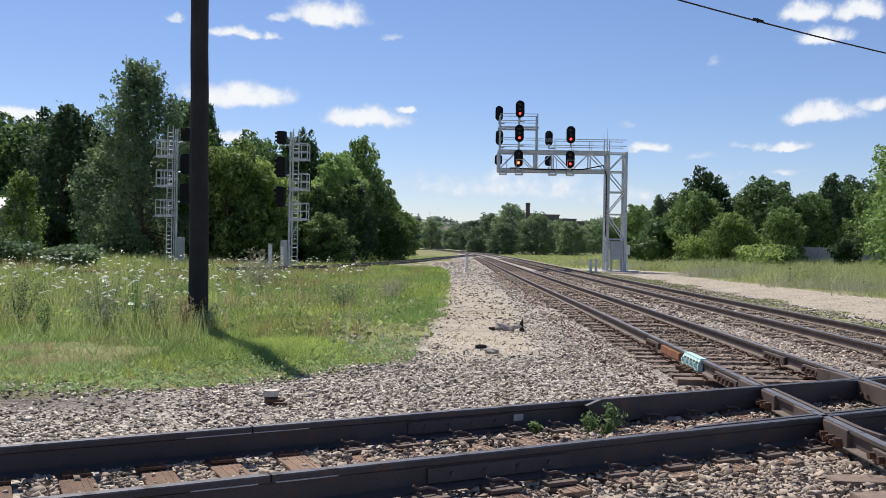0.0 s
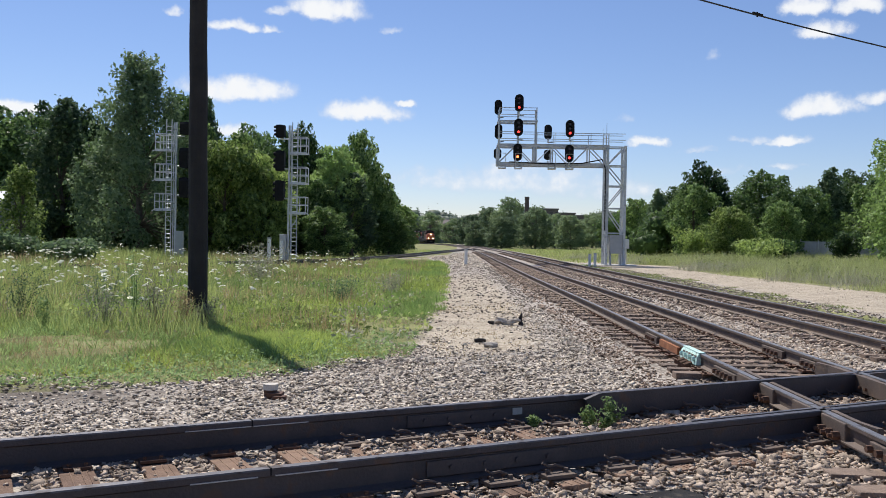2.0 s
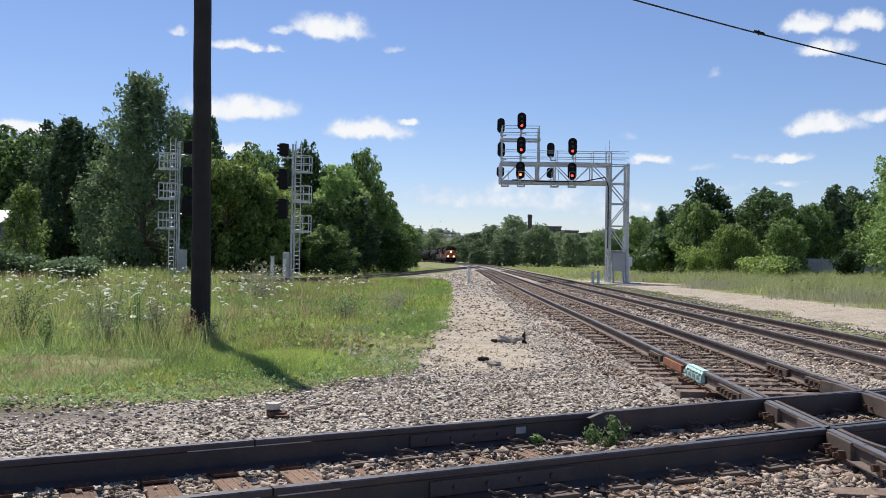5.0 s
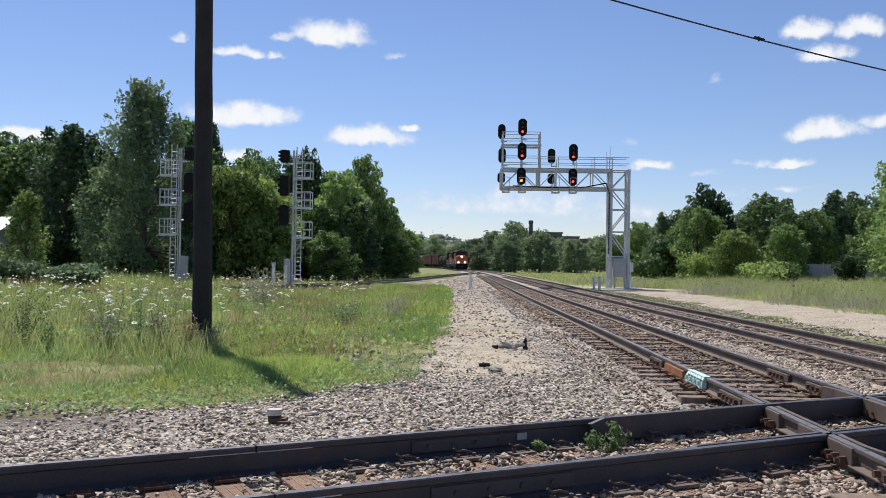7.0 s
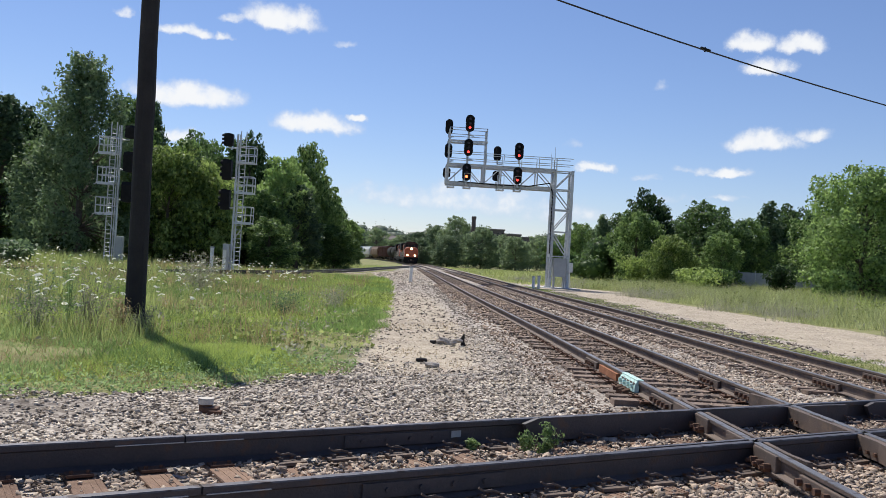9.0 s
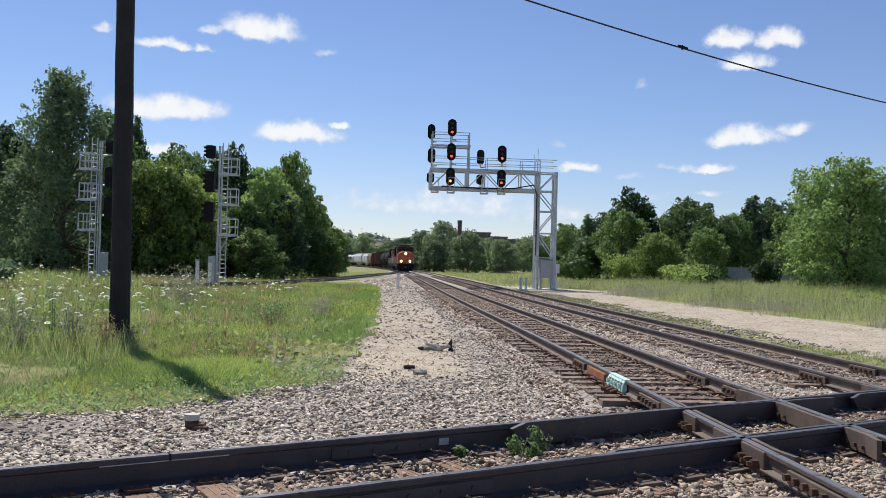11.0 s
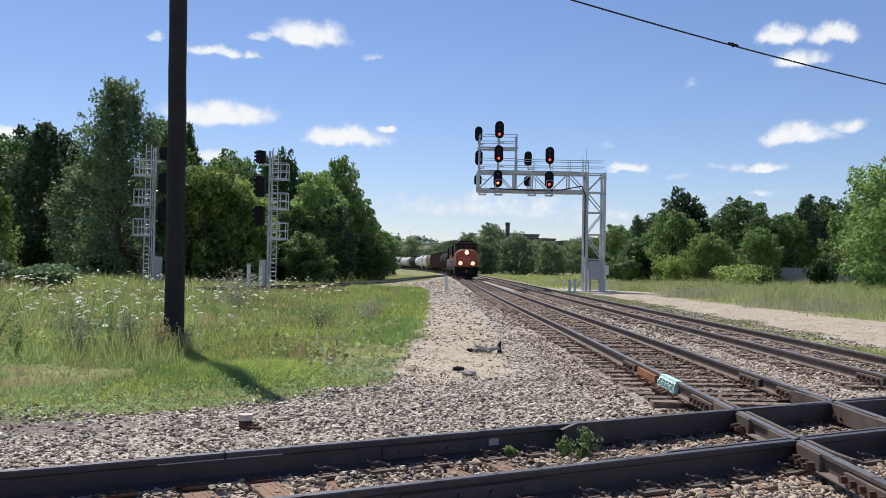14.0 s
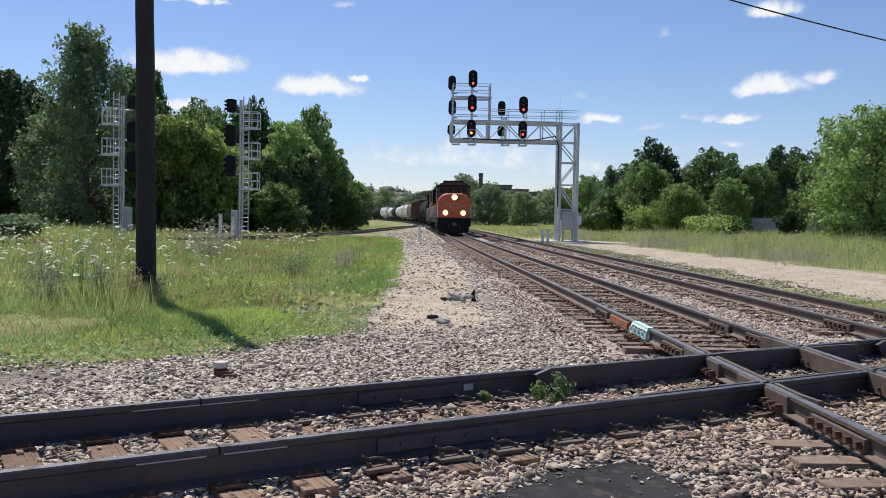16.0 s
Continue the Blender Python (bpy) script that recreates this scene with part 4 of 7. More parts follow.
TREES = [
    ("deep", -46.8, 92.0, 14.4, 12.2),
    ("silver", -37.4, 84.0, 14.1, 9.6),
    ("deep", -47.3, 100.0, 15.8, 9.8),
    ("deep", -41.6, 98.0, 15.0, 8.2),
    ("deep", -36.4, 90.0, 11.3, 10.1),
    ("mid", -27.2, 88.0, 15.5, 6.8),
    ("silver", -28.2, 100.0, 16.6, 6.7),
    ("bright", -21.1, 80.0, 10.4, 9.0),
    ("mid", -22.5, 92.0, 12.4, 7.7),
    ("bright", -18.2, 82.0, 9.2, 6.9),
    ("deep", -23.3, 102.0, 14.2, 8.6),
    ("deep", -17.1, 98.0, 13.9, 7.5),
    ("mid", -12.2, 90.0, 11.1, 7.6),
    ("mid", -11.2, 102.0, 13.9, 7.0),
    ("mid", -9.2, 104.0, 9.6, 5.4),
    ("silver", -10.4, 88.0, 8.2, 7.4),
    ("mid", -7.0, 108.0, 6.0, 5.0),
    ("mid", -12.2, 82.0, 4.6, 5.7),
    ("bright", -24.6, 87.0, 7.0, 6.5),
    ("deep", -43.9, 95.0, 9.4, 10.6),
    ("deep", -30.7, 92.0, 9.3, 10.3),
    ("deep", -17.1, 92.0, 8.3, 9.0),
    ("deep", -26.5, 90.0, 7.5, 7.6),
    ("mid", -9.3, 112.0, 8.6, 5.6),
    ("mid", -50.4, 90.0, 12.9, 10.1),
    ("deep", -34.5, 96.0, 12.7, 9.4),
    ("mid", -17.8, 84.0, 7.2, 7.1),
    ("deep", -20.4, 84.0, 6.6, 7.1),
    ("deep", -54.0, 112.0, 12.8, 9.4),
    ("deep", -36.7, 112.0, 13.7, 9.4),
    ("mid", -28.5, 114.0, 12.3, 9.6),
    ("deep", -23.1, 116.0, 13.3, 9.7),
    ("mid", -18.2, 118.0, 12.9, 9.9),
    ("deep", -14.4, 118.0, 12.5, 8.3),
    ("mid", -44.6, 88.0, 7.1, 7.4),
    ("mid", -36.4, 86.0, 6.2, 7.2),
    ("mid", -13.8, 86.0, 7.4, 6.0),
    ("mid", -7.7, 100.0, 4.9, 5.6),
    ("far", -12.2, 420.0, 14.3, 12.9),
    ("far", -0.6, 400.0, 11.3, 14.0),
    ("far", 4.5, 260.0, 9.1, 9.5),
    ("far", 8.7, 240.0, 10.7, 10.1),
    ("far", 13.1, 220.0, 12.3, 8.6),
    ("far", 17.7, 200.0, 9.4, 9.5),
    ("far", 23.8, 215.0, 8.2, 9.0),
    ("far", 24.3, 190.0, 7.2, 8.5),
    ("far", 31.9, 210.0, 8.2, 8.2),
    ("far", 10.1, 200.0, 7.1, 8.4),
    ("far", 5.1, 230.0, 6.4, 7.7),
    ("mid", 28.3, 140.0, 8.5, 6.9),
    ("silver", 26.9, 120.0, 8.8, 6.0),
    ("deep", 30.8, 125.0, 9.3, 8.7),
    ("deep", 32.6, 118.0, 12.3, 7.6),
    ("mid", 29.1, 110.0, 9.0, 7.7),
    ("bright", 27.9, 92.0, 5.6, 5.4),
    ("deep", 36.4, 108.0, 10.2, 9.4),
    ("deep", 37.2, 100.0, 8.2, 6.3),
    ("mid", 33.4, 92.0, 6.1, 5.2),
    ("silver", 46.5, 112.0, 10.9, 7.8),
    ("mid", 41.7, 105.0, 8.2, 5.9),
    ("deep", 50.7, 115.0, 11.1, 8.0),
    ("mid", 47.2, 100.0, 9.3, 8.4),
    ("deep", 47.0, 90.0, 10.3, 10.1),
    ("deep", 28.5, 150.0, 7.6, 6.3),
    ("deep", 38.6, 120.0, 9.0, 6.7),
]
for i, (k, x, y, h, w) in enumerate(TREES):
    plant(k, x, y, h, i, w)


# ---- grass and flowers ----
def blades(name, x, y, height, width, rng, mat, label, lean=0.35):
    n = len(x)
    z = ground_height(x, y)
    a = rng.uniform(0, 6.283, n)
    ux, uy = np.cos(a), np.sin(a)
    b = rng.uniform(0, 6.283, n)
    l = height * lean * rng.uniform(0.2, 1.3, n)
    lx, ly = np.cos(b) * l, np.sin(b) * l
    w = width
    v = np.empty((n, 5, 3))
    for i, (s, q, h) in enumerate(((-1, 0, 0), (1, 0, 0), (0.8, 0.3, 0.55), (-0.8, 0.3, 0.55), (0, 1, 1))):
        v[:, i, 0] = x + ux * w * s + lx * q
        v[:, i, 1] = y + uy * w * s + ly * q
        v[:, i, 2] = z - 0.01 + height * h * (1 - 0.12 * q)
    base = 5 * np.arange(n)[:, None]
    loops = np.concatenate([base + np.array([[0, 1, 2, 3]]), base + np.array([[3, 2, 4]])], 1).ravel()
    ob = mesh_np(name, v.reshape(-1, 3), loops, np.tile([4, 3], n), mat)
    return tagged(ob, label, "grass", kind="stuff")


def patchy(x, y, scale, seed):
    """Smooth patchiness between 0 and 1."""
    r = np.random.default_rng(seed)
    out = 0
    for k in range(5):
        kx, ky, p = r.normal() * scale, r.normal() * scale, r.uniform(0, 6.28)
        out = out + np.sin(kx * x + ky * y + p)
    return 0.5 + 0.5 * np.tanh(out * 0.6)


def in_turf(x, y, slack=0.0):
    wob = 0.35 * np.sin(1.9 * y + 0.7 * x) + 0.2 * np.sin(4.7 * y)
    dc = np.min(np.hypot(np.asarray(x)[:, None] - LINE_C[None, ::4, 0], np.asarray(y)[:, None] - LINE_C[None, ::4, 1]), 1)
    return (dc > 2.2) & (x < turf_edge(y) + wob * 0.6 + slack) & (y > 10.1 + 0.35 * np.sin(2.2 * x))


def seen(x, y, m=1.0):
    return np.abs(x) < 0.62 * y + m


def tufts(name, x, y, height, width, per, spread, rng, mat, label, lean=0.7):
    """Tufts of pointed blades that splay out from each root."""
    n = len(x)
    a = rng.uniform(0, 6.283, (n, per))
    d = spread * rng.uniform(0.1, 1.0, (n, per))
    bx, by = x[:, None] + np.cos(a) * d, y[:, None] + np.sin(a) * d
    h = height[:, None] * rng.uniform(0.45, 1.15, (n, per))
    l = h * lean * rng.uniform(0.15, 1.2, (n, per))
    a2 = a + rng.normal(0, 0.5, (n, per))
    c = rng.uniform(0, 6.283, (n, per))
    w = np.broadcast_to(np.asarray(width, float).reshape(-1, 1), (n, per)) * rng.uniform(0.6, 1.3, (n, per))
    z = ground_height(bx, by) - 0.01
    v = np.stack([np.stack([bx - np.cos(c) * w, by - np.sin(c) * w, z], -1), np.stack([bx + np.cos(c) * w, by + np.sin(c) * w, z], -1),
                  np.stack([bx + np.cos(a2) * l, by + np.sin(a2) * l, z + h], -1)], 2).reshape(-1, 3)
    ob = mesh_np(name, v, np.arange(len(v)), np.full(len(v) // 3, 3), mat)
    return tagged(ob, label, "grass", kind="stuff")


rng = np.random.default_rng(21)


def stony(x, y):
    """Where stone shows through the turf."""
    return np.clip(np.exp(-((x + 6.6) / 1.5) ** 2 - ((y - 12.9) / 0.8) ** 2) + 0.8 * np.exp(-((x + 1.6) / 0.5) ** 2 - ((y - 13.2) / 0.5) ** 2)
                   + 0.7 * np.exp(-((x + 1.2) / 0.8) ** 2 - ((y - 19.0) / 0.5) ** 2), 0, 1)


# low grass along the stone shoulder: yellow-green on thin soil, deeper green in hollows
x, y = rng.uniform(-9.5, 0.2, 30000), 10 + 12 * rng.uniform(0, 1, 30000) ** 1.1
pt, pq = patchy(x, y, 1.7, 1), patchy(x, y, 0.8, 7)
k = in_turf(x, y) & seen(x, y) & (rng.uniform(size=len(x)) < np.clip(2.0 * pt - 0.35, 0.06, 1) * (1 - 0.88 * stony(x, y)))
thin = np.clip((y - 10.3) / 3.2, 0.3, 1.0) * np.clip((turf_edge(y) - x) / 1.6, 0.35, 1)
hgt = (0.03 + 0.15 * pt ** 2) * thin * rng.uniform(0.5, 1.5, len(x))
for sel, mt, lb in ((pq > 0.42, "grass_yellow", "short yellow-green grass on thin stony soil"), (pq <= 0.42, "grass", "low green grass in patches along the gravel")):
    q = k & sel
    tufts("grass", x[q], y[q], hgt[q], 0.008, 8, 0.06, rng, M[mt], lb, 1.1)
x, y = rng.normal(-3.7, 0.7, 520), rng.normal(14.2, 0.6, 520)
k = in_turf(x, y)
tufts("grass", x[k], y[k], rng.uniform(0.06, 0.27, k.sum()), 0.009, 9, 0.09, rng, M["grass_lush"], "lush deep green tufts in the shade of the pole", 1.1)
x, y = rng.uniform(-9, 0.0, 2600), rng.uniform(10.2, 20, 2600)
k = in_turf(x, y) & seen(x, y) & (patchy(x, y, 1.3, 9) > 0.5)
tufts("dry_grass", x[k], y[k], rng.uniform(0.08, 0.26, k.sum()), 0.005, 5, 0.06, rng, M["grass_dry"], "dry straw-coloured grass and stalks", 1.0)
# meadow behind it
x, y = rng.uniform(-30, 0.2, 30000), 16.5 + 50 * rng.uniform(0, 1, 30000) ** 1.5
pt, pq = patchy(x, y, 0.9, 2), patchy(x, y, 0.45, 17)
k = in_turf(x, y, -0.2) & seen(x, y, 2) & (rng.uniform(size=len(x)) < 0.35 + 0.65 * pt) & (rng.uniform(size=len(x)) > 0.85 * stony(x, y))
edge = np.clip((turf_edge(y) - x) / 4, 0.35, 1) * np.where((y > 48) & (x > -0.06 * y), 0.35, 1.0)
hgt = rng.uniform(0.10, 0.34, len(x)) * edge * (0.45 + 0.75 * pt)
wid = 0.007 + 0.016 * np.clip((y - 17) / 40, 0, 1)
for sel, mt, lb in ((pq > 0.5, "grass_yellow", "yellow-green meadow grass in patches"), (pq <= 0.5, "grass_lush", "deep green meadow grass in patches")):
    q = k & sel
    tufts("meadow_grass", x[q], y[q], hgt[q], wid[q], 8, 0.10, rng, M[mt], lb, 1.0)
x, y = rng.uniform(-34, -0.5, 17000), 16 + 60 * rng.uniform(0, 1, 17000) ** 1.4
k = in_turf(x, y, -1.5) & seen(x, y, 2) & (patchy(x, y, 0.5, 3) > 0.35)
side = np.where(x < -0.27 * y, 1.0, 0.5) * np.where((y > 48) & (x > -0.06 * y), 0.3, 1.0)
tufts("meadow_grass", x[k], y[k], rng.uniform(0.3, 0.8, k.sum()) * side[k], 0.007 + 0.018 * np.clip((y[k] - 17) / 40, 0, 1), 7, 0.12, rng, M["grass_olive"], "tall olive-green meadow grass and weeds", 0.5)
x, y = rng.uniform(-30, -1.0, 5200), 17 + 50 * rng.uniform(0, 1, 5200) ** 1.3
k = in_turf(x, y, -1.2) & seen(x, y, 2) & (patchy(x, y, 0.45, 5) > 0.6)
tufts("dry_grass", x[k], y[k], rng.uniform(0.3, 0.75, k.sum()), 0.007 + 0.014 * np.clip((y[k] - 17) / 40, 0, 1), 6, 0.12, rng, M["grass_dry"], "brown seeding grass among the meadow", 0.45)
# fuller grass along the stone path's edge
y = 21 + 50 * rng.uniform(0, 1, 5200) ** 1.2
x = turf_edge(y) + 0.25 * np.sin(1.7 * y) - 5 * rng.uniform(0, 1, 5200) ** 1.4
pq = patchy(x, y, 0.5, 23)
k = in_turf(x, y, 0.3)
for sel, mt, lb in ((pq > 0.45, "grass_yellow", "bright grass beside the stone path"), (pq <= 0.45, "grass_lush", "deep green grass beside the stone path")):
    q = k & sel
    tufts("meadow_grass", x[q], y[q], rng.uniform(0.10, 0.32, q.sum()), 0.008 + 0.016 * np.clip((y[q] - 20) / 40, 0, 1), 8, 0.14, rng, M[mt], lb, 0.8)
# far side, beyond the gravel road and along it
x, y = rng.uniform(10, 60, 34000), 20 + 75 * rng.uniform(0, 1, 34000)
ea, eb = road_edges(y)
wob = 1.0 * np.sin(0.8 * y) + 0.5 * np.sin(2.1 * y)
k = (x > eb + wob + 0.5) & seen(x, y, 8)
rise = np.clip((x - eb - wob) / 4, 0.2, 1) * (0.6 + 0.55 * patchy(x, y, 0.4, 19))
for sel, mt, lb in ((patchy(x, y, 0.3, 29) > 0.5, "grass_pale", "tall pale green grass beyond the gravel road"), (patchy(x, y, 0.3, 29) <= 0.5, "grass_yellow", "tall yellow-green grass beyond the gravel road")):
    q = k & sel
    tufts("meadow_grass", x[q], y[q], rng.uniform(0.55, 1.2, q.sum()) * rise[q], rng.uniform(0.010, 0.02, q.sum()), 7, 0.25, rng, M[mt], lb, 0.7)
k2 = (x > eb + wob - 0.2) & (x < eb + wob + 6) & seen(x, y, 8) & (patchy(x, y, 0.35, 8) > 0.7)
tufts("dry_grass", x[k2] + 0.13, y[k2] + 0.2, rng.uniform(0.35, 1.0, k2.sum()), rng.uniform(0.006, 0.013, k2.sum()), 7, 0.3, rng, M["weed_grey"], "grey-brown seeding weeds by the gravel road", 0.8)
x, y = rng.uniform(9.6, 12.8, 9000), rng.uniform(13, 75, 9000)
ea, eb = road_edges(y)
k = (x < ea + 0.5 * np.sin(y) + 0.3) & (x > 9.7 + 0.2 * np.sin(2.3 * y)) & (patchy(x, y, 0.7, 4) > 0.3)
tufts("grass", x[k], y[k], rng.uniform(0.03, 0.10, k.sum()), 0.009, 7, 0.09, rng, M["grass_olive"], "short worn grass strip beside the second track", 1.1)
x, y = np.concatenate([rng.uniform(-30, 1, 9000), rng.uniform(9, 40, 12000)]), np.concatenate([rng.uniform(75, 150, 9000), rng.uniform(78, 190, 12000)])
k = (np.abs(x - np.interp(y, LINE_A[:, 1], LINE_A[:, 0]) - 1.8) > 4.6)
dc = np.min(np.hypot(x[:, None] - LINE_C[None, ::4, 0], y[:, None] - LINE_C[None, ::4, 1]), 1)
k &= (dc > 3.0) & ((x > 6) | (x < np.interp(y, LINE_C[::-1, 1], LINE_C[::-1, 0]) - 2.0))
blades("meadow_grass", x[k], y[k], rng.uniform(0.1, 0.32, k.sum()), np.full(k.sum(), 0.05), rng, M["grass_olive"], "distant grass along the curve of the tracks")


def umbels(x, y, height, radius, rng):
    """White flat flower heads on thin stems."""
    V, F = [], []
    for px, py, h, r in zip(x, y, height, radius):
        z = float(ground_height(np.array(px), np.array(py)))
        tx, ty = px + rng.normal() * 0.08 * h, py + rng.normal() * 0.08 * h
        b = len(V)
        V += [(px - 0.004, py, z), (px + 0.004, py, z), (tx + 0.003, ty, z + h), (tx - 0.003, ty, z + h)]
        F.append((b, b + 1, b + 2, b + 3))
        tilt = (rng.normal(0, 0.2), rng.normal(0.0, 0.22))
        for _ in range(6):
            d, a0 = r * math.sqrt(rng.uniform()) * 0.75, rng.uniform(0, 6.28)
            cx, cy = d * math.cos(a0), d * math.sin(a0)
            q = r * rng.uniform(0.32, 0.48)
            b = len(V)
            for i in range(6):
                a = 1.0472 * i + a0
                ex, ey = cx + q * math.cos(a), cy + q * math.sin(a)
                V.append((tx + ex, ty + ey, z + h + 0.01 + ex * tilt[0] + ey * tilt[1] - 0.4 * (ex * ex + ey * ey) / r))
            V.append((tx + cx, ty + cy, z + h + 0.01 + 0.3 * q + cx * tilt[0] + cy * tilt[1] - 0.4 * d * d / r))
            for i in range(6):
                F.append((b + i, b + (i + 1) % 6, b + 6))
    ob = mesh_from("wildflowers", V, F, [M["weed"], M["umbel"]], None, [0 if len(f) == 4 else 1 for f in F])
    return tagged(ob, "white umbels of wild carrot above the meadow grass", "wildflowers", kind="stuff")


n = 2600
y = 16.8 + 38 * rng.uniform(0, 1, n) ** 1.3
x = -rng.uniform(0.08, 0.6, n) * y - 0.5
want = np.where((x < -0.27 * y) & (y < 25), 0.32 * (patchy(x, y, 1.2, 12) > 0.3), np.where((x < -0.2 * y) & (y > 20), 0.22, 0.0))
want = np.maximum(want, 0.8 * np.exp(-((x + 7.4) / 2.2) ** 2 - ((y - 35.5) / 3.0) ** 2))
want = np.maximum(want, np.where((y > 31) & (x < -0.10 * y), 0.25 * (patchy(x, y, 0.25, 6) > 0.4), 0.012))
k = in_turf(x, y, -2.0) & (rng.uniform(size=n) < want)
umbels(x[k], y[k], rng.uniform(0.55, 1.15, k.sum()), rng.uniform(0.045, 0.10, k.sum()), rng)


def broadleaf(name, n, x0, x1, y0, y1, tall, size, mat, label, seed, thin=0.3):
    """Low broadleaf weeds: loose leaf tufts over the turf."""
    r = np.random.default_rng(seed)
    px, py = r.uniform(x0, x1, n), y0 + (y1 - y0) * r.uniform(0, 1, n) ** 1.3
    kk = in_turf(px, py, 0.1) & seen(px, py, 1.5) & (patchy(px, py, 1.1, seed) > thin)
    px, py = px[kk], py[kk]
    hh = tall * r.uniform(0.3, 1.0, len(px))
    c = np.stack([px, py, ground_height(px, py) + hh * 0.55], 1)
    rad = np.stack([hh * 0.7 + 0.04, hh * 0.7 + 0.04, hh * 0.5], 1)
    v, f = leaf_cloud(r, c, rad, len(px) * 7, size)
    return tagged(mesh_np(name, v, f, np.full(len(f), 4), M[mat]), label, "weeds", kind="stuff")


def far_tufts(n, mat, label, seed, tall, size):
    """Leafy tufts through the tall grass beyond the gravel road."""
    r = np.random.default_rng(seed)
    px, py = r.uniform(12, 58, n), 24 + 70 * r.uniform(0, 1, n)
    kk = (px > road_edges(py)[1] + 1.0 + np.sin(0.8 * py)) & seen(px, py, 6) & (patchy(px, py, 0.3, seed) > 0.35)
    px, py = px[kk], py[kk]
    hh = tall * r.uniform(0.4, 1.0, len(px))
    v, f = leaf_cloud(r, np.stack([px, py, ground_height(px, py) + hh * 0.55], 1), np.stack([hh * 0.8, hh * 0.8, hh * 0.5], 1), len(px) * 8, size)
    return tagged(mesh_np("low_weeds", v, f, np.full(len(f), 4), M[mat]), label, "weeds", kind="stuff")


far_tufts(1500, "grass_olive", "leafy green weeds in the tall grass beyond the road", 51, 1.1, 0.10)
far_tufts(700, "weed_grey", "grey seeding weeds in the tall grass beyond the road", 53, 1.0, 0.09)
x, y = rng.uniform(-0.4, 1.9, 2600), rng.uniform(13.5, 26, 2600)
k = patchy(x, y, 2.0, 15) > 0.55
blades("dry_grass", x[k], y[k], rng.uniform(0.03, 0.10, k.sum()), np.full(k.sum(), 0.004), rng, M["grass_dry"], "sparse dry grass on the sandy path", 0.9)
broadleaf("low_weeds", 3800, -9, 0.2, 10.2, 20, 0.16, 0.03, "weed", "low green clover and weeds at the gravel's edge", 31)
broadleaf("low_weeds", 2600, -22, -0.3, 17, 45, 0.4, 0.06, "grass_olive", "olive weeds among the meadow grass", 33, 0.4)
broadleaf("low_weeds", 500, -16, -0.5, 15, 36, 0.5, 0.05, "weed_grey", "grey seeding weeds among the meadow grass", 35, 0.55)

# weeds and shrubs of the meadow
for i, (px, py, h, w, lf, nm, lb) in enumerate([
        (-6.1, 17.9, 1.25, 1.3, "weed_grey", "weed", "thin grey-green weed beside the utility pole"), (-6.9, 17.3, 0.95, 1.2, "weed_grey", "weed", "sprawling grey weed stalks near the utility pole"),
        (-5.45, 17.9, 0.75, 1.0, "grass_dry", "weed", "dry tuft of weeds at the foot of the utility pole"), (-5.0, 17.6, 0.6, 0.9, "weed_grey", "weed", "dark tuft at the foot of the utility pole"),
        (-9.15, 18.4, 1.15, 1.3, "leaf_silver", "shrub", "silvery bush at the edge of the meadow"), (-6.55, 18.1, 1.5, 0.5, "weed", "weed", "tall leafy green stalk beside the utility pole"),
        (-7.7, 16.6, 0.75, 0.35, "weed", "weed", "single green stalk in the short grass"), (-7.3, 18.3, 1.2, 1.1, "leaf_silver", "weed", "feathery grey-green weed near the utility pole"), (-10.9, 20.2, 1.4, 1.6, "leaf_silver", "shrub", "silvery bush at the edge of the meadow"),
        (-7.9, 35.5, 1.6, 2.6, "weed_grey", "shrub", "grey twiggy bush among white flowers"), (-3.2, 25.0, 0.85, 1.3, "leaf_silver", "weed", "grey-green weed in the meadow"),
        (-2.2, 29.0, 0.9, 1.6, "weed_grey", "weed", "grey seeding weed in the meadow"), 
        (-22.0, 50.0, 1.3, 4.0, "leaf_silver", "shrub", "tall weeds in front of the woods"), (-27.0, 52.0, 1.6, 4.0, "leaf_silver", "shrub", "tall weeds in front of the woods"),
        (26.5, 100.0, 3.2, 4.5, "leaf_bright", "shrub", "round yellow-green bush in the tall grass"), (28.0, 84.0, 2.4, 6.0, "leaf_bright", "shrub", "low green thicket in the tall grass"),
        (31.0, 86.0, 2.2, 5.0, "leaf_mid", "shrub", "low green thicket in the tall grass"), (36.5, 84.0, 2.8, 3.4, "leaf_deep", "shrub", "dark bush before the fence")]):
    big = py > 40
    standing(shrub(nm, 40 + i, h, w, lf, lb, count=2600 if big else int(250 + 420 * w), size=0.16 if big else (0.05 if py > 30 else 0.028), stems=14 if w > 0.6 else 5), px, py)
for i, (al, off, h) in enumerate([(5.22, 6.95, 0.24), (5.5, 6.98, 0.27), (4.72, 7.2, 0.13), (5.36, 6.86, 0.16)]):
    p = cross_point(al, off)
    s = shrub("weed", 70 + i, h, h * 1.1, "weed", "leafy green weed growing between the rails", count=260, size=0.022, stems=8)
    s.matrix_basis = pose(float(p[0]), float(p[1]), GROUND + 0.04)


# ---- woods floor and distance ----
def ball():
    """A low round of triangles: unit vertices and faces."""
    bm = bmesh.new()
    bmesh.ops.create_icosphere(bm, subdivisions=2, radius=1)
    v = np.array([tuple(p.co) for p in bm.verts])
    f = np.array([[q.index for q in p.verts] for p in bm.faces])
    bm.free()
    return v, f


BALL_V, BALL_F = ball()


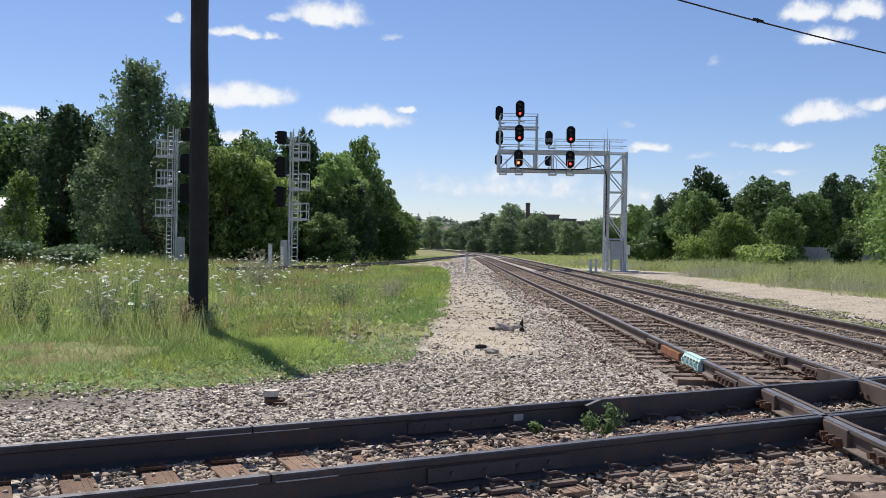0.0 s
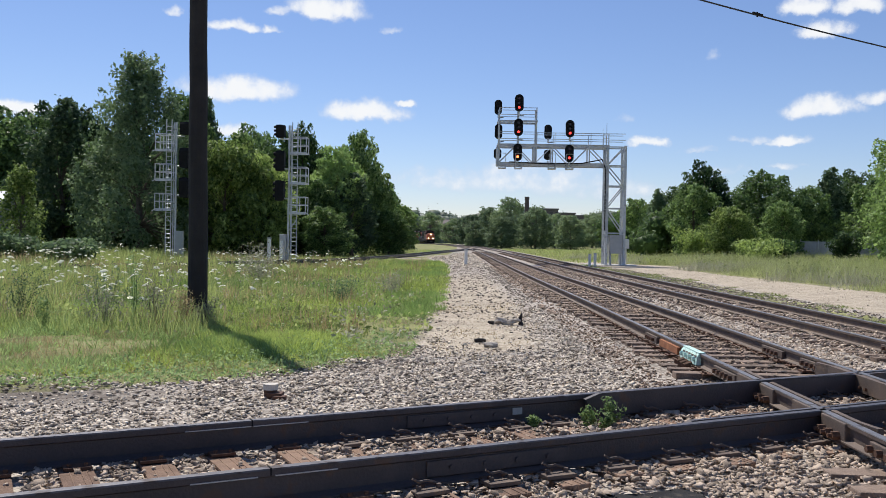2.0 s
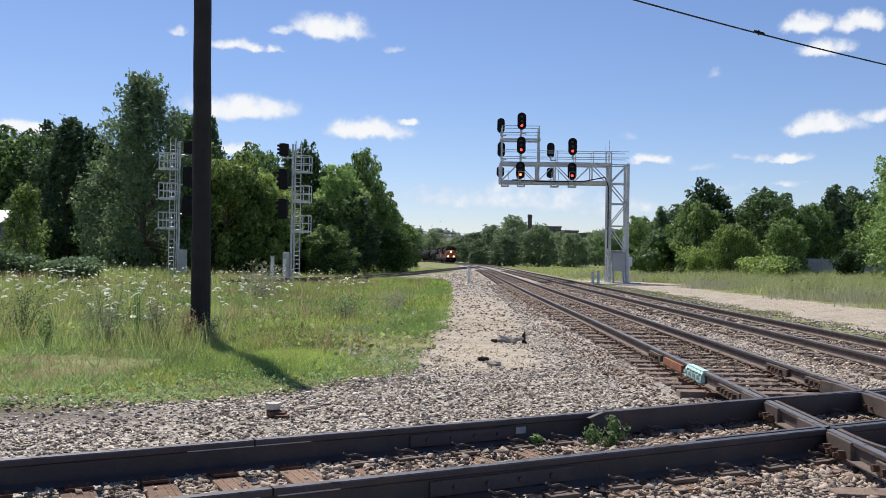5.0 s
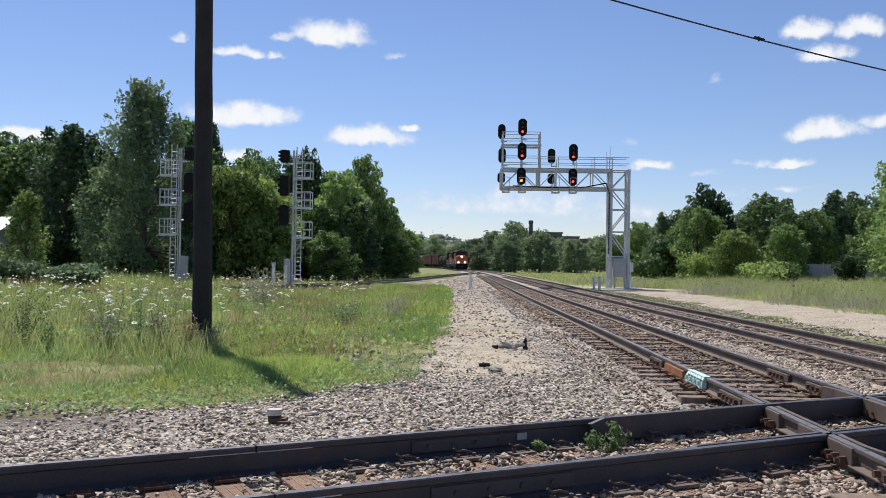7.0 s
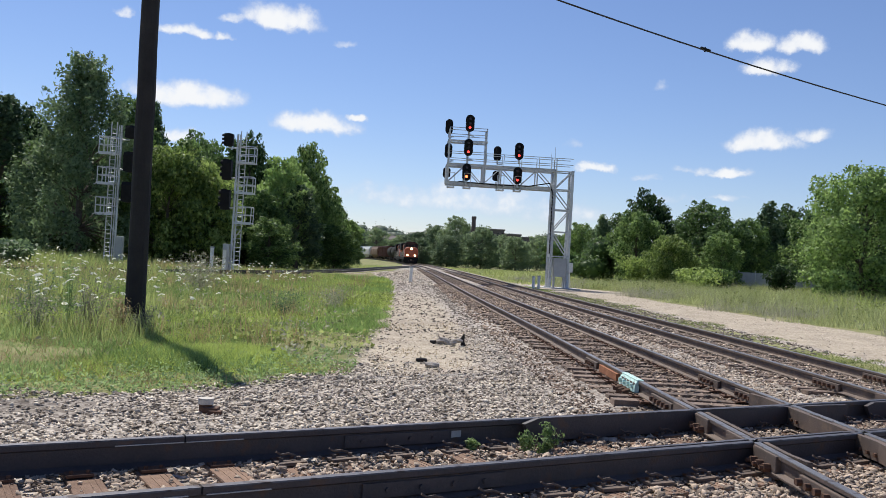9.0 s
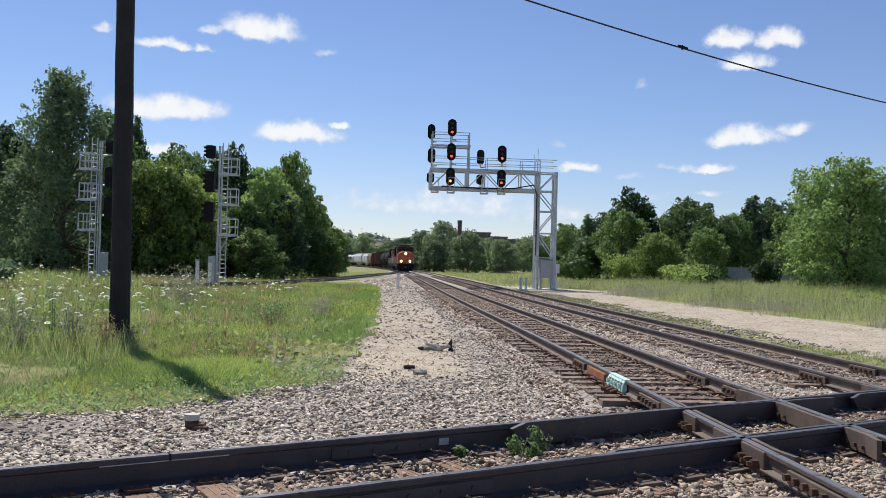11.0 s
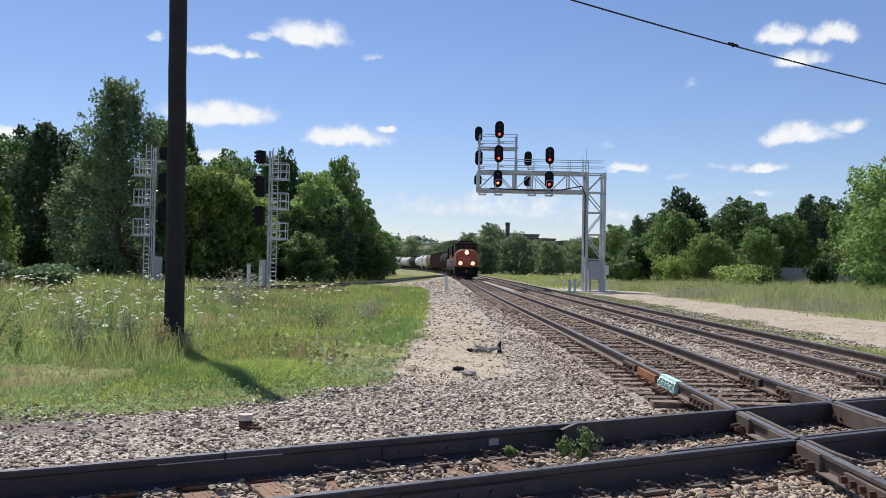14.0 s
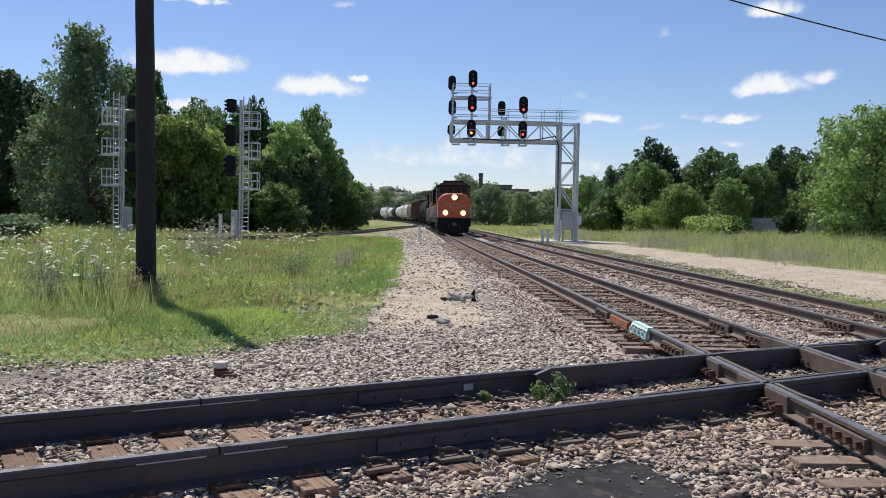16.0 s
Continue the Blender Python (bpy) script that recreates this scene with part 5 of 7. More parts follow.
def thicket(name, spans, count, size, mat, label, seed, category="woods"):
    """Leaves massed along a strip: rows of (x, y, half width, height)."""
    r = np.random.default_rng(seed)
    C, R = [], []
    for x, y, w, h in spans:
        for _ in range(max(3, int(w * 1.3))):
            C.append((x + r.uniform(-w, w), y + r.uniform(-2.5, 2.5), h * r.uniform(0.1, 0.8)))
            q = h * r.uniform(0.2, 0.36)
            R.append((q * 1.5, q * 1.2, q))
    v, f = crown_leaves(r, np.array(C), np.array(R), int(count * 1.8), size * 0.62, 0.4, 0.05)
    v[:, 2] = np.maximum(v[:, 2], -0.25)
    # the dense, dark inside of each clump
    C, R = np.array(C), np.array(R) * 0.72
    lump = 1 + r.uniform(-0.14, 0.14, (len(C), len(BALL_V), 1))
    core = (C[:, None] + BALL_V[None] * R[:, None] * lump).reshape(-1, 3)
    core[:, 2] = np.maximum(core[:, 2], -0.25)
    cf = (BALL_F[None] + len(BALL_V) * np.arange(len(C))[:, None, None]).reshape(-1, 3) + len(v)
    v, f = np.concatenate([v, core]), np.concatenate([f, cf])
    ob = mesh_np(name, v, f, np.full(len(f), 3), M[mat])
    return tagged(ob, label, category, kind="stuff")


thicket("undergrowth", [(-64 + 6 * i, 92 + 3 * math.sin(i), 4.5, 6.5 + 1.5 * math.sin(2.3 * i)) for i in range(9)], 15000, 0.42, "leaf_deep", "dark undergrowth filling the edge of the woods", 1)
thicket("undergrowth", [(22 + 6 * i, 118 - 1.5 * i, 4.5, 5.5) for i in range(8)], 9000, 0.42, "leaf_deep", "dark undergrowth below the trees across the tracks", 2)
thicket("undergrowth", [(10 + 7 * i, 300 - 12 * i, 5, 6.5) for i in range(7)], 8000, 0.7, "leaf_mid", "hedge of bushes beyond the curve of the tracks", 3)
# the ridge's haze is only in its leaf colour
thicket("far_woods", [(-140 + 22 * i, 560, 14, 19 + 3 * math.sin(1.7 * i) + (3 if i > 7 else 0)) for i in range(20)], 22000, 1.3, "hill_haze", "far wooded ridge along the horizon", 4)
thicket("far_woods", [(-300 + 40 * i, 640, 26, 20 + 3 * math.sin(1.1 * i)) for i in range(20)], 12000, 1.8, "hill_haze", "far wooded ridge along the horizon", 5)


def far_buildings():
    g = thing("factory", "distant dark brick factory with a tall chimney stack", "factory", m=pose(0.2, 500, 0))
    for x0, x1, h in ((41.5, 56.5, 20.0), (56.5, 66, 17.8), (66, 80, 16.5)):
        bm = bmesh.new()
        box(bm, (x0, 0, -1), (x1, 22, h), 0.1)
        box(bm, (x0 - 0.4, -0.4, h - 0.8), (x1 + 0.4, 22.4, h + 0.05), 0.05)
        part("wall", bm, M["brick_far"], g)
        k = x0 + 1.5
        while k < x1 - 1.2:
            bm = bmesh.new()
            box(bm, (k, -0.06, h - 4.2), (k + 1.6, 0.1, h - 2.0))
            part("window", bm, M["glass"], g)
            k += 3.0
    bm = bmesh.new()
    rings = [[(r * math.cos(a) + 39.3, 5 + r * math.sin(a), z) for a in np.linspace(0, 6.283, 16, endpoint=False)] for z, r in ((-1, 1.5), (24.6, 1.15), (24.7, 1.35), (26.6, 1.35))]
    loft(bm, rings)
    part("chimney", bm, M["brick_stack"], g)
    s = thing("warehouse", "long brown warehouse behind the far trees", "warehouse", m=pose(-5, 470, 0))
    bm = bmesh.new()
    box(bm, (-13, 0, -1), (12, 20, 10.0), 0.1)
    part("wall", bm, M["boxcar_dull"], s)
    bm = bmesh.new()
    loft(bm, [[(xx, -0.6, 10), (xx, 20.6, 10), (xx, 10, 12.4)] for xx in (-13.4, 12.4)])
    part("roof", bm, M["boxcar_dull"], s)
    t = thing("signal_hut", "small pale metal equipment hut by the tracks", "equipment hut", m=pose(-8.6, 425, GROUND) @ Matrix.Diagonal((1.7, 1.5, 1.7, 1)))
    bm = bmesh.new()
    box(bm, (-1.3, -1.0, 0), (1.3, 1.0, 2.3), 0.04)
    part("body", bm, M["cabinet"], t)
    bm = bmesh.new()
    box(bm, (-1.45, -1.15, 2.3), (1.45, 1.15, 2.42), 0.03)
    part("roof", bm, M["white_paint"], t)
    sh = thing("shed", "grey metal shed at the edge of the woods", "shed", m=pose(-43.5, 76, 0))
    bm = bmesh.new()
    box(bm, (-5, 0, -0.3), (3.6, 6, 3.9), 0.03)
    for k in range(20):
        box(bm, (-4.9 + 0.43 * k, -0.03, -0.2), (-4.8 + 0.43 * k, 0.02, 3.8))
    part("wall", bm, M["fence"], sh)
    bm = bmesh.new()
    loft(bm, [[(-5.3, -0.4, 3.9), (3.9, -0.4, 3.9), (3.9, 6.4, 3.9), (-5.3, 6.4, 3.9)], [(-5.3, 2.9, 5.2), (3.9, 2.9, 5.2), (3.9, 3.1, 5.2), (-5.3, 3.1, 5.2)]])
    part("roof", bm, M["fence"], sh)


def panel_fence():
    g = thing("fence", "grey corrugated metal panel fence behind the tall grass", "fence", m=pose(33.6, 92, GROUND + 0.3))
    bm = bmesh.new()
    for k in range(12):
        box(bm, (k * 1.8, -0.02, 0.1), (k * 1.8 + 1.76, 0.02, 2.0))
        part("panel", bm, M["fence"], g)
        bm = bmesh.new()
        for j in range(7):
            box(bm, (k * 1.8 + 0.1 + j * 0.25, -0.05, 0.1), (k * 1.8 + 0.18 + j * 0.25, -0.02, 2.0))
        part("corrugation", bm, M["fence"], g.children[-1])
        bm = bmesh.new()
        rod(bm, (k * 1.8 - 0.02, -0.06, -0.3), (k * 1.8 - 0.02, -0.06, 2.2), 0.05)
        part("post", bm, M["galv"], g)
        bm = bmesh.new()
    bm.free()
    h = thing("house", "pale grey house glimpsed behind the trees", "house", m=pose(47, 128, 0))
    bm = bmesh.new()
    box(bm, (-4, 0, -0.5), (4, 7, 5.2), 0.05)
    part("wall", bm, M["cabinet"], h)
    bm = bmesh.new()
    loft(bm, [[(-4.4, -0.4, 5.2), (4.4, -0.4, 5.2), (4.4, 7.4, 5.2), (-4.4, 7.4, 5.2)], [(-4.4, 3.4, 7.4), (4.4, 3.4, 7.4), (4.4, 3.6, 7.4), (-4.4, 3.6, 7.4)]])
    part("roof", bm, M["fence"], h)


far_buildings()
panel_fence()
near_tree = tree("tree", 91, 10.5, 11.5, "leaf_mid", "full green broadleaf tree standing alone past the gravel road", count=26000, size=0.15, base=0.02, clumps=60)
standing(near_tree, 35.5, 67.0)
young_tree = tree("tree", 151, 5.7, 4.6, "leaf_bright", "young yellow-green tree with open spreading branches", count=6500, size=0.10, base=0.03, airy=0.7, clumps=40)
standing(young_tree, -27.6, 56.0)
tall_tree = tree("tree", 137, 16.9, 15.6, "leaf_silver", "tallest grey-green tree of the woods with an airy, feathery crown", count=30000, size=0.17, base=0.03, airy=0.6, clumps=90)
standing(tall_tree, -27.9, 78.0, 40)


# ---- signals ----
def signal_head(bm_parent, at, lit, lens, label):
    """A colour-light head: oval black target, three hooded lenses, back case."""
    x, y, z = at
    h = part("signal_head", head_mesh(), [M["black"]], bm_parent, label, pose(x, y, z))
    for i, dz in enumerate((0.36, 0.0, -0.36)):
        bm = bmesh.new()
        rod(bm, (0, -0.10, dz), (0, -0.125, dz), 0.10, seg=14)
        part("lens", bm, M[lens] if lit == i else M["lens_off"], h, "glowing red lens" if lit == i else "")
    return h


def head_mesh():
    bm = bmesh.new()
    ring = []
    for i in range(24):
        a = 2 * math.pi * i / 24
        ring.append((0.36 * math.cos(a), 0.36 * math.sin(a) + (0.34 if math.sin(a) > 0 else -0.34)))
    loft(bm, [[(u, -0.05, v) for u, v in ring], [(u, -0.02, v) for u, v in ring]])
    box(bm, (-0.17, -0.02, -0.58), (0.17, 0.22, 0.58), 0.03)
    for dz in (0.36, 0.0, -0.36):
        n = 12
        for i in range(n):
            a0, a1 = math.pi * (-0.1 + 1.2 * i / n), math.pi * (-0.1 + 1.2 * (i + 1) / n)
            q = [(0.15 * math.cos(a), yy, dz + 0.15 * math.sin(a)) for a, yy in ((a0, -0.05), (a1, -0.05), (a1, -0.36), (a0, -0.36))]
            q2 = [(u * 0.9, v, dz + (w - dz) * 0.9) for u, v, w in q]
            loft(bm, [q, q2])
        rod(bm, (0, -0.05, dz), (0, -0.10, dz), 0.135, seg=14)
    return bm


def gantry(x0, x1, y):
    """Cantilever signal bridge: lattice tower at x1, arm over the tracks to x0."""
    g = thing("signal_gantry", "galvanized steel cantilever signal bridge over the tracks with lit red signals", "railway signal", m=pose(0, y, 0))
    zb, zt, dep = 7.75, 9.25, 1.3
    W = 1.42
    legs = [(x1 - W, 0), (x1, 0), (x1 - W, dep), (x1, dep)]
    for lx, ly in legs:
        bm = bmesh.new()
        box(bm, (lx - 0.11, ly - 0.11, GROUND - 0.02), (lx + 0.11, ly + 0.11, zt + 0.1), 0.01)
        box(bm, (lx - 0.25, ly - 0.25, GROUND - 0.02), (lx + 0.25, ly + 0.25, GROUND + 0.08))
        part("leg", bm, M["galv"], g)
    zs = [0.3, 2.3, 4.3, 6.1, zb, zt]
    for i in range(len(zs) - 1):
        for a, b in ((0, 1), (2, 3), (0, 2), (1, 3)):
            bm = bmesh.new()
            p, q = legs[a], legs[b]
            if i % 2:
                p, q = q, p
            bar(bm, (p[0], p[1], zs[i]), (q[0], q[1], zs[i + 1]), 0.11, 0.08)
            part("brace", bm, M["galv"], g)
            bm = bmesh.new()
            bar(bm, (legs[a][0], legs[a][1], zs[i + 1]), (legs[b][0], legs[b][1], zs[i + 1]), 0.12, 0.09)
            part("brace", bm, M["galv"], g)
    for ly in (0, dep):
        for z, hgt in ((zb, 0.24), (zt, 0.22)):
            bm = bmesh.new()
            box(bm, (x0, ly - 0.10, z - hgt / 2), (x1 - W + 0.11, ly + 0.10, z + hgt / 2), 0.01)
            box(bm, (x0, ly - 0.16, z + hgt / 2), (x1 - W + 0.11, ly + 0.16, z + hgt / 2 + 0.03))
            part("chord", bm, M["galv"], g)
    n = 6
    for i in range(n):
        a, b = x0 + (x1 - W - x0) * i / n, x0 + (x1 - W - x0) * (i + 1) / n
        for ly in (0, dep):
            bm = bmesh.new()
            bar(bm, (a, ly, zb if i % 2 == 0 else zt), (b, ly, zt if i % 2 == 0 else zb), 0.10, 0.07)
            part("brace", bm, M["galv"], g)
            bm = bmesh.new()
            bar(bm, (a, ly, zb), (a, ly, zt), 0.10, 0.08)
            part("brace", bm, M["galv"], g)
        bm = bmesh.new()
        bar(bm, (a, 0, zt), (b, dep, zt), 0.06, 0.06)
        part("brace", bm, M["galv"], g)
        bm = bmesh.new()
        bar(bm, (a, 0, zb), (a, dep, zb), 0.10, 0.08)
        part("brace", bm, M["galv"], g)
    for k in range(30):
        bm = bmesh.new()
        xx = x0 + (x1 - x0) * k / 29
        box(bm, (xx - 0.02, 0.1, zb - 0.02), (xx + 0.02, dep - 0.1, zb + 0.02))
        part("slat", bm, M["galv"], g)
    # handrails on the arm
    for ly in (-0.05, dep + 0.05):
        bm = bmesh.new()
        for z in (zt + 0.55, zt + 1.05):
            rod(bm, (x0 + 3.2, ly, z), (x1, ly, z), 0.028, seg=6)
        xx = x0 + 3.2
        while xx <= x1 + 0.01:
            rod(bm, (xx, ly, zt), (xx, ly, zt + 1.05), 0.028, seg=6)
            xx += 1.45
        part("handrail", bm, M["galv"], g)
    # raised platform at the outer end
    up = zt + 2.0
    for px in (x0 + 0.15, x0 + 1.7, x0 + 3.15):
        for ly in (-0.02, dep):
            bm = bmesh.new()
            rod(bm, (px, ly, zb), (px, ly, up + 1.05), 0.05, seg=8)
            part("post", bm, M["galv"], g)
    bm = bmesh.new()
    box(bm, (x0, -0.1, up - 0.11), (x0 + 3.25, 0.02, up + 0.04))
    box(bm, (x0, dep - 0.02, up - 0.11), (x0 + 3.25, dep + 0.1, up + 0.04))
    part("platform", bm, M["galv"], g)
    for k in range(12):
        bm = bmesh.new()
        box(bm, (x0 + k * 0.29, 0, up - 0.03), (x0 + k * 0.29 + 0.05, dep, up + 0.01))
        part("slat", bm, M["galv"], g)
    for ly in (-0.05, dep + 0.05):
        bm = bmesh.new()
        for z in (zt + 0.55, zt + 1.1, up + 0.5, up + 1.05):
            rod(bm, (x0 + 0.1, ly, z), (x0 + 3.2, ly, z), 0.028, seg=6)
        part("handrail", bm, M["galv"], g)
    bm = bmesh.new()
    rod(bm, (x0 + 3.15, dep / 2, zb), (x0 + 3.15, dep / 2, up + 1), 0.03, seg=6)
    part("handrail", bm, M["galv"], g)
    # heads facing the camera, and those that face away
    for hx, hz, lens in ((x0 + 1.68, 12.6, "red_on"), (x0 + 1.66, 10.65, "red_on"), (x0 + 1.62, 8.65, "amber_on"), (x0 + 5.78, 10.6, "red_on"), (x0 + 5.76, 8.62, "red_on")):
        signal_head(g, (hx, -0.55, hz), 2, lens, "black oval signal head with a lit red lens")
        bm = bmesh.new()
        rod(bm, (hx, -0.45, hz - 0.5), (hx, -0.45, hz - 0.95), 0.06)
        rod(bm, (hx, -0.45, hz - 0.95), (hx + 0.4, 0.0, hz - 0.95), 0.05)
        part("bracket", bm, M["galv"], g)
    for hx, hz, tall in ((x0 + 0.12, 12.6, 0.9), (x0 + 0.17, 10.6, 0.9), (x0 + 0.12, 8.75, 0.64), (x0 + 4.28, 10.6, 0.9), (x0 + 4.28, 8.72, 0.62)):
        h = part("signal_head", head_mesh(), [M["black"]], g, "black signal head seen from behind", pose(hx, dep + 0.6, hz, 0, 0, 180) @ Matrix.Diagonal((0.88, 1, tall, 1)))
        bm = bmesh.new()
        rod(bm, (hx, dep + 0.5, hz - 0.5), (hx, dep + 0.5, hz - 0.9), 0.06)
        rod(bm, (hx, dep + 0.5, hz - 0.9), (hx + 0.4, dep, hz - 0.9), 0.05)
        part("bracket", bm, M["galv"], g)
    for hx in (x0 + 0.4, x0 + 1.7, x0 + 4.4, x0 + 5.8):
        bm = bmesh.new()
        box(bm, (hx - 0.30, -0.75, zb - 0.42), (hx + 0.30, 0.1, zb - 0.34))
        for e in (-0.26, 0.26):
            rod(bm, (hx + e, -0.7, zb - 0.38), (hx + e, -0.7, zb + 0.8), 0.025, seg=6)
            box(bm, (hx + e - 0.05, -0.1, zb - 0.38), (hx + e + 0.05, 0.02, zb))
        rod(bm, (hx - 0.26, -0.7, zb + 0.8), (hx + 0.26, -0.7, zb + 0.8), 0.025, seg=6)
        part("step_platform", bm, M["galv"], g)
    # ladder and aerial
    bm = bmesh.new()
    for e in (-0.2, 0.2):
        rod(bm, (x1 - W - 0.2 + e, -0.3, GROUND), (x1 - W - 0.2 + e, -0.3, zt + 1), 0.03, seg=6)
    z = 0.0
    while z < zt + 1:
        rod(bm, (x1 - W - 0.4, -0.3, z), (x1 - W, -0.3, z), 0.018, seg=5)
        z += 0.3
    part("ladder", bm, M["galv"], g)
    bm = bmesh.new()
    rod(bm, (x1 - 1.5, 0.2, zt), (x1 - 1.5, 0.2, zt + 2.0), 0.03, 0.015, 6)
    rod(bm, (x1 - 1.8, 0.2, zt), (x1 - 1.8, 0.2, zt + 1.5), 0.02, 0.012, 6)
    part("aerial", bm, M["galv"], g)
    bm = bmesh.new()
    pts = [(x0 + 1, -0.2, zb + 0.15), (x0 + 4, -0.22, zb + 0.05), (x1 - 3.5, -0.22, zb + 0.12), (x1 - 1.9, -0.25, zb + 0.45), (x1 - 1.6, -0.2, zb - 0.3), (x1 - 1.6, -0.2, 2.5)]
    for a, b in zip(pts, pts[1:]):
        rod(bm, a, b, 0.05, seg=6)
    part("cable", bm, M["black"], g)
    bm = bmesh.new()
    box(bm, (x1 - 1.2, -0.45, GROUND + 0.95), (x1 - 0.2, 0.4, GROUND + 2.4), 0.02)
    box(bm, (x1 - 1.25, -0.5, GROUND + 2.4), (x1 - 0.15, 0.45, GROUND + 2.46))
    for e in (-1.15, -0.35):
        box(bm, (x1 + e, -0.3, GROUND), (x1 + e + 0.1, 0.3, GROUND + 0.95))
    part("equipment_case", bm, M["cabinet"], g)
    bm = bmesh.new()
    box(bm, (x1 - 2.9, -1.2, GROUND - 0.1), (x1 + 1.0, dep + 0.9, GROUND + 0.05), 0.02)
    part("footing", bm, M["concrete"], g)
    bm = bmesh.new()
    box(bm, (x1 + 0.15, 0.3, GROUND + 1.35), (x1 + 0.5, 0.9, GROUND + 2.15), 0.05)
    rod(bm, (x1 + 0.3, 0.6, GROUND), (x1 + 0.3, 0.6, GROUND + 1.4), 0.05)
    part("meter_box", bm, M["white_paint"], g)
    return g


gantry(3.15, 13.5, 72.0)


def mast(x, y, side, label):
    """Tall signal mast: twin tubes, ladder, three caged platforms on one side, three hooded heads on the other."""
    g = thing("signal_mast", label, "railway signal", "signal masts in the meadow", pose(x, y, float(ground_height(np.array(x), np.array(y)))))
    H = 9.6
    for lx, r in ((0.0, 0.075), (0.16 * side, 0.04)):
        bm = bmesh.new()
        rod(bm, (lx, 0, 0), (lx, 0, H), r, seg=10)
        part("pole", bm, M["galv"], g)
    bm = bmesh.new()
    for e in (0.25, 0.62):
        rod(bm, (e * side, -0.2, 0), (e * side, -0.2, H + 0.2), 0.035, seg=6)
    z = 0.3
    while z < H:
        rod(bm, (0.25 * side, -0.2, z), (0.62 * side, -0.2, z), 0.022, seg=5)
        z += 0.3
    part("ladder", bm, M["galv"], g)
    for k in range(3):
        z = 3.5 + 2.07 * k
        a, b = sorted((0.12 * side, 1.28 * side))
        bm = bmesh.new()
        box(bm, (a, -0.55, z - 0.04), (b, 0.45, z + 0.02))
        box(bm, (a, -0.57, z - 0.12), (b, -0.50, z + 0.06))
        part("platform", bm, M["galv"], g)
        for zz in (z + 0.55, z + 1.1):
            for yy in (-0.55, 0.45):
                bm = bmesh.new()
                rod(bm, (a, yy, zz), (b, yy, zz), 0.035, seg=6)
                part("cage_rail", bm, M["galv"], g)
            bm = bmesh.new()
            rod(bm, (1.28 * side, -0.55, zz), (1.28 * side, 0.45, zz), 0.035, seg=6)
            part("cage_rail", bm, M["galv"], g)
        for xx in (a, (a + b) / 2, b):
            for yy in (-0.55, 0.45):
                bm = bmesh.new()
                rod(bm, (xx, yy, z), (xx, yy, z + 1.1), 0.035, seg=6)
                part("cage_post", bm, M["galv"], g)
        bm = bmesh.new()
        bar(bm, (1.28 * side, -0.5, z), (1.5 * side, -0.5, z - 0.12), 0.07, 0.05)
        part("step", bm, M["galv"], g)
        sc = 0.8 if k == 2 else 1.0
        h = part("signal_head", hood_mesh(), M["black"], g, "black hooded signal head", pose(-0.36 * side, 0.0, z + 1.55, 0, 0, -90 if side > 0 else 90) @ Matrix.Diagonal((sc, 1, 0.62 if k == 2 else 1, 1)))
        bm = bmesh.new()
        rod(bm, (-0.6 * side, 0, z + 1.0), (0, 0, z + 1.0), 0.05)
        part("bracket", bm, M["galv"], g)
    bm = bmesh.new()
    bar(bm, (0, 0, 2.2), (0.6 * side, -0.2, 3.0), 0.07, 0.05)
    part("brace", bm, M["galv"], g)
    bm = bmesh.new()
    a, b = sorted((-0.55 * side, -0.1 * side))
    box(bm, (a, -0.25, 0.1), (b, 0.25, 2.0), 0.02)
    part("equipment_case", bm, M["cabinet"], g)
    bm = bmesh.new()
    box(bm, (-0.7, -0.7, -0.25), (0.9, 0.7, 0.06), 0.02)
    part("footing", bm, M["concrete"], g)
    return g


def hood_mesh():
    bm = bmesh.new()
    prof = [(-0.3, -0.72), (0.3, -0.72), (0.38, 0.45), (0.3, 0.72), (-0.25, 0.72), (-0.38, 0.45)]
    loft(bm, [[(u * s, yy, v * s) for u, v in prof] for yy, s in ((0.05, 0.9), (-0.25, 1.0), (-0.55, 0.96))])
    for dz in (0.42, 0.0, -0.42):
        loft(bm, [[(0.2 * math.cos(a) , yy, dz + 0.2 * math.sin(a)) for a in np.linspace(-0.3, math.pi + 0.3, 9)] for yy in (-0.5, -0.72)], cap=True)
    return bm


mast(-11.8, 62.0, 1, "tall grey signal mast with ladder, caged platforms and black heads")
mast(-19.75, 62.0, -1, "tall grey signal mast half hidden behind the utility pole")


# ---- train ----
def bogie(parent, y, z=0.0, axles=2, base=1.75):
    b = part("bogie", bogie_frame(axles, base), M["loco_black"], parent, "", pose(0, y, z))
    for i in range(axles):
        yy = (i - (axles - 1) / 2) * base
        for s in (-1, 1):
            bm = bmesh.new()
            rod(bm, (s * 0.68, yy, 0.49), (s * 0.82, yy, 0.49), 0.49, seg=16)
            part("wheel", bm, M["rail_brown"], b)
    return b


def bogie_frame(axles, base):
    bm = bmesh.new()
    half = base * (axles - 1) / 2 + 0.5
    for s in (-1, 1):
        box(bm, (s * 1.02 - 0.08, -half, 0.38), (s * 1.02 + 0.08, half, 0.78), 0.04)
        for i in range(axles):
            yy = (i - (axles - 1) / 2) * base
            box(bm, (s * 1.1 - 0.1, yy - 0.2, 0.3), (s * 1.1 + 0.1, yy + 0.2, 0.68), 0.03)
    box(bm, (-1.0, -0.25, 0.45), (1.0, 0.25, 0.85))
    return bm


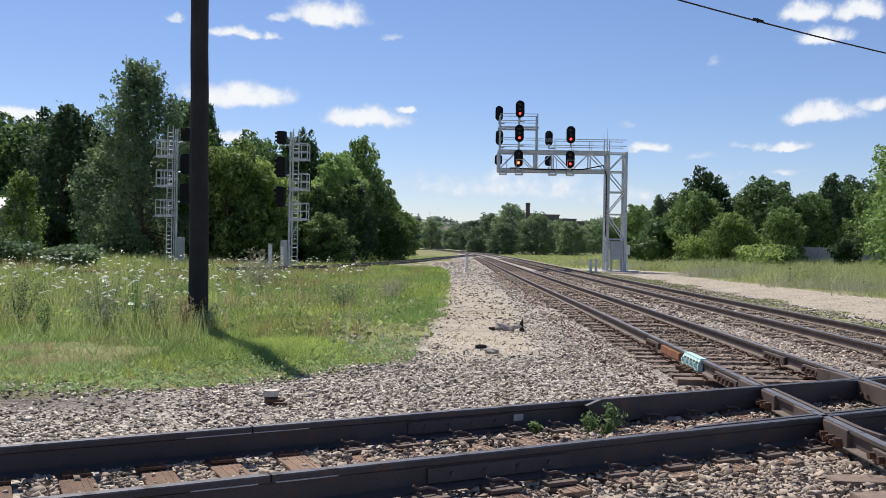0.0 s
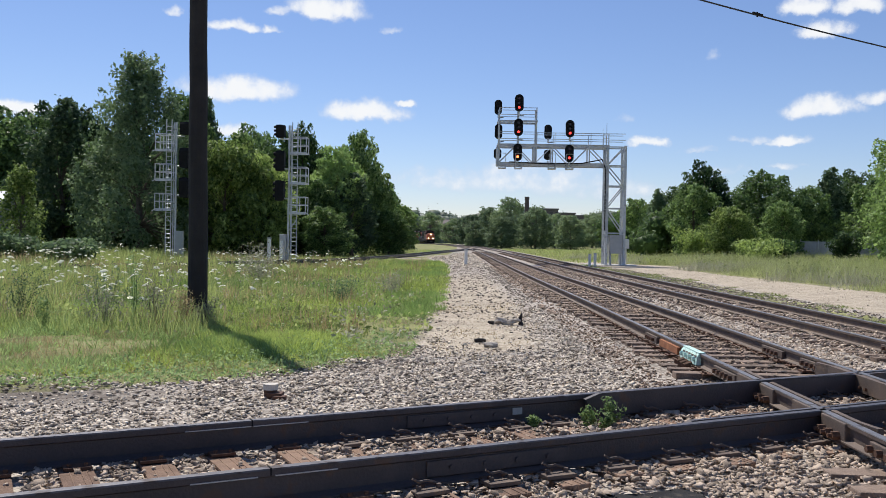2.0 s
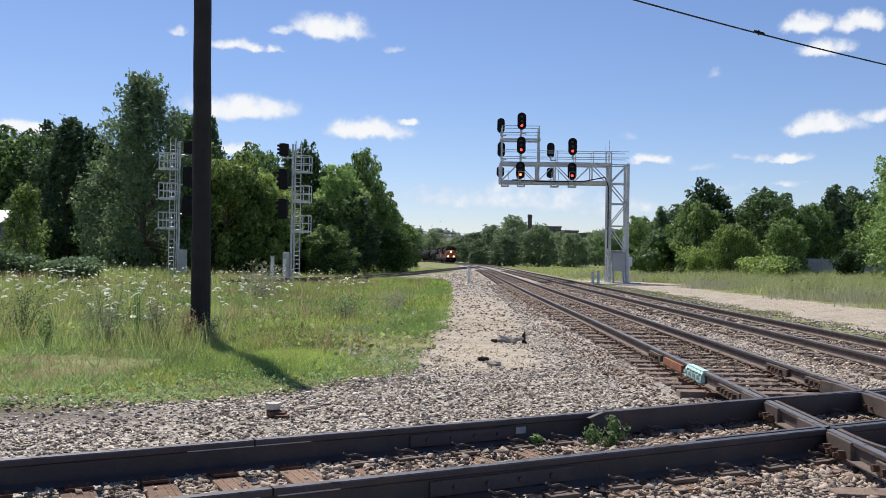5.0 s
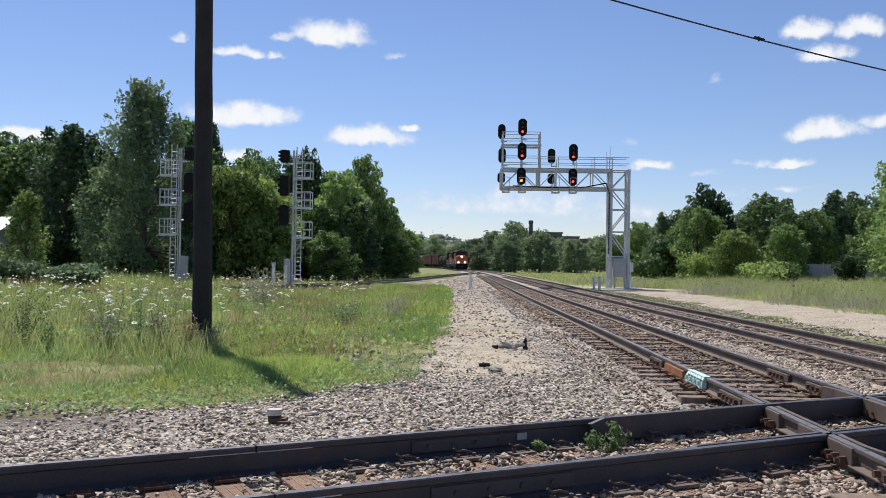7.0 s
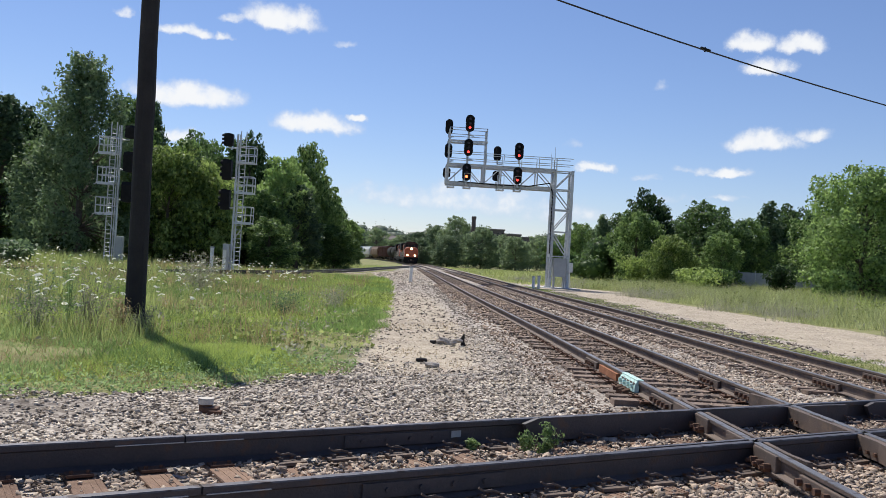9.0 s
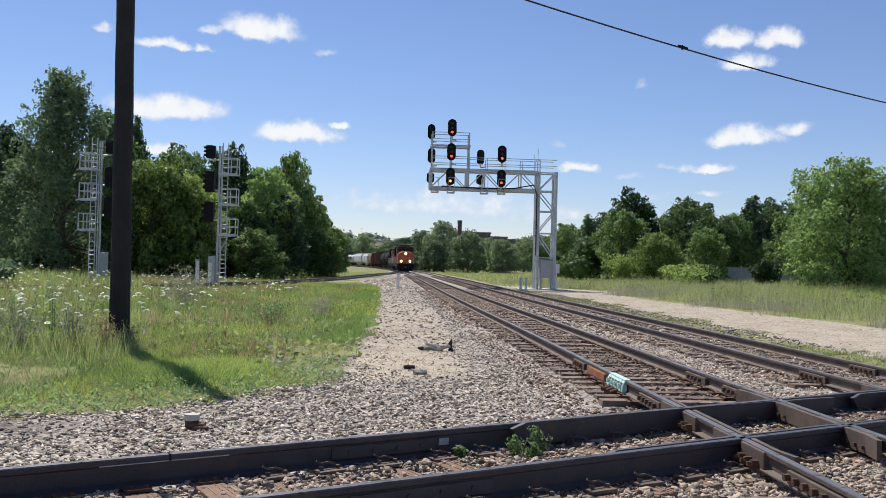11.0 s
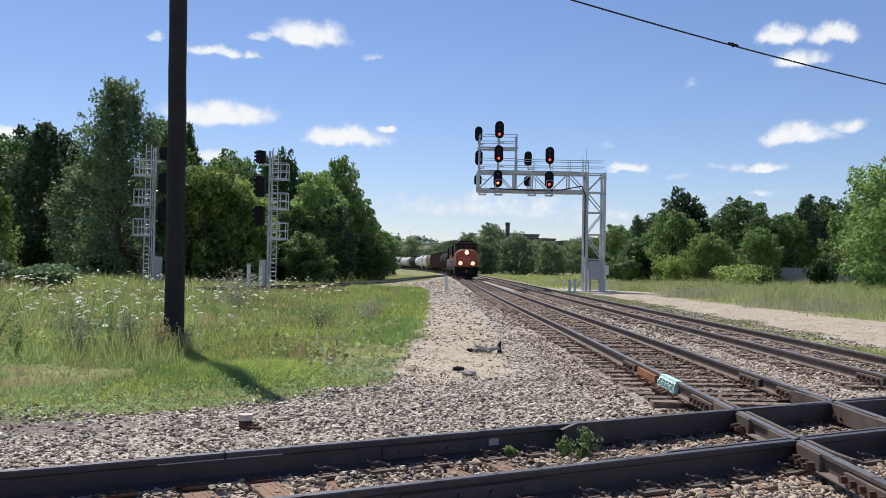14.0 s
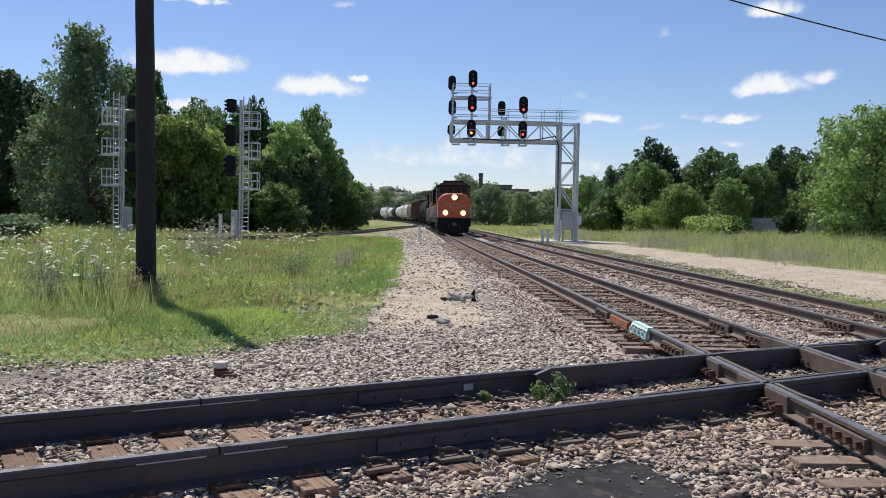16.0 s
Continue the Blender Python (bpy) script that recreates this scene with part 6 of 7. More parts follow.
def locomotive(lead):
    """A six-axle road locomotive; its nose looks along -y, its origin is at mid length on the rail heads."""
    L = 22.3
    h = L / 2
    g = thing("locomotive", "red and black diesel locomotive with three bright headlights" if lead else "red and black trailing diesel locomotive", "locomotive")
    bm = bmesh.new()
    box(bm, (-1.5, -h + 1.0, 0.95), (1.5, h - 1.0, 1.5), 0.03)
    box(bm, (-1.3, -3.2, 0.35), (1.3, 3.2, 1.0), 0.15)
    part("underframe", bm, M["loco_black"], g, "black frame and fuel tank")
    # nose: rounded front, chest-high flat face with chamfered shoulders
    bm = bmesh.new()
    ring = [(-1.48, 1.48), (1.48, 1.48), (1.5, 2.85), (1.42, 3.2), (1.15, 3.5), (0.7, 3.68), (-0.7, 3.68), (-1.15, 3.5), (-1.42, 3.2), (-1.5, 2.85)]
    loft(bm, [[(u * sc, y, 1.48 + (v - 1.48) * sz) for u, v in ring] for y, sc, sz in
              ((-h + 0.75, 0.92, 0.94), (-h + 0.85, 0.97, 0.98), (-h + 1.05, 0.98, 1.0), (-h + 2.3, 1.0, 1.0))])
    part("nose", bm, M["loco_red"], g, "orange-red rounded nose")
    bm = bmesh.new()
    ring = [(-1.5, 1.5), (1.5, 1.5), (1.52, 4.2), (1.2, 4.62), (0.6, 4.72), (-0.6, 4.72), (-1.2, 4.62), (-1.52, 4.2)]
    loft(bm, [[(u, y, v) for u, v in ring] for y in (-h + 2.3, -h + 5.6)])
    part("cab", bm, M["loco_shade"], g, "cab with shade put into its dark red-brown colour")
    bm = bmesh.new()
    for x in (-1.0, -0.36, 0.36, 1.0):
        box(bm, (x - 0.26, -h + 2.26, 3.72), (x + 0.26, -h + 2.32, 4.2), 0.02)
    part("windshield", bm, M["cab_glass"], g, "dark windshield panes")
    for s in (-1, 1):
        bm = bmesh.new()
        box(bm, (s * 1.50 - 0.03, -h + 3.2, 3.3), (s * 1.50 + 0.03, -h + 4.8, 4.05), 0.02)
        part("side_window", bm, M["glass"], g)
    bm = bmesh.new()
    box(bm, (-1.55, -h + 2.15, 4.28), (1.55, -h + 5.7, 4.42), 0.03)
    box(bm, (-0.9, -h + 2.4, 4.7), (0.9, -h + 5.4, 4.86), 0.05)
    part("roof", bm, M["loco_black"], g, "black cab roof")
    bm = bmesh.new()
    box(bm, (-1.15, -h + 0.60, 0.12), (1.15, -h + 0.75, 0.62), 0.03)
    loft(bm, [[(-1.35, -h + 0.8, 0.16), (1.35, -h + 0.8, 0.16), (1.35, -h + 0.8, 0.8), (-1.35, -h + 0.8, 0.8)],
              [(-0.4, -h + 0.45, 0.16), (0.4, -h + 0.45, 0.16), (0.4, -h + 0.7, 0.7), (-0.4, -h + 0.7, 0.7)]])
    box(bm, (-1.5, -h + 0.72, 0.7), (1.5, -h + 2.3, 1.46), 0.03)
    part("pilot", bm, M["loco_black"], g, "black snowplough pilot")
    bm = bmesh.new()
    box(bm, (-0.18, -h + 0.0, 0.72), (0.18, -h + 0.8, 1.02), 0.04)
    for s in (-1, 1):
        rod(bm, (s * 0.5, -h + 0.72, 0.85), (s * 0.55, -h + 0.5, 0.45), 0.03, seg=6)
    part("coupler", bm, M["rail_brown"], g)
    for s in (-1, 1):
        for k in range(4):
            bm = bmesh.new()
            box(bm, (s * 1.5 - 0.22 * (s > 0), -h + 1.0, 0.35 + 0.3 * k), (s * 1.5 + 0.22 * (s < 0), -h + 1.5, 0.38 + 0.3 * k))
            part("step", bm, M["loco_black"], g)
        bm = bmesh.new()
        rod(bm, (s * 1.5, -h + 0.85, 1.5), (s * 1.5, -h + 0.85, 2.6), 0.025, seg=6)
        rod(bm, (s * 1.5, -h + 0.85, 2.6), (s * 0.6, -h + 0.75, 2.6), 0.02, seg=6)
        part("handrail", bm, M["loco_white"], g)
    # stripe and plain white device on the nose
    bm = bmesh.new()
    box(bm, (-0.5, -h + 0.735, 2.35), (0.5, -h + 0.752, 2.45))
    box(bm, (-0.5, -h + 0.735, 2.65), (0.5, -h + 0.752, 2.75))
    box(bm, (-0.5, -h + 0.735, 2.45), (-0.4, -h + 0.752, 2.65))
    part("nose_emblem", bm, M["emblem"], g, "pale emblem in plain bars")
    bm = bmesh.new()
    box(bm, (-0.34, -h + 0.70, 3.04), (0.34, -h + 0.9, 3.58), 0.04)
    part("headlight_box", bm, M["loco_black"], g)
    lamp = M["lamp_on"] if lead else M["glass"]
    for x, z, r, yy in ((-0.0, 3.3, 0.19, 0.66), (-0.8, 1.9, 0.17, 0.72), (0.8, 1.9, 0.17, 0.72)):
        bm = bmesh.new()
        rod(bm, (x, -h + yy, z), (x, -h + yy - 0.06, z), r, seg=14)
        lit = part("headlight", bm, lamp, g, "glowing headlight" if lead else "")
        # added ring behind the lamp; on the lead unit it glows as glare
        bm = bmesh.new()
        rod(bm, (x, -h + yy + 0.05, z), (x, -h + yy - 0.02, z), r * 1.5, seg=16)
        part("reflector", bm, M["lamp_halo"] if lead else M["glass"], lit)
    # long hood with doors, grilles and roof fans
    bm = bmesh.new()
    ring = [(-1.05, 1.5), (1.05, 1.5), (1.05, 4.1), (0.75, 4.45), (-0.75, 4.45), (-1.05, 4.1)]
    loft(bm, [[(u, y, v) for u, v in ring] for y in (-h + 5.6, h - 1.6)])
    for s in (-1, 1):
        for k in range(16):
            yy = -h + 6.1 + 0.8 * k
            box(bm, (s * 1.05 - 0.02, yy, 1.7), (s * 1.05 + 0.02, yy + 0.7, 3.7), 0.01)
    part("hood", bm, M["loco_black"], g, "black engine hood with doors")
    bm = bmesh.new()
    loft(bm, [[(u, y, v) for u, v in [(-1.45, 3.0), (1.45, 3.0), (1.5, 4.35), (1.1, 4.68), (-1.1, 4.68), (-1.5, 4.35)]] for y in (h - 5.8, h - 1.4)])
    part("radiator", bm, M["loco_black"], g)
    bm = bmesh.new()
    box(bm, (-1.07, h - 8.2, 1.55), (1.07, h - 6.0, 4.2), 0.02)
    part("stripe_panel", bm, M["loco_red"], g, "red hood panel")
    bm = bmesh.new()
    box(bm, (-0.35, -1.2, 4.45), (0.35, 0.8, 4.75), 0.05)
    for k in range(3):
        rod(bm, (0, h - 5.2 + 1.4 * k, 4.68), (0, h - 5.2 + 1.4 * k, 4.78), 0.55, seg=16)
    part("exhaust", bm, M["loco_black"], g)
    for s in (-1, 1):
        bm = bmesh.new()
        rod(bm, (s * 1.48, -h + 5.7, 2.6), (s * 1.48, h - 1.2, 2.6), 0.02, seg=5)
        for k in range(9):
            rod(bm, (s * 1.48, -h + 5.7 + 1.85 * k, 1.5), (s * 1.48, -h + 5.7 + 1.85 * k, 2.6), 0.018, seg=5)
        part("side_rail", bm, M["loco_white"], g)
    bogie(g, -h + 5.0, 0, 3, 1.75)
    bogie(g, h - 5.0, 0, 3, 1.75)
    return g


def wagon(kind):
    L = {"hopper": 18.0, "tank": 17.0, "box": 18.5, "tank_dark": 17.0, "ochre": 18.0}[kind]
    h = L / 2
    label = {"hopper": "pale grey covered hopper wagon with ribbed rounded sides", "tank": "white tank wagon with black ends",
             "box": "dark red ribbed steel boxcar", "tank_dark": "black steel tank wagon with a railed dome",
             "ochre": "dull ochre-brown covered hopper wagon"}[kind]
    skin = M["ochre"] if kind == "ochre" else M["hopper"]
    g = thing(("hopper" if kind == "ochre" else kind.split("_")[0]) + "_wagon", label, "freight wagon")
    if kind in ("hopper", "ochre"):
        bm = bmesh.new()
        ring = [(-1.2, 1.0), (1.2, 1.0), (1.55, 1.7), (1.6, 2.7), (1.5, 3.6), (1.05, 4.3), (0.5, 4.5), (-0.5, 4.5), (-1.05, 4.3), (-1.5, 3.6), (-1.6, 2.7), (-1.55, 1.7)]
        loft(bm, [[(u, y, v if v > 1.2 else 1.6) for u, v in ring] for y in (-h + 1.4, h - 1.4)])
        part("body", bm, skin, g)
        for k in range(4):
            bm = bmesh.new()
            yy = -h + 3.4 + k * (L - 6.8) / 3
            loft(bm, [[(-1.3, yy - 1.5, 1.65), (1.3, yy - 1.5, 1.65), (1.3, yy + 1.5, 1.65), (-1.3, yy + 1.5, 1.65)],
                      [(-0.4, yy - 0.4, 0.5), (0.4, yy - 0.4, 0.5), (0.4, yy + 0.4, 0.5), (-0.4, yy + 0.4, 0.5)]])
            part("chute", bm, skin, g)
        for k in range(3):
            for s in (-1, 1):
                bm = bmesh.new()
                yy = -h + 1.4 + (k + 0.5) * (L - 2.8) / 3
                box(bm, (s * 1.6 - 0.04, yy - 0.06, 1.7), (s * 1.6 + 0.04, yy + 0.06, 3.6))
                part("rib", bm, skin, g)
        bm = bmesh.new()
        box(bm, (-0.45, -h + 2, 4.5), (0.45, h - 2, 4.62), 0.03)
        box(bm, (-1.0, -h + 1.6, 4.44), (-0.6, h - 1.6, 4.5))
        box(bm, (0.6, -h + 1.6, 4.44), (1.0, h - 1.6, 4.5))
        part("hatch", bm, skin, g)
    elif kind.startswith("tank"):
        bm = bmesh.new()
        rings = []
        for y, r in ((-h + 1.2, 0.5), (-h + 1.35, 1.0), (-h + 1.7, 1.38), (-h + 2.2, 1.5), (h - 2.2, 1.5), (h - 1.7, 1.38), (h - 1.35, 1.0), (h - 1.2, 0.5)):
            rings.append([(r * math.cos(a), y, 2.75 + r * math.sin(a)) for a in np.linspace(0, 2 * math.pi, 24, endpoint=False)])
        loft(bm, rings)
        part("barrel", bm, M["tank_dark" if kind == "tank_dark" else "hopper"], g, smooth=True)
        bm = bmesh.new()
        rod(bm, (0, 0, 4.2), (0, 0, 4.5), 0.45, seg=14)
        box(bm, (-0.8, -1.2, 4.15), (0.8, 1.2, 4.2))
        for s in (-1, 1):
            rod(bm, (s * 0.8, -1.2, 4.9), (s * 0.8, 1.2, 4.9), 0.025, seg=5)
            for yy in (-1.2, 1.2):
                rod(bm, (s * 0.8, yy, 4.2), (s * 0.8, yy, 4.9), 0.025, seg=5)
        part("dome", bm, M["loco_black"], g)
    else:
        bm = bmesh.new()
        box(bm, (-1.5, -h + 0.6, 1.15), (1.5, h - 0.6, 4.5), 0.06)
        part("body", bm, M["boxcar"], g)
        for s in (-1, 1):
            for k in range(15):
                bm = bmesh.new()
                yy = -h + 1.0 + k * (L - 2.0) / 14
                box(bm, (s * 1.53 - 0.04, yy - 0.05, 1.2), (s * 1.53 + 0.04, yy + 0.05, 4.4))
                part("rib", bm, M["boxcar"], g)
    bm = bmesh.new()
    box(bm, (-0.35, -h + 0.5, 0.85), (0.35, h - 0.5, 1.2), 0.02)
    for s in (-1, 1):
        box(bm, (-1.45, s * (h - 1.0) - 0.5, 1.05), (1.45, s * (h - 1.0) + 0.5, 1.2), 0.02)
        box(bm, (-0.12, s * (h - 0.25) - 0.3, 0.75), (0.12, s * (h - 0.25) + 0.3, 1.0))
    part("underframe", bm, M["loco_black"], g)
    bogie(g, -h + 2.4)
    bogie(g, h - 2.4)
    return g


TRAIN = [("loco", 22.6), ("loco", 22.6), ("tank_dark", 17.6), ("tank_dark", 17.6), ("box", 19.0), ("box", 19.0), ("ochre", 18.6), ("hopper", 18.6), ("hopper", 18.6), ("tank", 17.6),
         ("tank_dark", 17.6), ("tank", 17.6), ("hopper", 18.6), ("tank_dark", 17.6), ("box", 19.0), ("hopper", 18.6), ("tank", 17.6)]
CARS = []
first = {}
for i, (k, ln) in enumerate(TRAIN):
    if k == "loco":
        ob = locomotive(i == 0)
    elif k in first:
        ob = copy_thing(first[k], Matrix())
    else:
        ob = first[k] = wagon(k)
    tagged(ob, group="cars of the freight train")
    CARS.append((ob, ln))

SEG = np.concatenate([[0], np.cumsum(np.linalg.norm(np.diff(LINE_A, axis=0), axis=1))])
ARC0 = float(np.interp(0, LINE_A[:, 1], SEG))                  # the way's length where y is 0


def on_line(s):
    return Vector((float(np.interp(s + ARC0, SEG, LINE_A[:, 0])), float(np.interp(s + ARC0, SEG, LINE_A[:, 1])), 0.0))


def front_at(t):
    """How far along the track the train's coupler is: metres beyond the eye."""
    return float(np.interp(t, *zip(*FRONT)))


FRONT = [(0.0, 362.0), (2.5, 312.0), (4.0, 282.0), (7.0, 222.0), (9.0, 191.5), (12.0, 146.5), (14.5, 104.5), (16.0, 79.0)]


# ---- utility pole and wire ----
def utility_pole(x, y):
    g = thing("utility_pole", "dark creosoted wooden utility pole leaning slightly", "utility pole", m=pose(x, y, GROUND))
    bm = bmesh.new()
    rings = []
    rng = np.random.default_rng(2)
    for k in range(13):
        z = -0.5 + 10.9 * k / 12
        r = 0.205 - 0.0035 * z
        rings.append([((r * (1 + 0.03 * rng.normal())) * math.cos(a) - 0.012 * z, (r * (1 + 0.03 * rng.normal())) * math.sin(a), z) for a in np.linspace(0, 2 * math.pi, 18, endpoint=False)])
    loft(bm, rings)
    part("pole", bm, M["pole"], g)
    bm = bmesh.new()
    for z in (7.42,):
        rod(bm, (-0.28, -0.1, z), (0.28, -0.1, z), 0.012, seg=6)
    part("bolt", bm, M["galv"], g)
    return g


utility_pole(-5.42, 18.6)


def hanging_wire():
    g = thing("overhead_wire", "black overhead cable with a splice, sagging across the sky", "overhead wire")
    bm = bmesh.new()
    pts = []
    for k in range(49):
        q = 1.6 * k / 48
        pts.append(Vector((-5.5 + 21.9 * q, 18.6 + 11.4 * q, 9.7 - 3.05 * q + 1.118 * q * q)))
    for a, b in zip(pts, pts[1:]):
        rod(bm, a, b, 0.024, seg=6)
    part("cable", bm, M["wire"], g)
    bm = bmesh.new()
    a, b = pts[19], pts[20]
    rod(bm, a.lerp(b, 0.1) + Vector((0, 0, 0.035)), a.lerp(b, 0.55) + Vector((0, 0, 0.03)), 0.04, seg=8)
    rod(bm, a.lerp(b, 0.3) - Vector((0, 0, 0.05)), a.lerp(b, 0.3) + Vector((0, 0, 0.09)), 0.025, seg=6)
    part("splice", bm, M["black"], g)
    end = pts[-1]
    gp = thing("utility_pole", "dark wooden utility pole carrying the overhead cable", "utility pole", m=pose(end.x, end.y, GROUND))
    bm = bmesh.new()
    rod(bm, (0, 0, -0.3), (0, 0, end.z - GROUND + 0.3), 0.17, 0.12, 12)
    part("pole", bm, M["pole"], gp)


hanging_wire()


# ---- small things by the tracks ----
def capped_pipe(x, y):
    g = thing("capped_pipe", "white round cap on a short rusty pipe in the gravel", "pipe", m=pose(x, y, GROUND))
    bm = bmesh.new()
    rod(bm, (0, 0, 0.10), (0, 0, 0.165), 0.088, 0.086, 20)
    part("cap", bm, M["cap_pale"], g, "dirty cream-white cap")
    bm = bmesh.new()
    rod(bm, (0, 0, -0.05), (0, 0, 0.10), 0.075, seg=18)
    box(bm, (-0.02, -0.12, 0.02), (0.15, 0.05, 0.075), 0.01)
    part("pipe", bm, M["rust"], g)
    bm = bmesh.new()
    box(bm, (0.05, -0.16, 0.0), (0.2, -0.06, 0.05), 0.012)
    part("clamp", bm, M["rust"], g)


capped_pipe(-2.1, 10.1)


def driftwood(x, y):
    g = thing("driftwood", "weathered grey branch stump with a charred end lying on the sand", "branch", m=pose(x, y, GROUND, 0, 0, -14))
    rng = np.random.default_rng(4)
    bm = bmesh.new()
    rings = []
    for k in range(9):
        q = k / 8
        c = Vector((-0.28 + 0.6 * q, 0.05 * math.sin(5 * q), 0.05 + 0.05 * q + 0.03 * math.sin(9 * q)))
        r = 0.045 + 0.03 * math.sin(3.1 * q) + 0.015 * rng.normal()
        rings.append([(c.x, c.y + r * math.cos(a) * (1 + 0.2 * rng.normal()), c.z + r * math.sin(a)) for a in np.linspace(0, 6.283, 10, endpoint=False)])
    loft(bm, rings)
    part("trunk", bm, M["wood_pale"], g)
    bm = bmesh.new()
    rod(bm, (0.28, 0.0, 0.08), (0.33, 0.0, 0.27), 0.075, 0.012, 7)
    rod(bm, (0.30, 0.02, 0.06), (0.36, -0.02, 0.02), 0.06, 0.03, 7)
    part("snag", bm, M["wood_char"], g, "charred upright snag")
    bm = bmesh.new()
    rod(bm, (-0.30, 0, 0.04), (-0.42, 0.03, 0.05), 0.05, 0.025, 7)
    part("snag", bm, M["wood_char"], g, "charred end")


driftwood(1.12, 19.4)


def wood_chunk(x, y, s, turn, mat, label):
    bm = bmesh.new()
    rng = np.random.default_rng(int(x * 100) % 97)
    rings = []
    for k in range(5):
        q = k / 4
        r = s * (0.5 + 0.5 * math.sin(math.pi * (0.15 + 0.7 * q))) * 0.5
        rings.append([(-s + 2 * s * q, r * math.cos(a) * (1 + 0.2 * rng.normal()), s * 0.3 + r * math.sin(a) * 0.8) for a in np.linspace(0, 6.283, 8, endpoint=False)])
    loft(bm, rings)
    ob = link_mesh("wood_chunk", bm, M[mat], m=pose(x, y, GROUND + 0.01, 0, 0, turn))
    tagged(ob, label, "wood scrap")


wood_chunk(0.45, 16.0, 0.10, 10, "wood_char", "dark charred wood scrap on the gravel")
wood_chunk(0.62, 15.3, 0.12, -8, "wood_pale", "pale wood scrap on the gravel")


def post_marker(x, y, h, r, label, name="marker_post"):
    g = thing(name, label, "post", m=pose(x, y, float(ground_height(np.array(x), np.array(y)))))
    bm = bmesh.new()
    rod(bm, (0, 0, -0.2), (0, 0, h - 0.1), r, r * 0.96, 12)
    part("shaft", bm, M["white_paint"], g)
    bm = bmesh.new()
    rod(bm, (0, 0, h - 0.1), (0, 0, h), r * 1.25, r * 1.1, 12)
    part("cap", bm, M["concrete"], g)


post_marker(0.72, 66.5, 1.15, 0.12, "white concrete marker post beside the track")
post_marker(10.15, 67.8, 0.95, 0.11, "white capped post at the foot of the gantry")
post_marker(10.62, 68.2, 1.0, 0.11, "white capped post at the foot of the gantry")
post_marker(-12.9, 61.0, 1.75, 0.13, "white capped post beside the signal mast")
post_marker(-12.1, 61.2, 1.65, 0.12, "white capped post beside the signal mast")


def painted_joint():
    """Mint-painted insulated joint bolted against the main track's rail."""
    g = thing("insulated_joint", "mint-green painted insulated rail joint with worn bolts", "rail joint", m=pose(4.24 - GAUGE / 2, 12.98, 0) @ Matrix.Diagonal((0.9, 0.8, 1, 1)))
    bm = bmesh.new()
    box(bm, (-0.055, -0.55, -0.004), (0.05, 0.55, 0.012), 0.004)
    part("top_plate", bm, M["mint"], g)
    bm = bmesh.new()
    loft(bm, [[(-0.045, y, 0.006), (-0.085, y, -0.05), (-0.10, y, -0.165), (-0.02, y, -0.165), (-0.02, y, 0.006)] for y in (-0.55, 0.55)])
    part("side_bar", bm, M["mint"], g)
    for i in range(4):
        bm = bmesh.new()
        rod(bm, (-0.085, -0.42 + 0.28 * i, -0.09), (-0.135, -0.42 + 0.28 * i, -0.09), 0.036, seg=6)
        part("bolt", bm, M["mint"], g)
    # unreadable paint marks
    for i in range(5):
        bm = bmesh.new()
        box(bm, (-0.089, -0.5 + 0.2 * i, -0.06), (-0.072, -0.38 + 0.2 * i, -0.035))
        part("paint_mark", bm, M["rail_brown"], g)
    for i in range(3):
        bm = bmesh.new()
        rod(bm, (-0.14, -0.35 + 0.25 * i, -0.17), (-0.28, -0.45 + 0.25 * i, -0.19), 0.05, 0.04, 7)
        part("clamp", bm, M["rust"], g)


painted_joint()
bm = bmesh.new()
box(bm, (-0.068, -0.6, -0.17), (-0.012, 0.6, -0.05), 0.008)
tagged(link_mesh("rust_patch", bm, M["rust_bright"], m=pose(4.24 - GAUGE / 2, 14.3, 0)), "orange-rusted joint bar on the rail", "joint bar")


# ---- crushed stone ----
ASPHALT = [(0.3, 4.6), (0.5, 5.6), (0.85, 6.05), (1.1, 6.35), (1.4, 6.45), (1.62, 6.62), (1.85, 6.5), (1.88, 6.2), (1.98, 5.9), (1.9, 5.5), (2.2, 4.6)]


def inside(poly, x, y):
    hit = np.zeros(x.shape, bool)
    for (ax, ay), (bx, by) in zip(poly, poly[1:] + poly[:1]):
        c = ((ay > y) != (by > y)) & (x < (bx - ax) * (y - ay) / (by - ay + 1e-9) + ax)
        hit ^= c
    return hit


CORNERS = np.array([(-1, -1, -1), (1, -1, -1), (1, 1, -1), (-1, 1, -1), (-1, -1, 1), (1, -1, 1), (1, 1, 1), (-1, 1, 1)], float)
QUADS = np.array([(4, 5, 6, 7), (0, 1, 5, 4), (1, 2, 6, 5), (2, 3, 7, 6), (3, 0, 4, 7)])


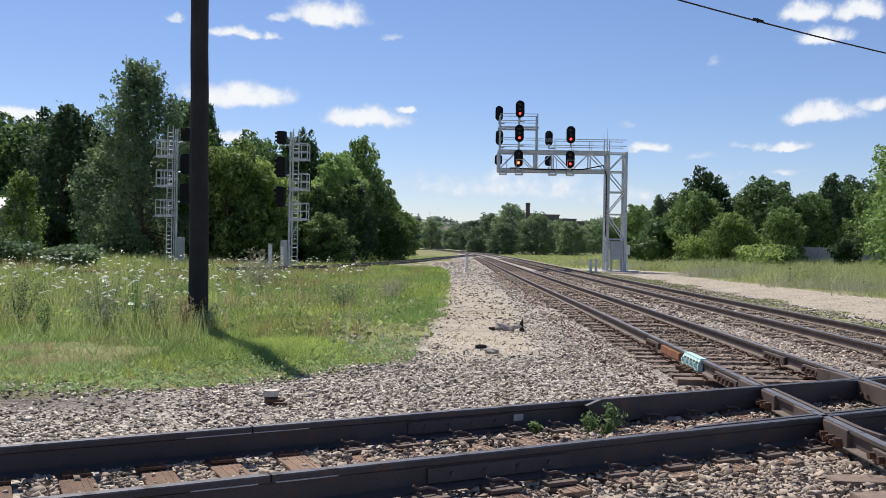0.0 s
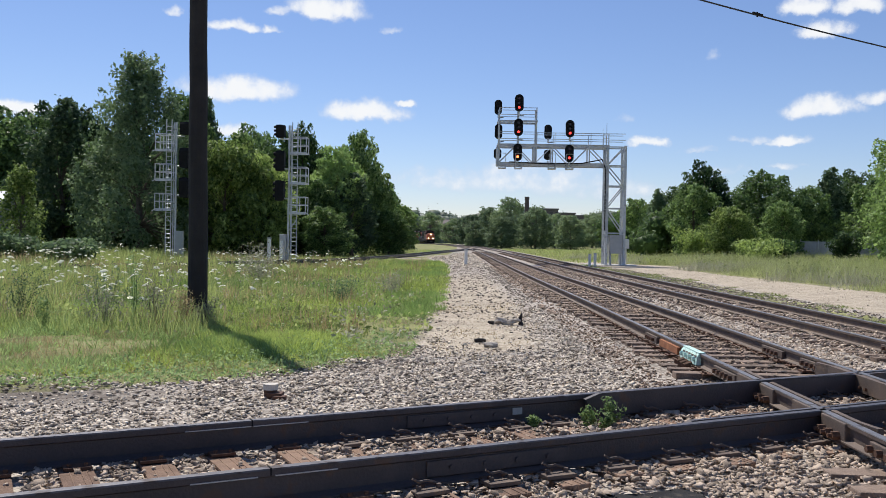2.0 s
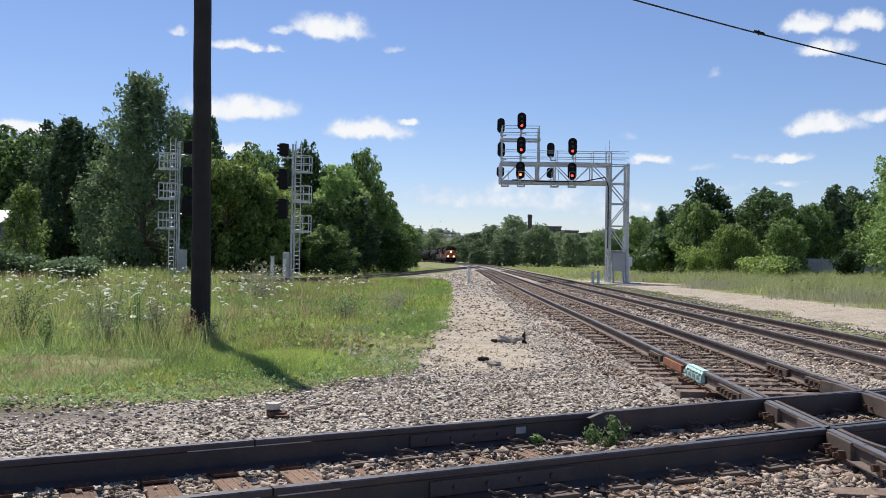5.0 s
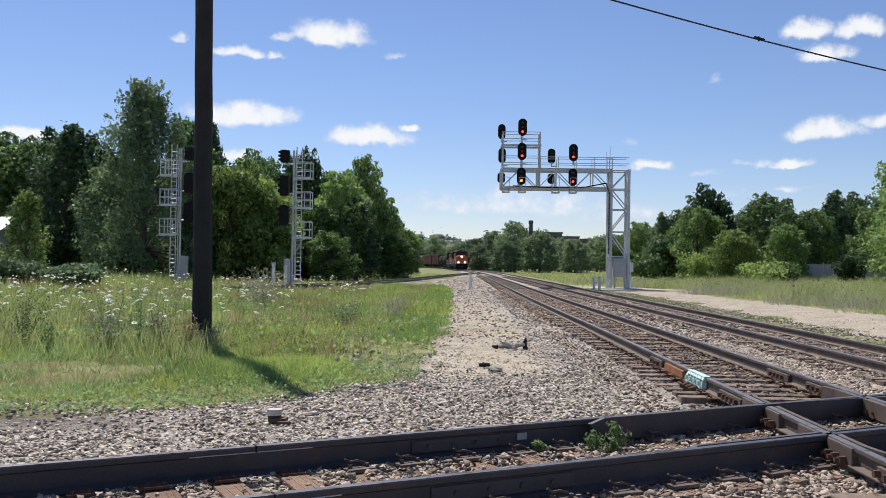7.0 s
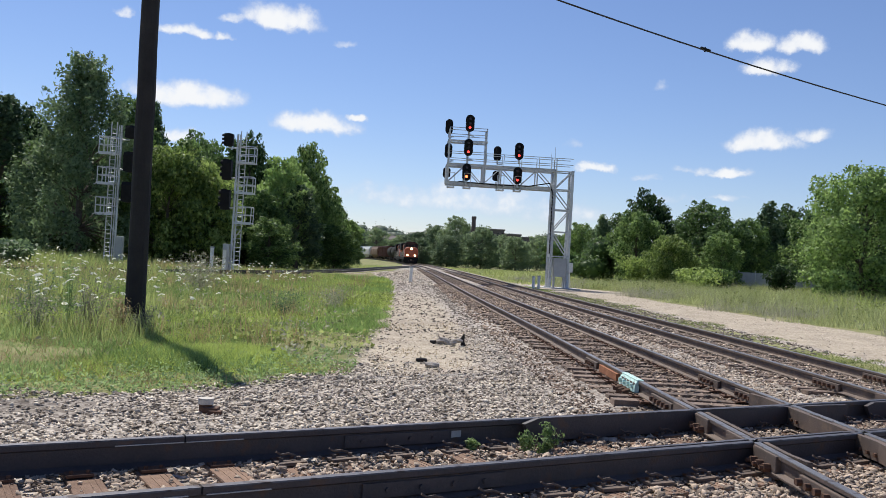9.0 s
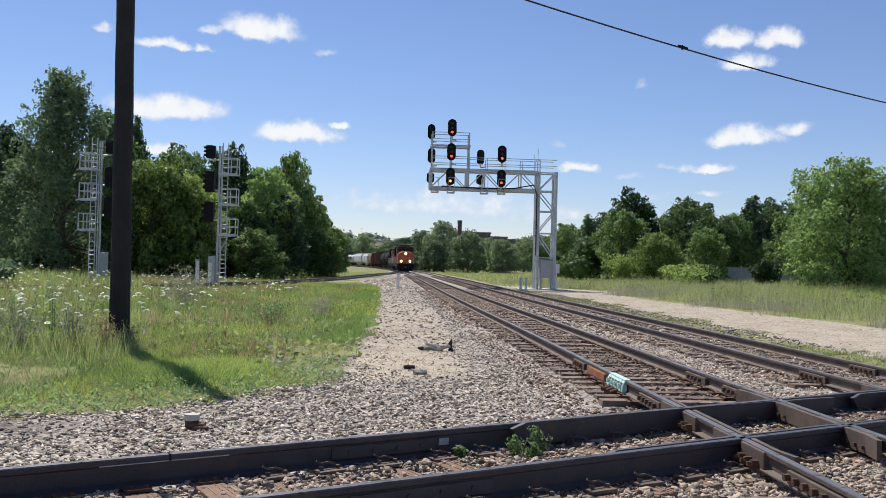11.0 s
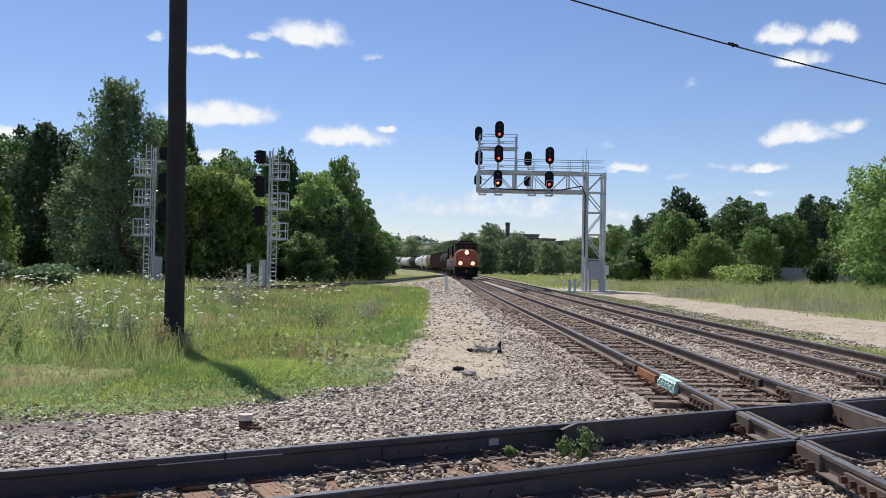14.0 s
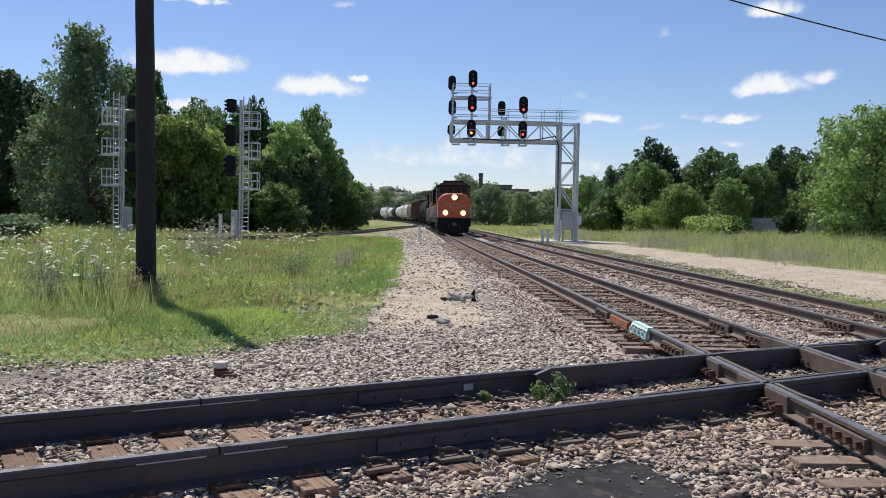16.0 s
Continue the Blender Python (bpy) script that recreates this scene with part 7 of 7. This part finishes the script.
def stones(name, x, y, z, size, rng, mat, label):
    """Broken angular stones, every one its own block."""
    n = len(x)
    c = CORNERS[None] * (1 + rng.uniform(-0.62, 0.3, (n, 8, 3)))
    c *= np.stack([size * rng.uniform(0.7, 1.6, n), size * rng.uniform(0.5, 1.1, n), size * rng.uniform(0.22, 0.55, n)], 1)[:, None]
    ang = rng.uniform(0, 6.283, (n, 3)) * np.array([0.16, 0.16, 1]) - np.array([0.5, 0.5, 0])
    for ax in range(3):
        i, j = [(1, 2), (0, 2), (0, 1)][ax]
        co, si = np.cos(ang[:, ax])[:, None], np.sin(ang[:, ax])[:, None]
        a, b = c[..., i].copy(), c[..., j].copy()
        c[..., i], c[..., j] = a * co - b * si, a * si + b * co
    c += np.stack([x, y, z], 1)[:, None]
    loops = (QUADS[None] + 8 * np.arange(n)[:, None, None]).reshape(-1)
    ob = mesh_np(name, c.reshape(-1, 3), loops, np.full(n * 5, 4), mat)
    return tagged(ob, label, "gravel", kind="stuff")


def scatter(rng, n, x0, x1, y0, y1):
    return rng.uniform(x0, x1, n), rng.uniform(y0, y1, n)


def view_cut(x, y, margin=1.0):
    """Keep what lies within the wedge that the place is seen from."""
    return (np.abs(x) < 0.64 * y + margin)


def lay_stones():
    rng = np.random.default_rng(11)
    # brown stones round the crossing track
    x, y = scatter(rng, 84000, -5.5, 9.5, 3.6, 13.5)
    off = x * CN[0] + y * CN[1]
    al = x * CU[0] + y * CU[1]
    k = (off < FAR - 0.05) & view_cut(x, y) & ~inside(ASPHALT, x, y)
    tie_gap = np.abs((al - 0.09) / 0.55 - np.round((al - 0.09) / 0.55)) * 0.55
    on_tie = (tie_gap < 0.15) & (off > 5.25) & (off < 7.9)
    k &= ~on_tie | (rng.uniform(size=len(x)) < np.where((al > 2.4) & (off > NEAR), 0.5, np.where(al > 4.2, 0.7, 0.06)))
    k &= (np.abs(off - NEAR) > 0.06)
    mound = np.where(off > NEAR, 0.03, 0.015) + rng.uniform(-0.012, 0.022, len(x))
    stones("ballast", x[k], y[k], GROUND + 0.02 + mound[k], rng.choice([0.012, 0.018, 0.026, 0.038], k.sum(), p=[0.36, 0.36, 0.22, 0.06]), rng, M["stone_brown"], "brown crushed-stone ballast between the rails")
    # grey stones of the shoulder
    x, y = scatter(rng, 135000, -9, 11.0, 6.5, 24)
    off = x * CN[0] + y * CN[1]
    k = (off > FAR + 0.09) & view_cut(x, y, 0.5)
    edge = turf_edge(y) + 0.5 * np.sin(x * 3.1) * np.sin(y * 2.3)
    k &= (x < 9.9) & (x > edge - 0.2) | (y < 11.2 + 0.3 * np.sin(x * 2)) & (x < -1)
    sandy = np.clip(1.5 - np.abs(x - 0.35 - (y - 14) * 0.01) / 1.15 + 0.4 * np.sin(2.7 * x + 1.3 * y) * np.sin(1.9 * y), 0, 1) * np.clip((y - 12.8) / 3, 0, 1)
    far_less = np.clip((30 - y) / 16, 0.35, 1)
    dark_soil = np.exp(-((x + 4.9) / 1.7) ** 2 - ((y - 9.95) / 0.55) ** 2)
    k &= rng.uniform(size=len(x)) < (1 - 0.9 * sandy) * far_less * (1 - 0.93 * dark_soil)
    bed = (np.abs(x - 4.24) < 1.9) | (np.abs(x - 7.84) < 1.9)
    gap = np.abs(y / 0.5 - np.round(y / 0.5)) * 0.5
    on_tie = bed & (y > 11.6) & (gap < 0.15) & ((np.abs(x - 4.24) < 1.38) | (np.abs(x - 7.84) < 1.38))
    inner = (np.abs(x - 4.24) < 0.7) | (np.abs(x - 7.84) < 1.4)
    k &= ~on_tie | (rng.uniform(size=len(x)) < np.where(inner & (y > 14.5), 0.6, np.where(y > 15.5, 0.4, 0.12)))
    second = np.abs(x - 7.84) < 1.9
    for kk, mt, lb in ((k & ~bed, "stone", "pale grey crushed-stone shoulder of the tracks"), (k & second, "stone_near", "brown ballast of the second track"), (k & bed & ~second, "stone_bed", "dark brown ballast between the ties of the main tracks")):
        low = np.where(on_tie[kk], 0.045, -0.008 if mt == "stone_bed" else 0.0)
        stones("ballast", x[kk], y[kk], ground_height(x[kk], y[kk]) + low + rng.uniform(0.0, 0.026, kk.sum()), rng.choice([0.010, 0.014, 0.020, 0.029], kk.sum(), p=[0.3, 0.37, 0.25, 0.08]), rng, M[mt], lb)
    x, y = scatter(rng, 19000, -0.8, 11.5, 22, 62)
    k = view_cut(x, y) & (rng.uniform(size=len(x)) < np.where(x < 1.9, 0.3, 1.0))
    bed = (np.abs(x - 4.24) < 1.9) | (np.abs(x - 7.84) < 1.9)
    second = np.abs(x - 7.84) < 1.9
    for kk, mt, lb in ((k & ~bed, "stone", "pale grey ballast beside the main tracks"), (k & second, "stone_near", "brown ballast along the second track"), (k & bed & ~second, "stone_bed", "dark brown ballast along the main tracks")):
        stones("ballast", x[kk], y[kk], ground_height(x[kk], y[kk]) + np.where(bed[kk], rng.uniform(0.01, 0.06, kk.sum()), 0.008), rng.choice([0.024, 0.032, 0.042], kk.sum()), rng, M[mt], lb)


    x, y = scatter(rng, 5000, 10.5, 18.0, 14, 62)
    ea, eb = road_edges(y)
    k = (x > ea) & (x < eb) & view_cut(x, y)
    stones("road_gravel", x[k], y[k], ground_height(x[k], y[k]) + 0.002, rng.choice([0.008, 0.013, 0.02], k.sum()), rng, M["stone"], "loose pale gravel strewn over the dirt road")
    x, y = scatter(rng, 6000, -6, 2.6, 60, 120)
    k = (x > turf_edge(y) + 0.3) & (x < 2.4)
    stones("ballast", x[k], y[k], ground_height(x[k], y[k]) + 0.01, rng.choice([0.03, 0.05, 0.075], k.sum()), rng, M["stone"], "coarse stone between the main and branch tracks")


def lay_asphalt():
    bm = bmesh.new()
    top = [bm.verts.new((x + 0.05 * math.sin(9 * x), y + 0.04 * math.cos(11 * y), GROUND + 0.03)) for x, y in ASPHALT]
    low = [bm.verts.new((x, y, GROUND - 0.05)) for x, y in ASPHALT]
    bm.faces.new(top)
    for i in range(len(top)):
        j = (i + 1) % len(top)
        bm.faces.new((low[i], low[j], top[j], top[i]))
    bmesh.ops.recalc_face_normals(bm, faces=bm.faces)
    ob = link_mesh("asphalt_patch", bm, M["asphalt"])
    tagged(ob, "black asphalt patch strewn with loose stones", "asphalt", kind="structure")
    rng = np.random.default_rng(5)
    x, y = scatter(rng, 1500, 0.3, 2.3, 4.6, 7.1)
    rim = np.min([np.hypot(x - ax, y - ay) for ax, ay in ASPHALT], 0)
    k = inside(ASPHALT, x, y) & (rng.uniform(size=1500) < np.clip(0.5 - rim * 1.6, 0.09, 0.5))
    stones("loose_stones", x[k], y[k], np.full(k.sum(), GROUND + 0.035), rng.choice([0.005, 0.010, 0.020], k.sum(), p=[0.5, 0.35, 0.15]), rng, M["stone"], "loose pale stones on the asphalt")


lay_stones()
lay_asphalt()


# ---- what moves ----
def motions():
    times = [k * 0.5 for k in range(33)]
    back = 0.0
    for ob, ln in CARS:
        rows = []
        for t in times:
            s = front_at(t) + back
            a, b = on_line(s + ln * 0.22), on_line(s + ln * 0.78)
            mid = (a + b) / 2
            d = b - a
            rows.append((t, pose(mid.x, mid.y, 0.0, 0, 0, math.degrees(math.atan2(d.y, d.x)) - 90)))
        walk(ob, rows)
        back += ln


motions()
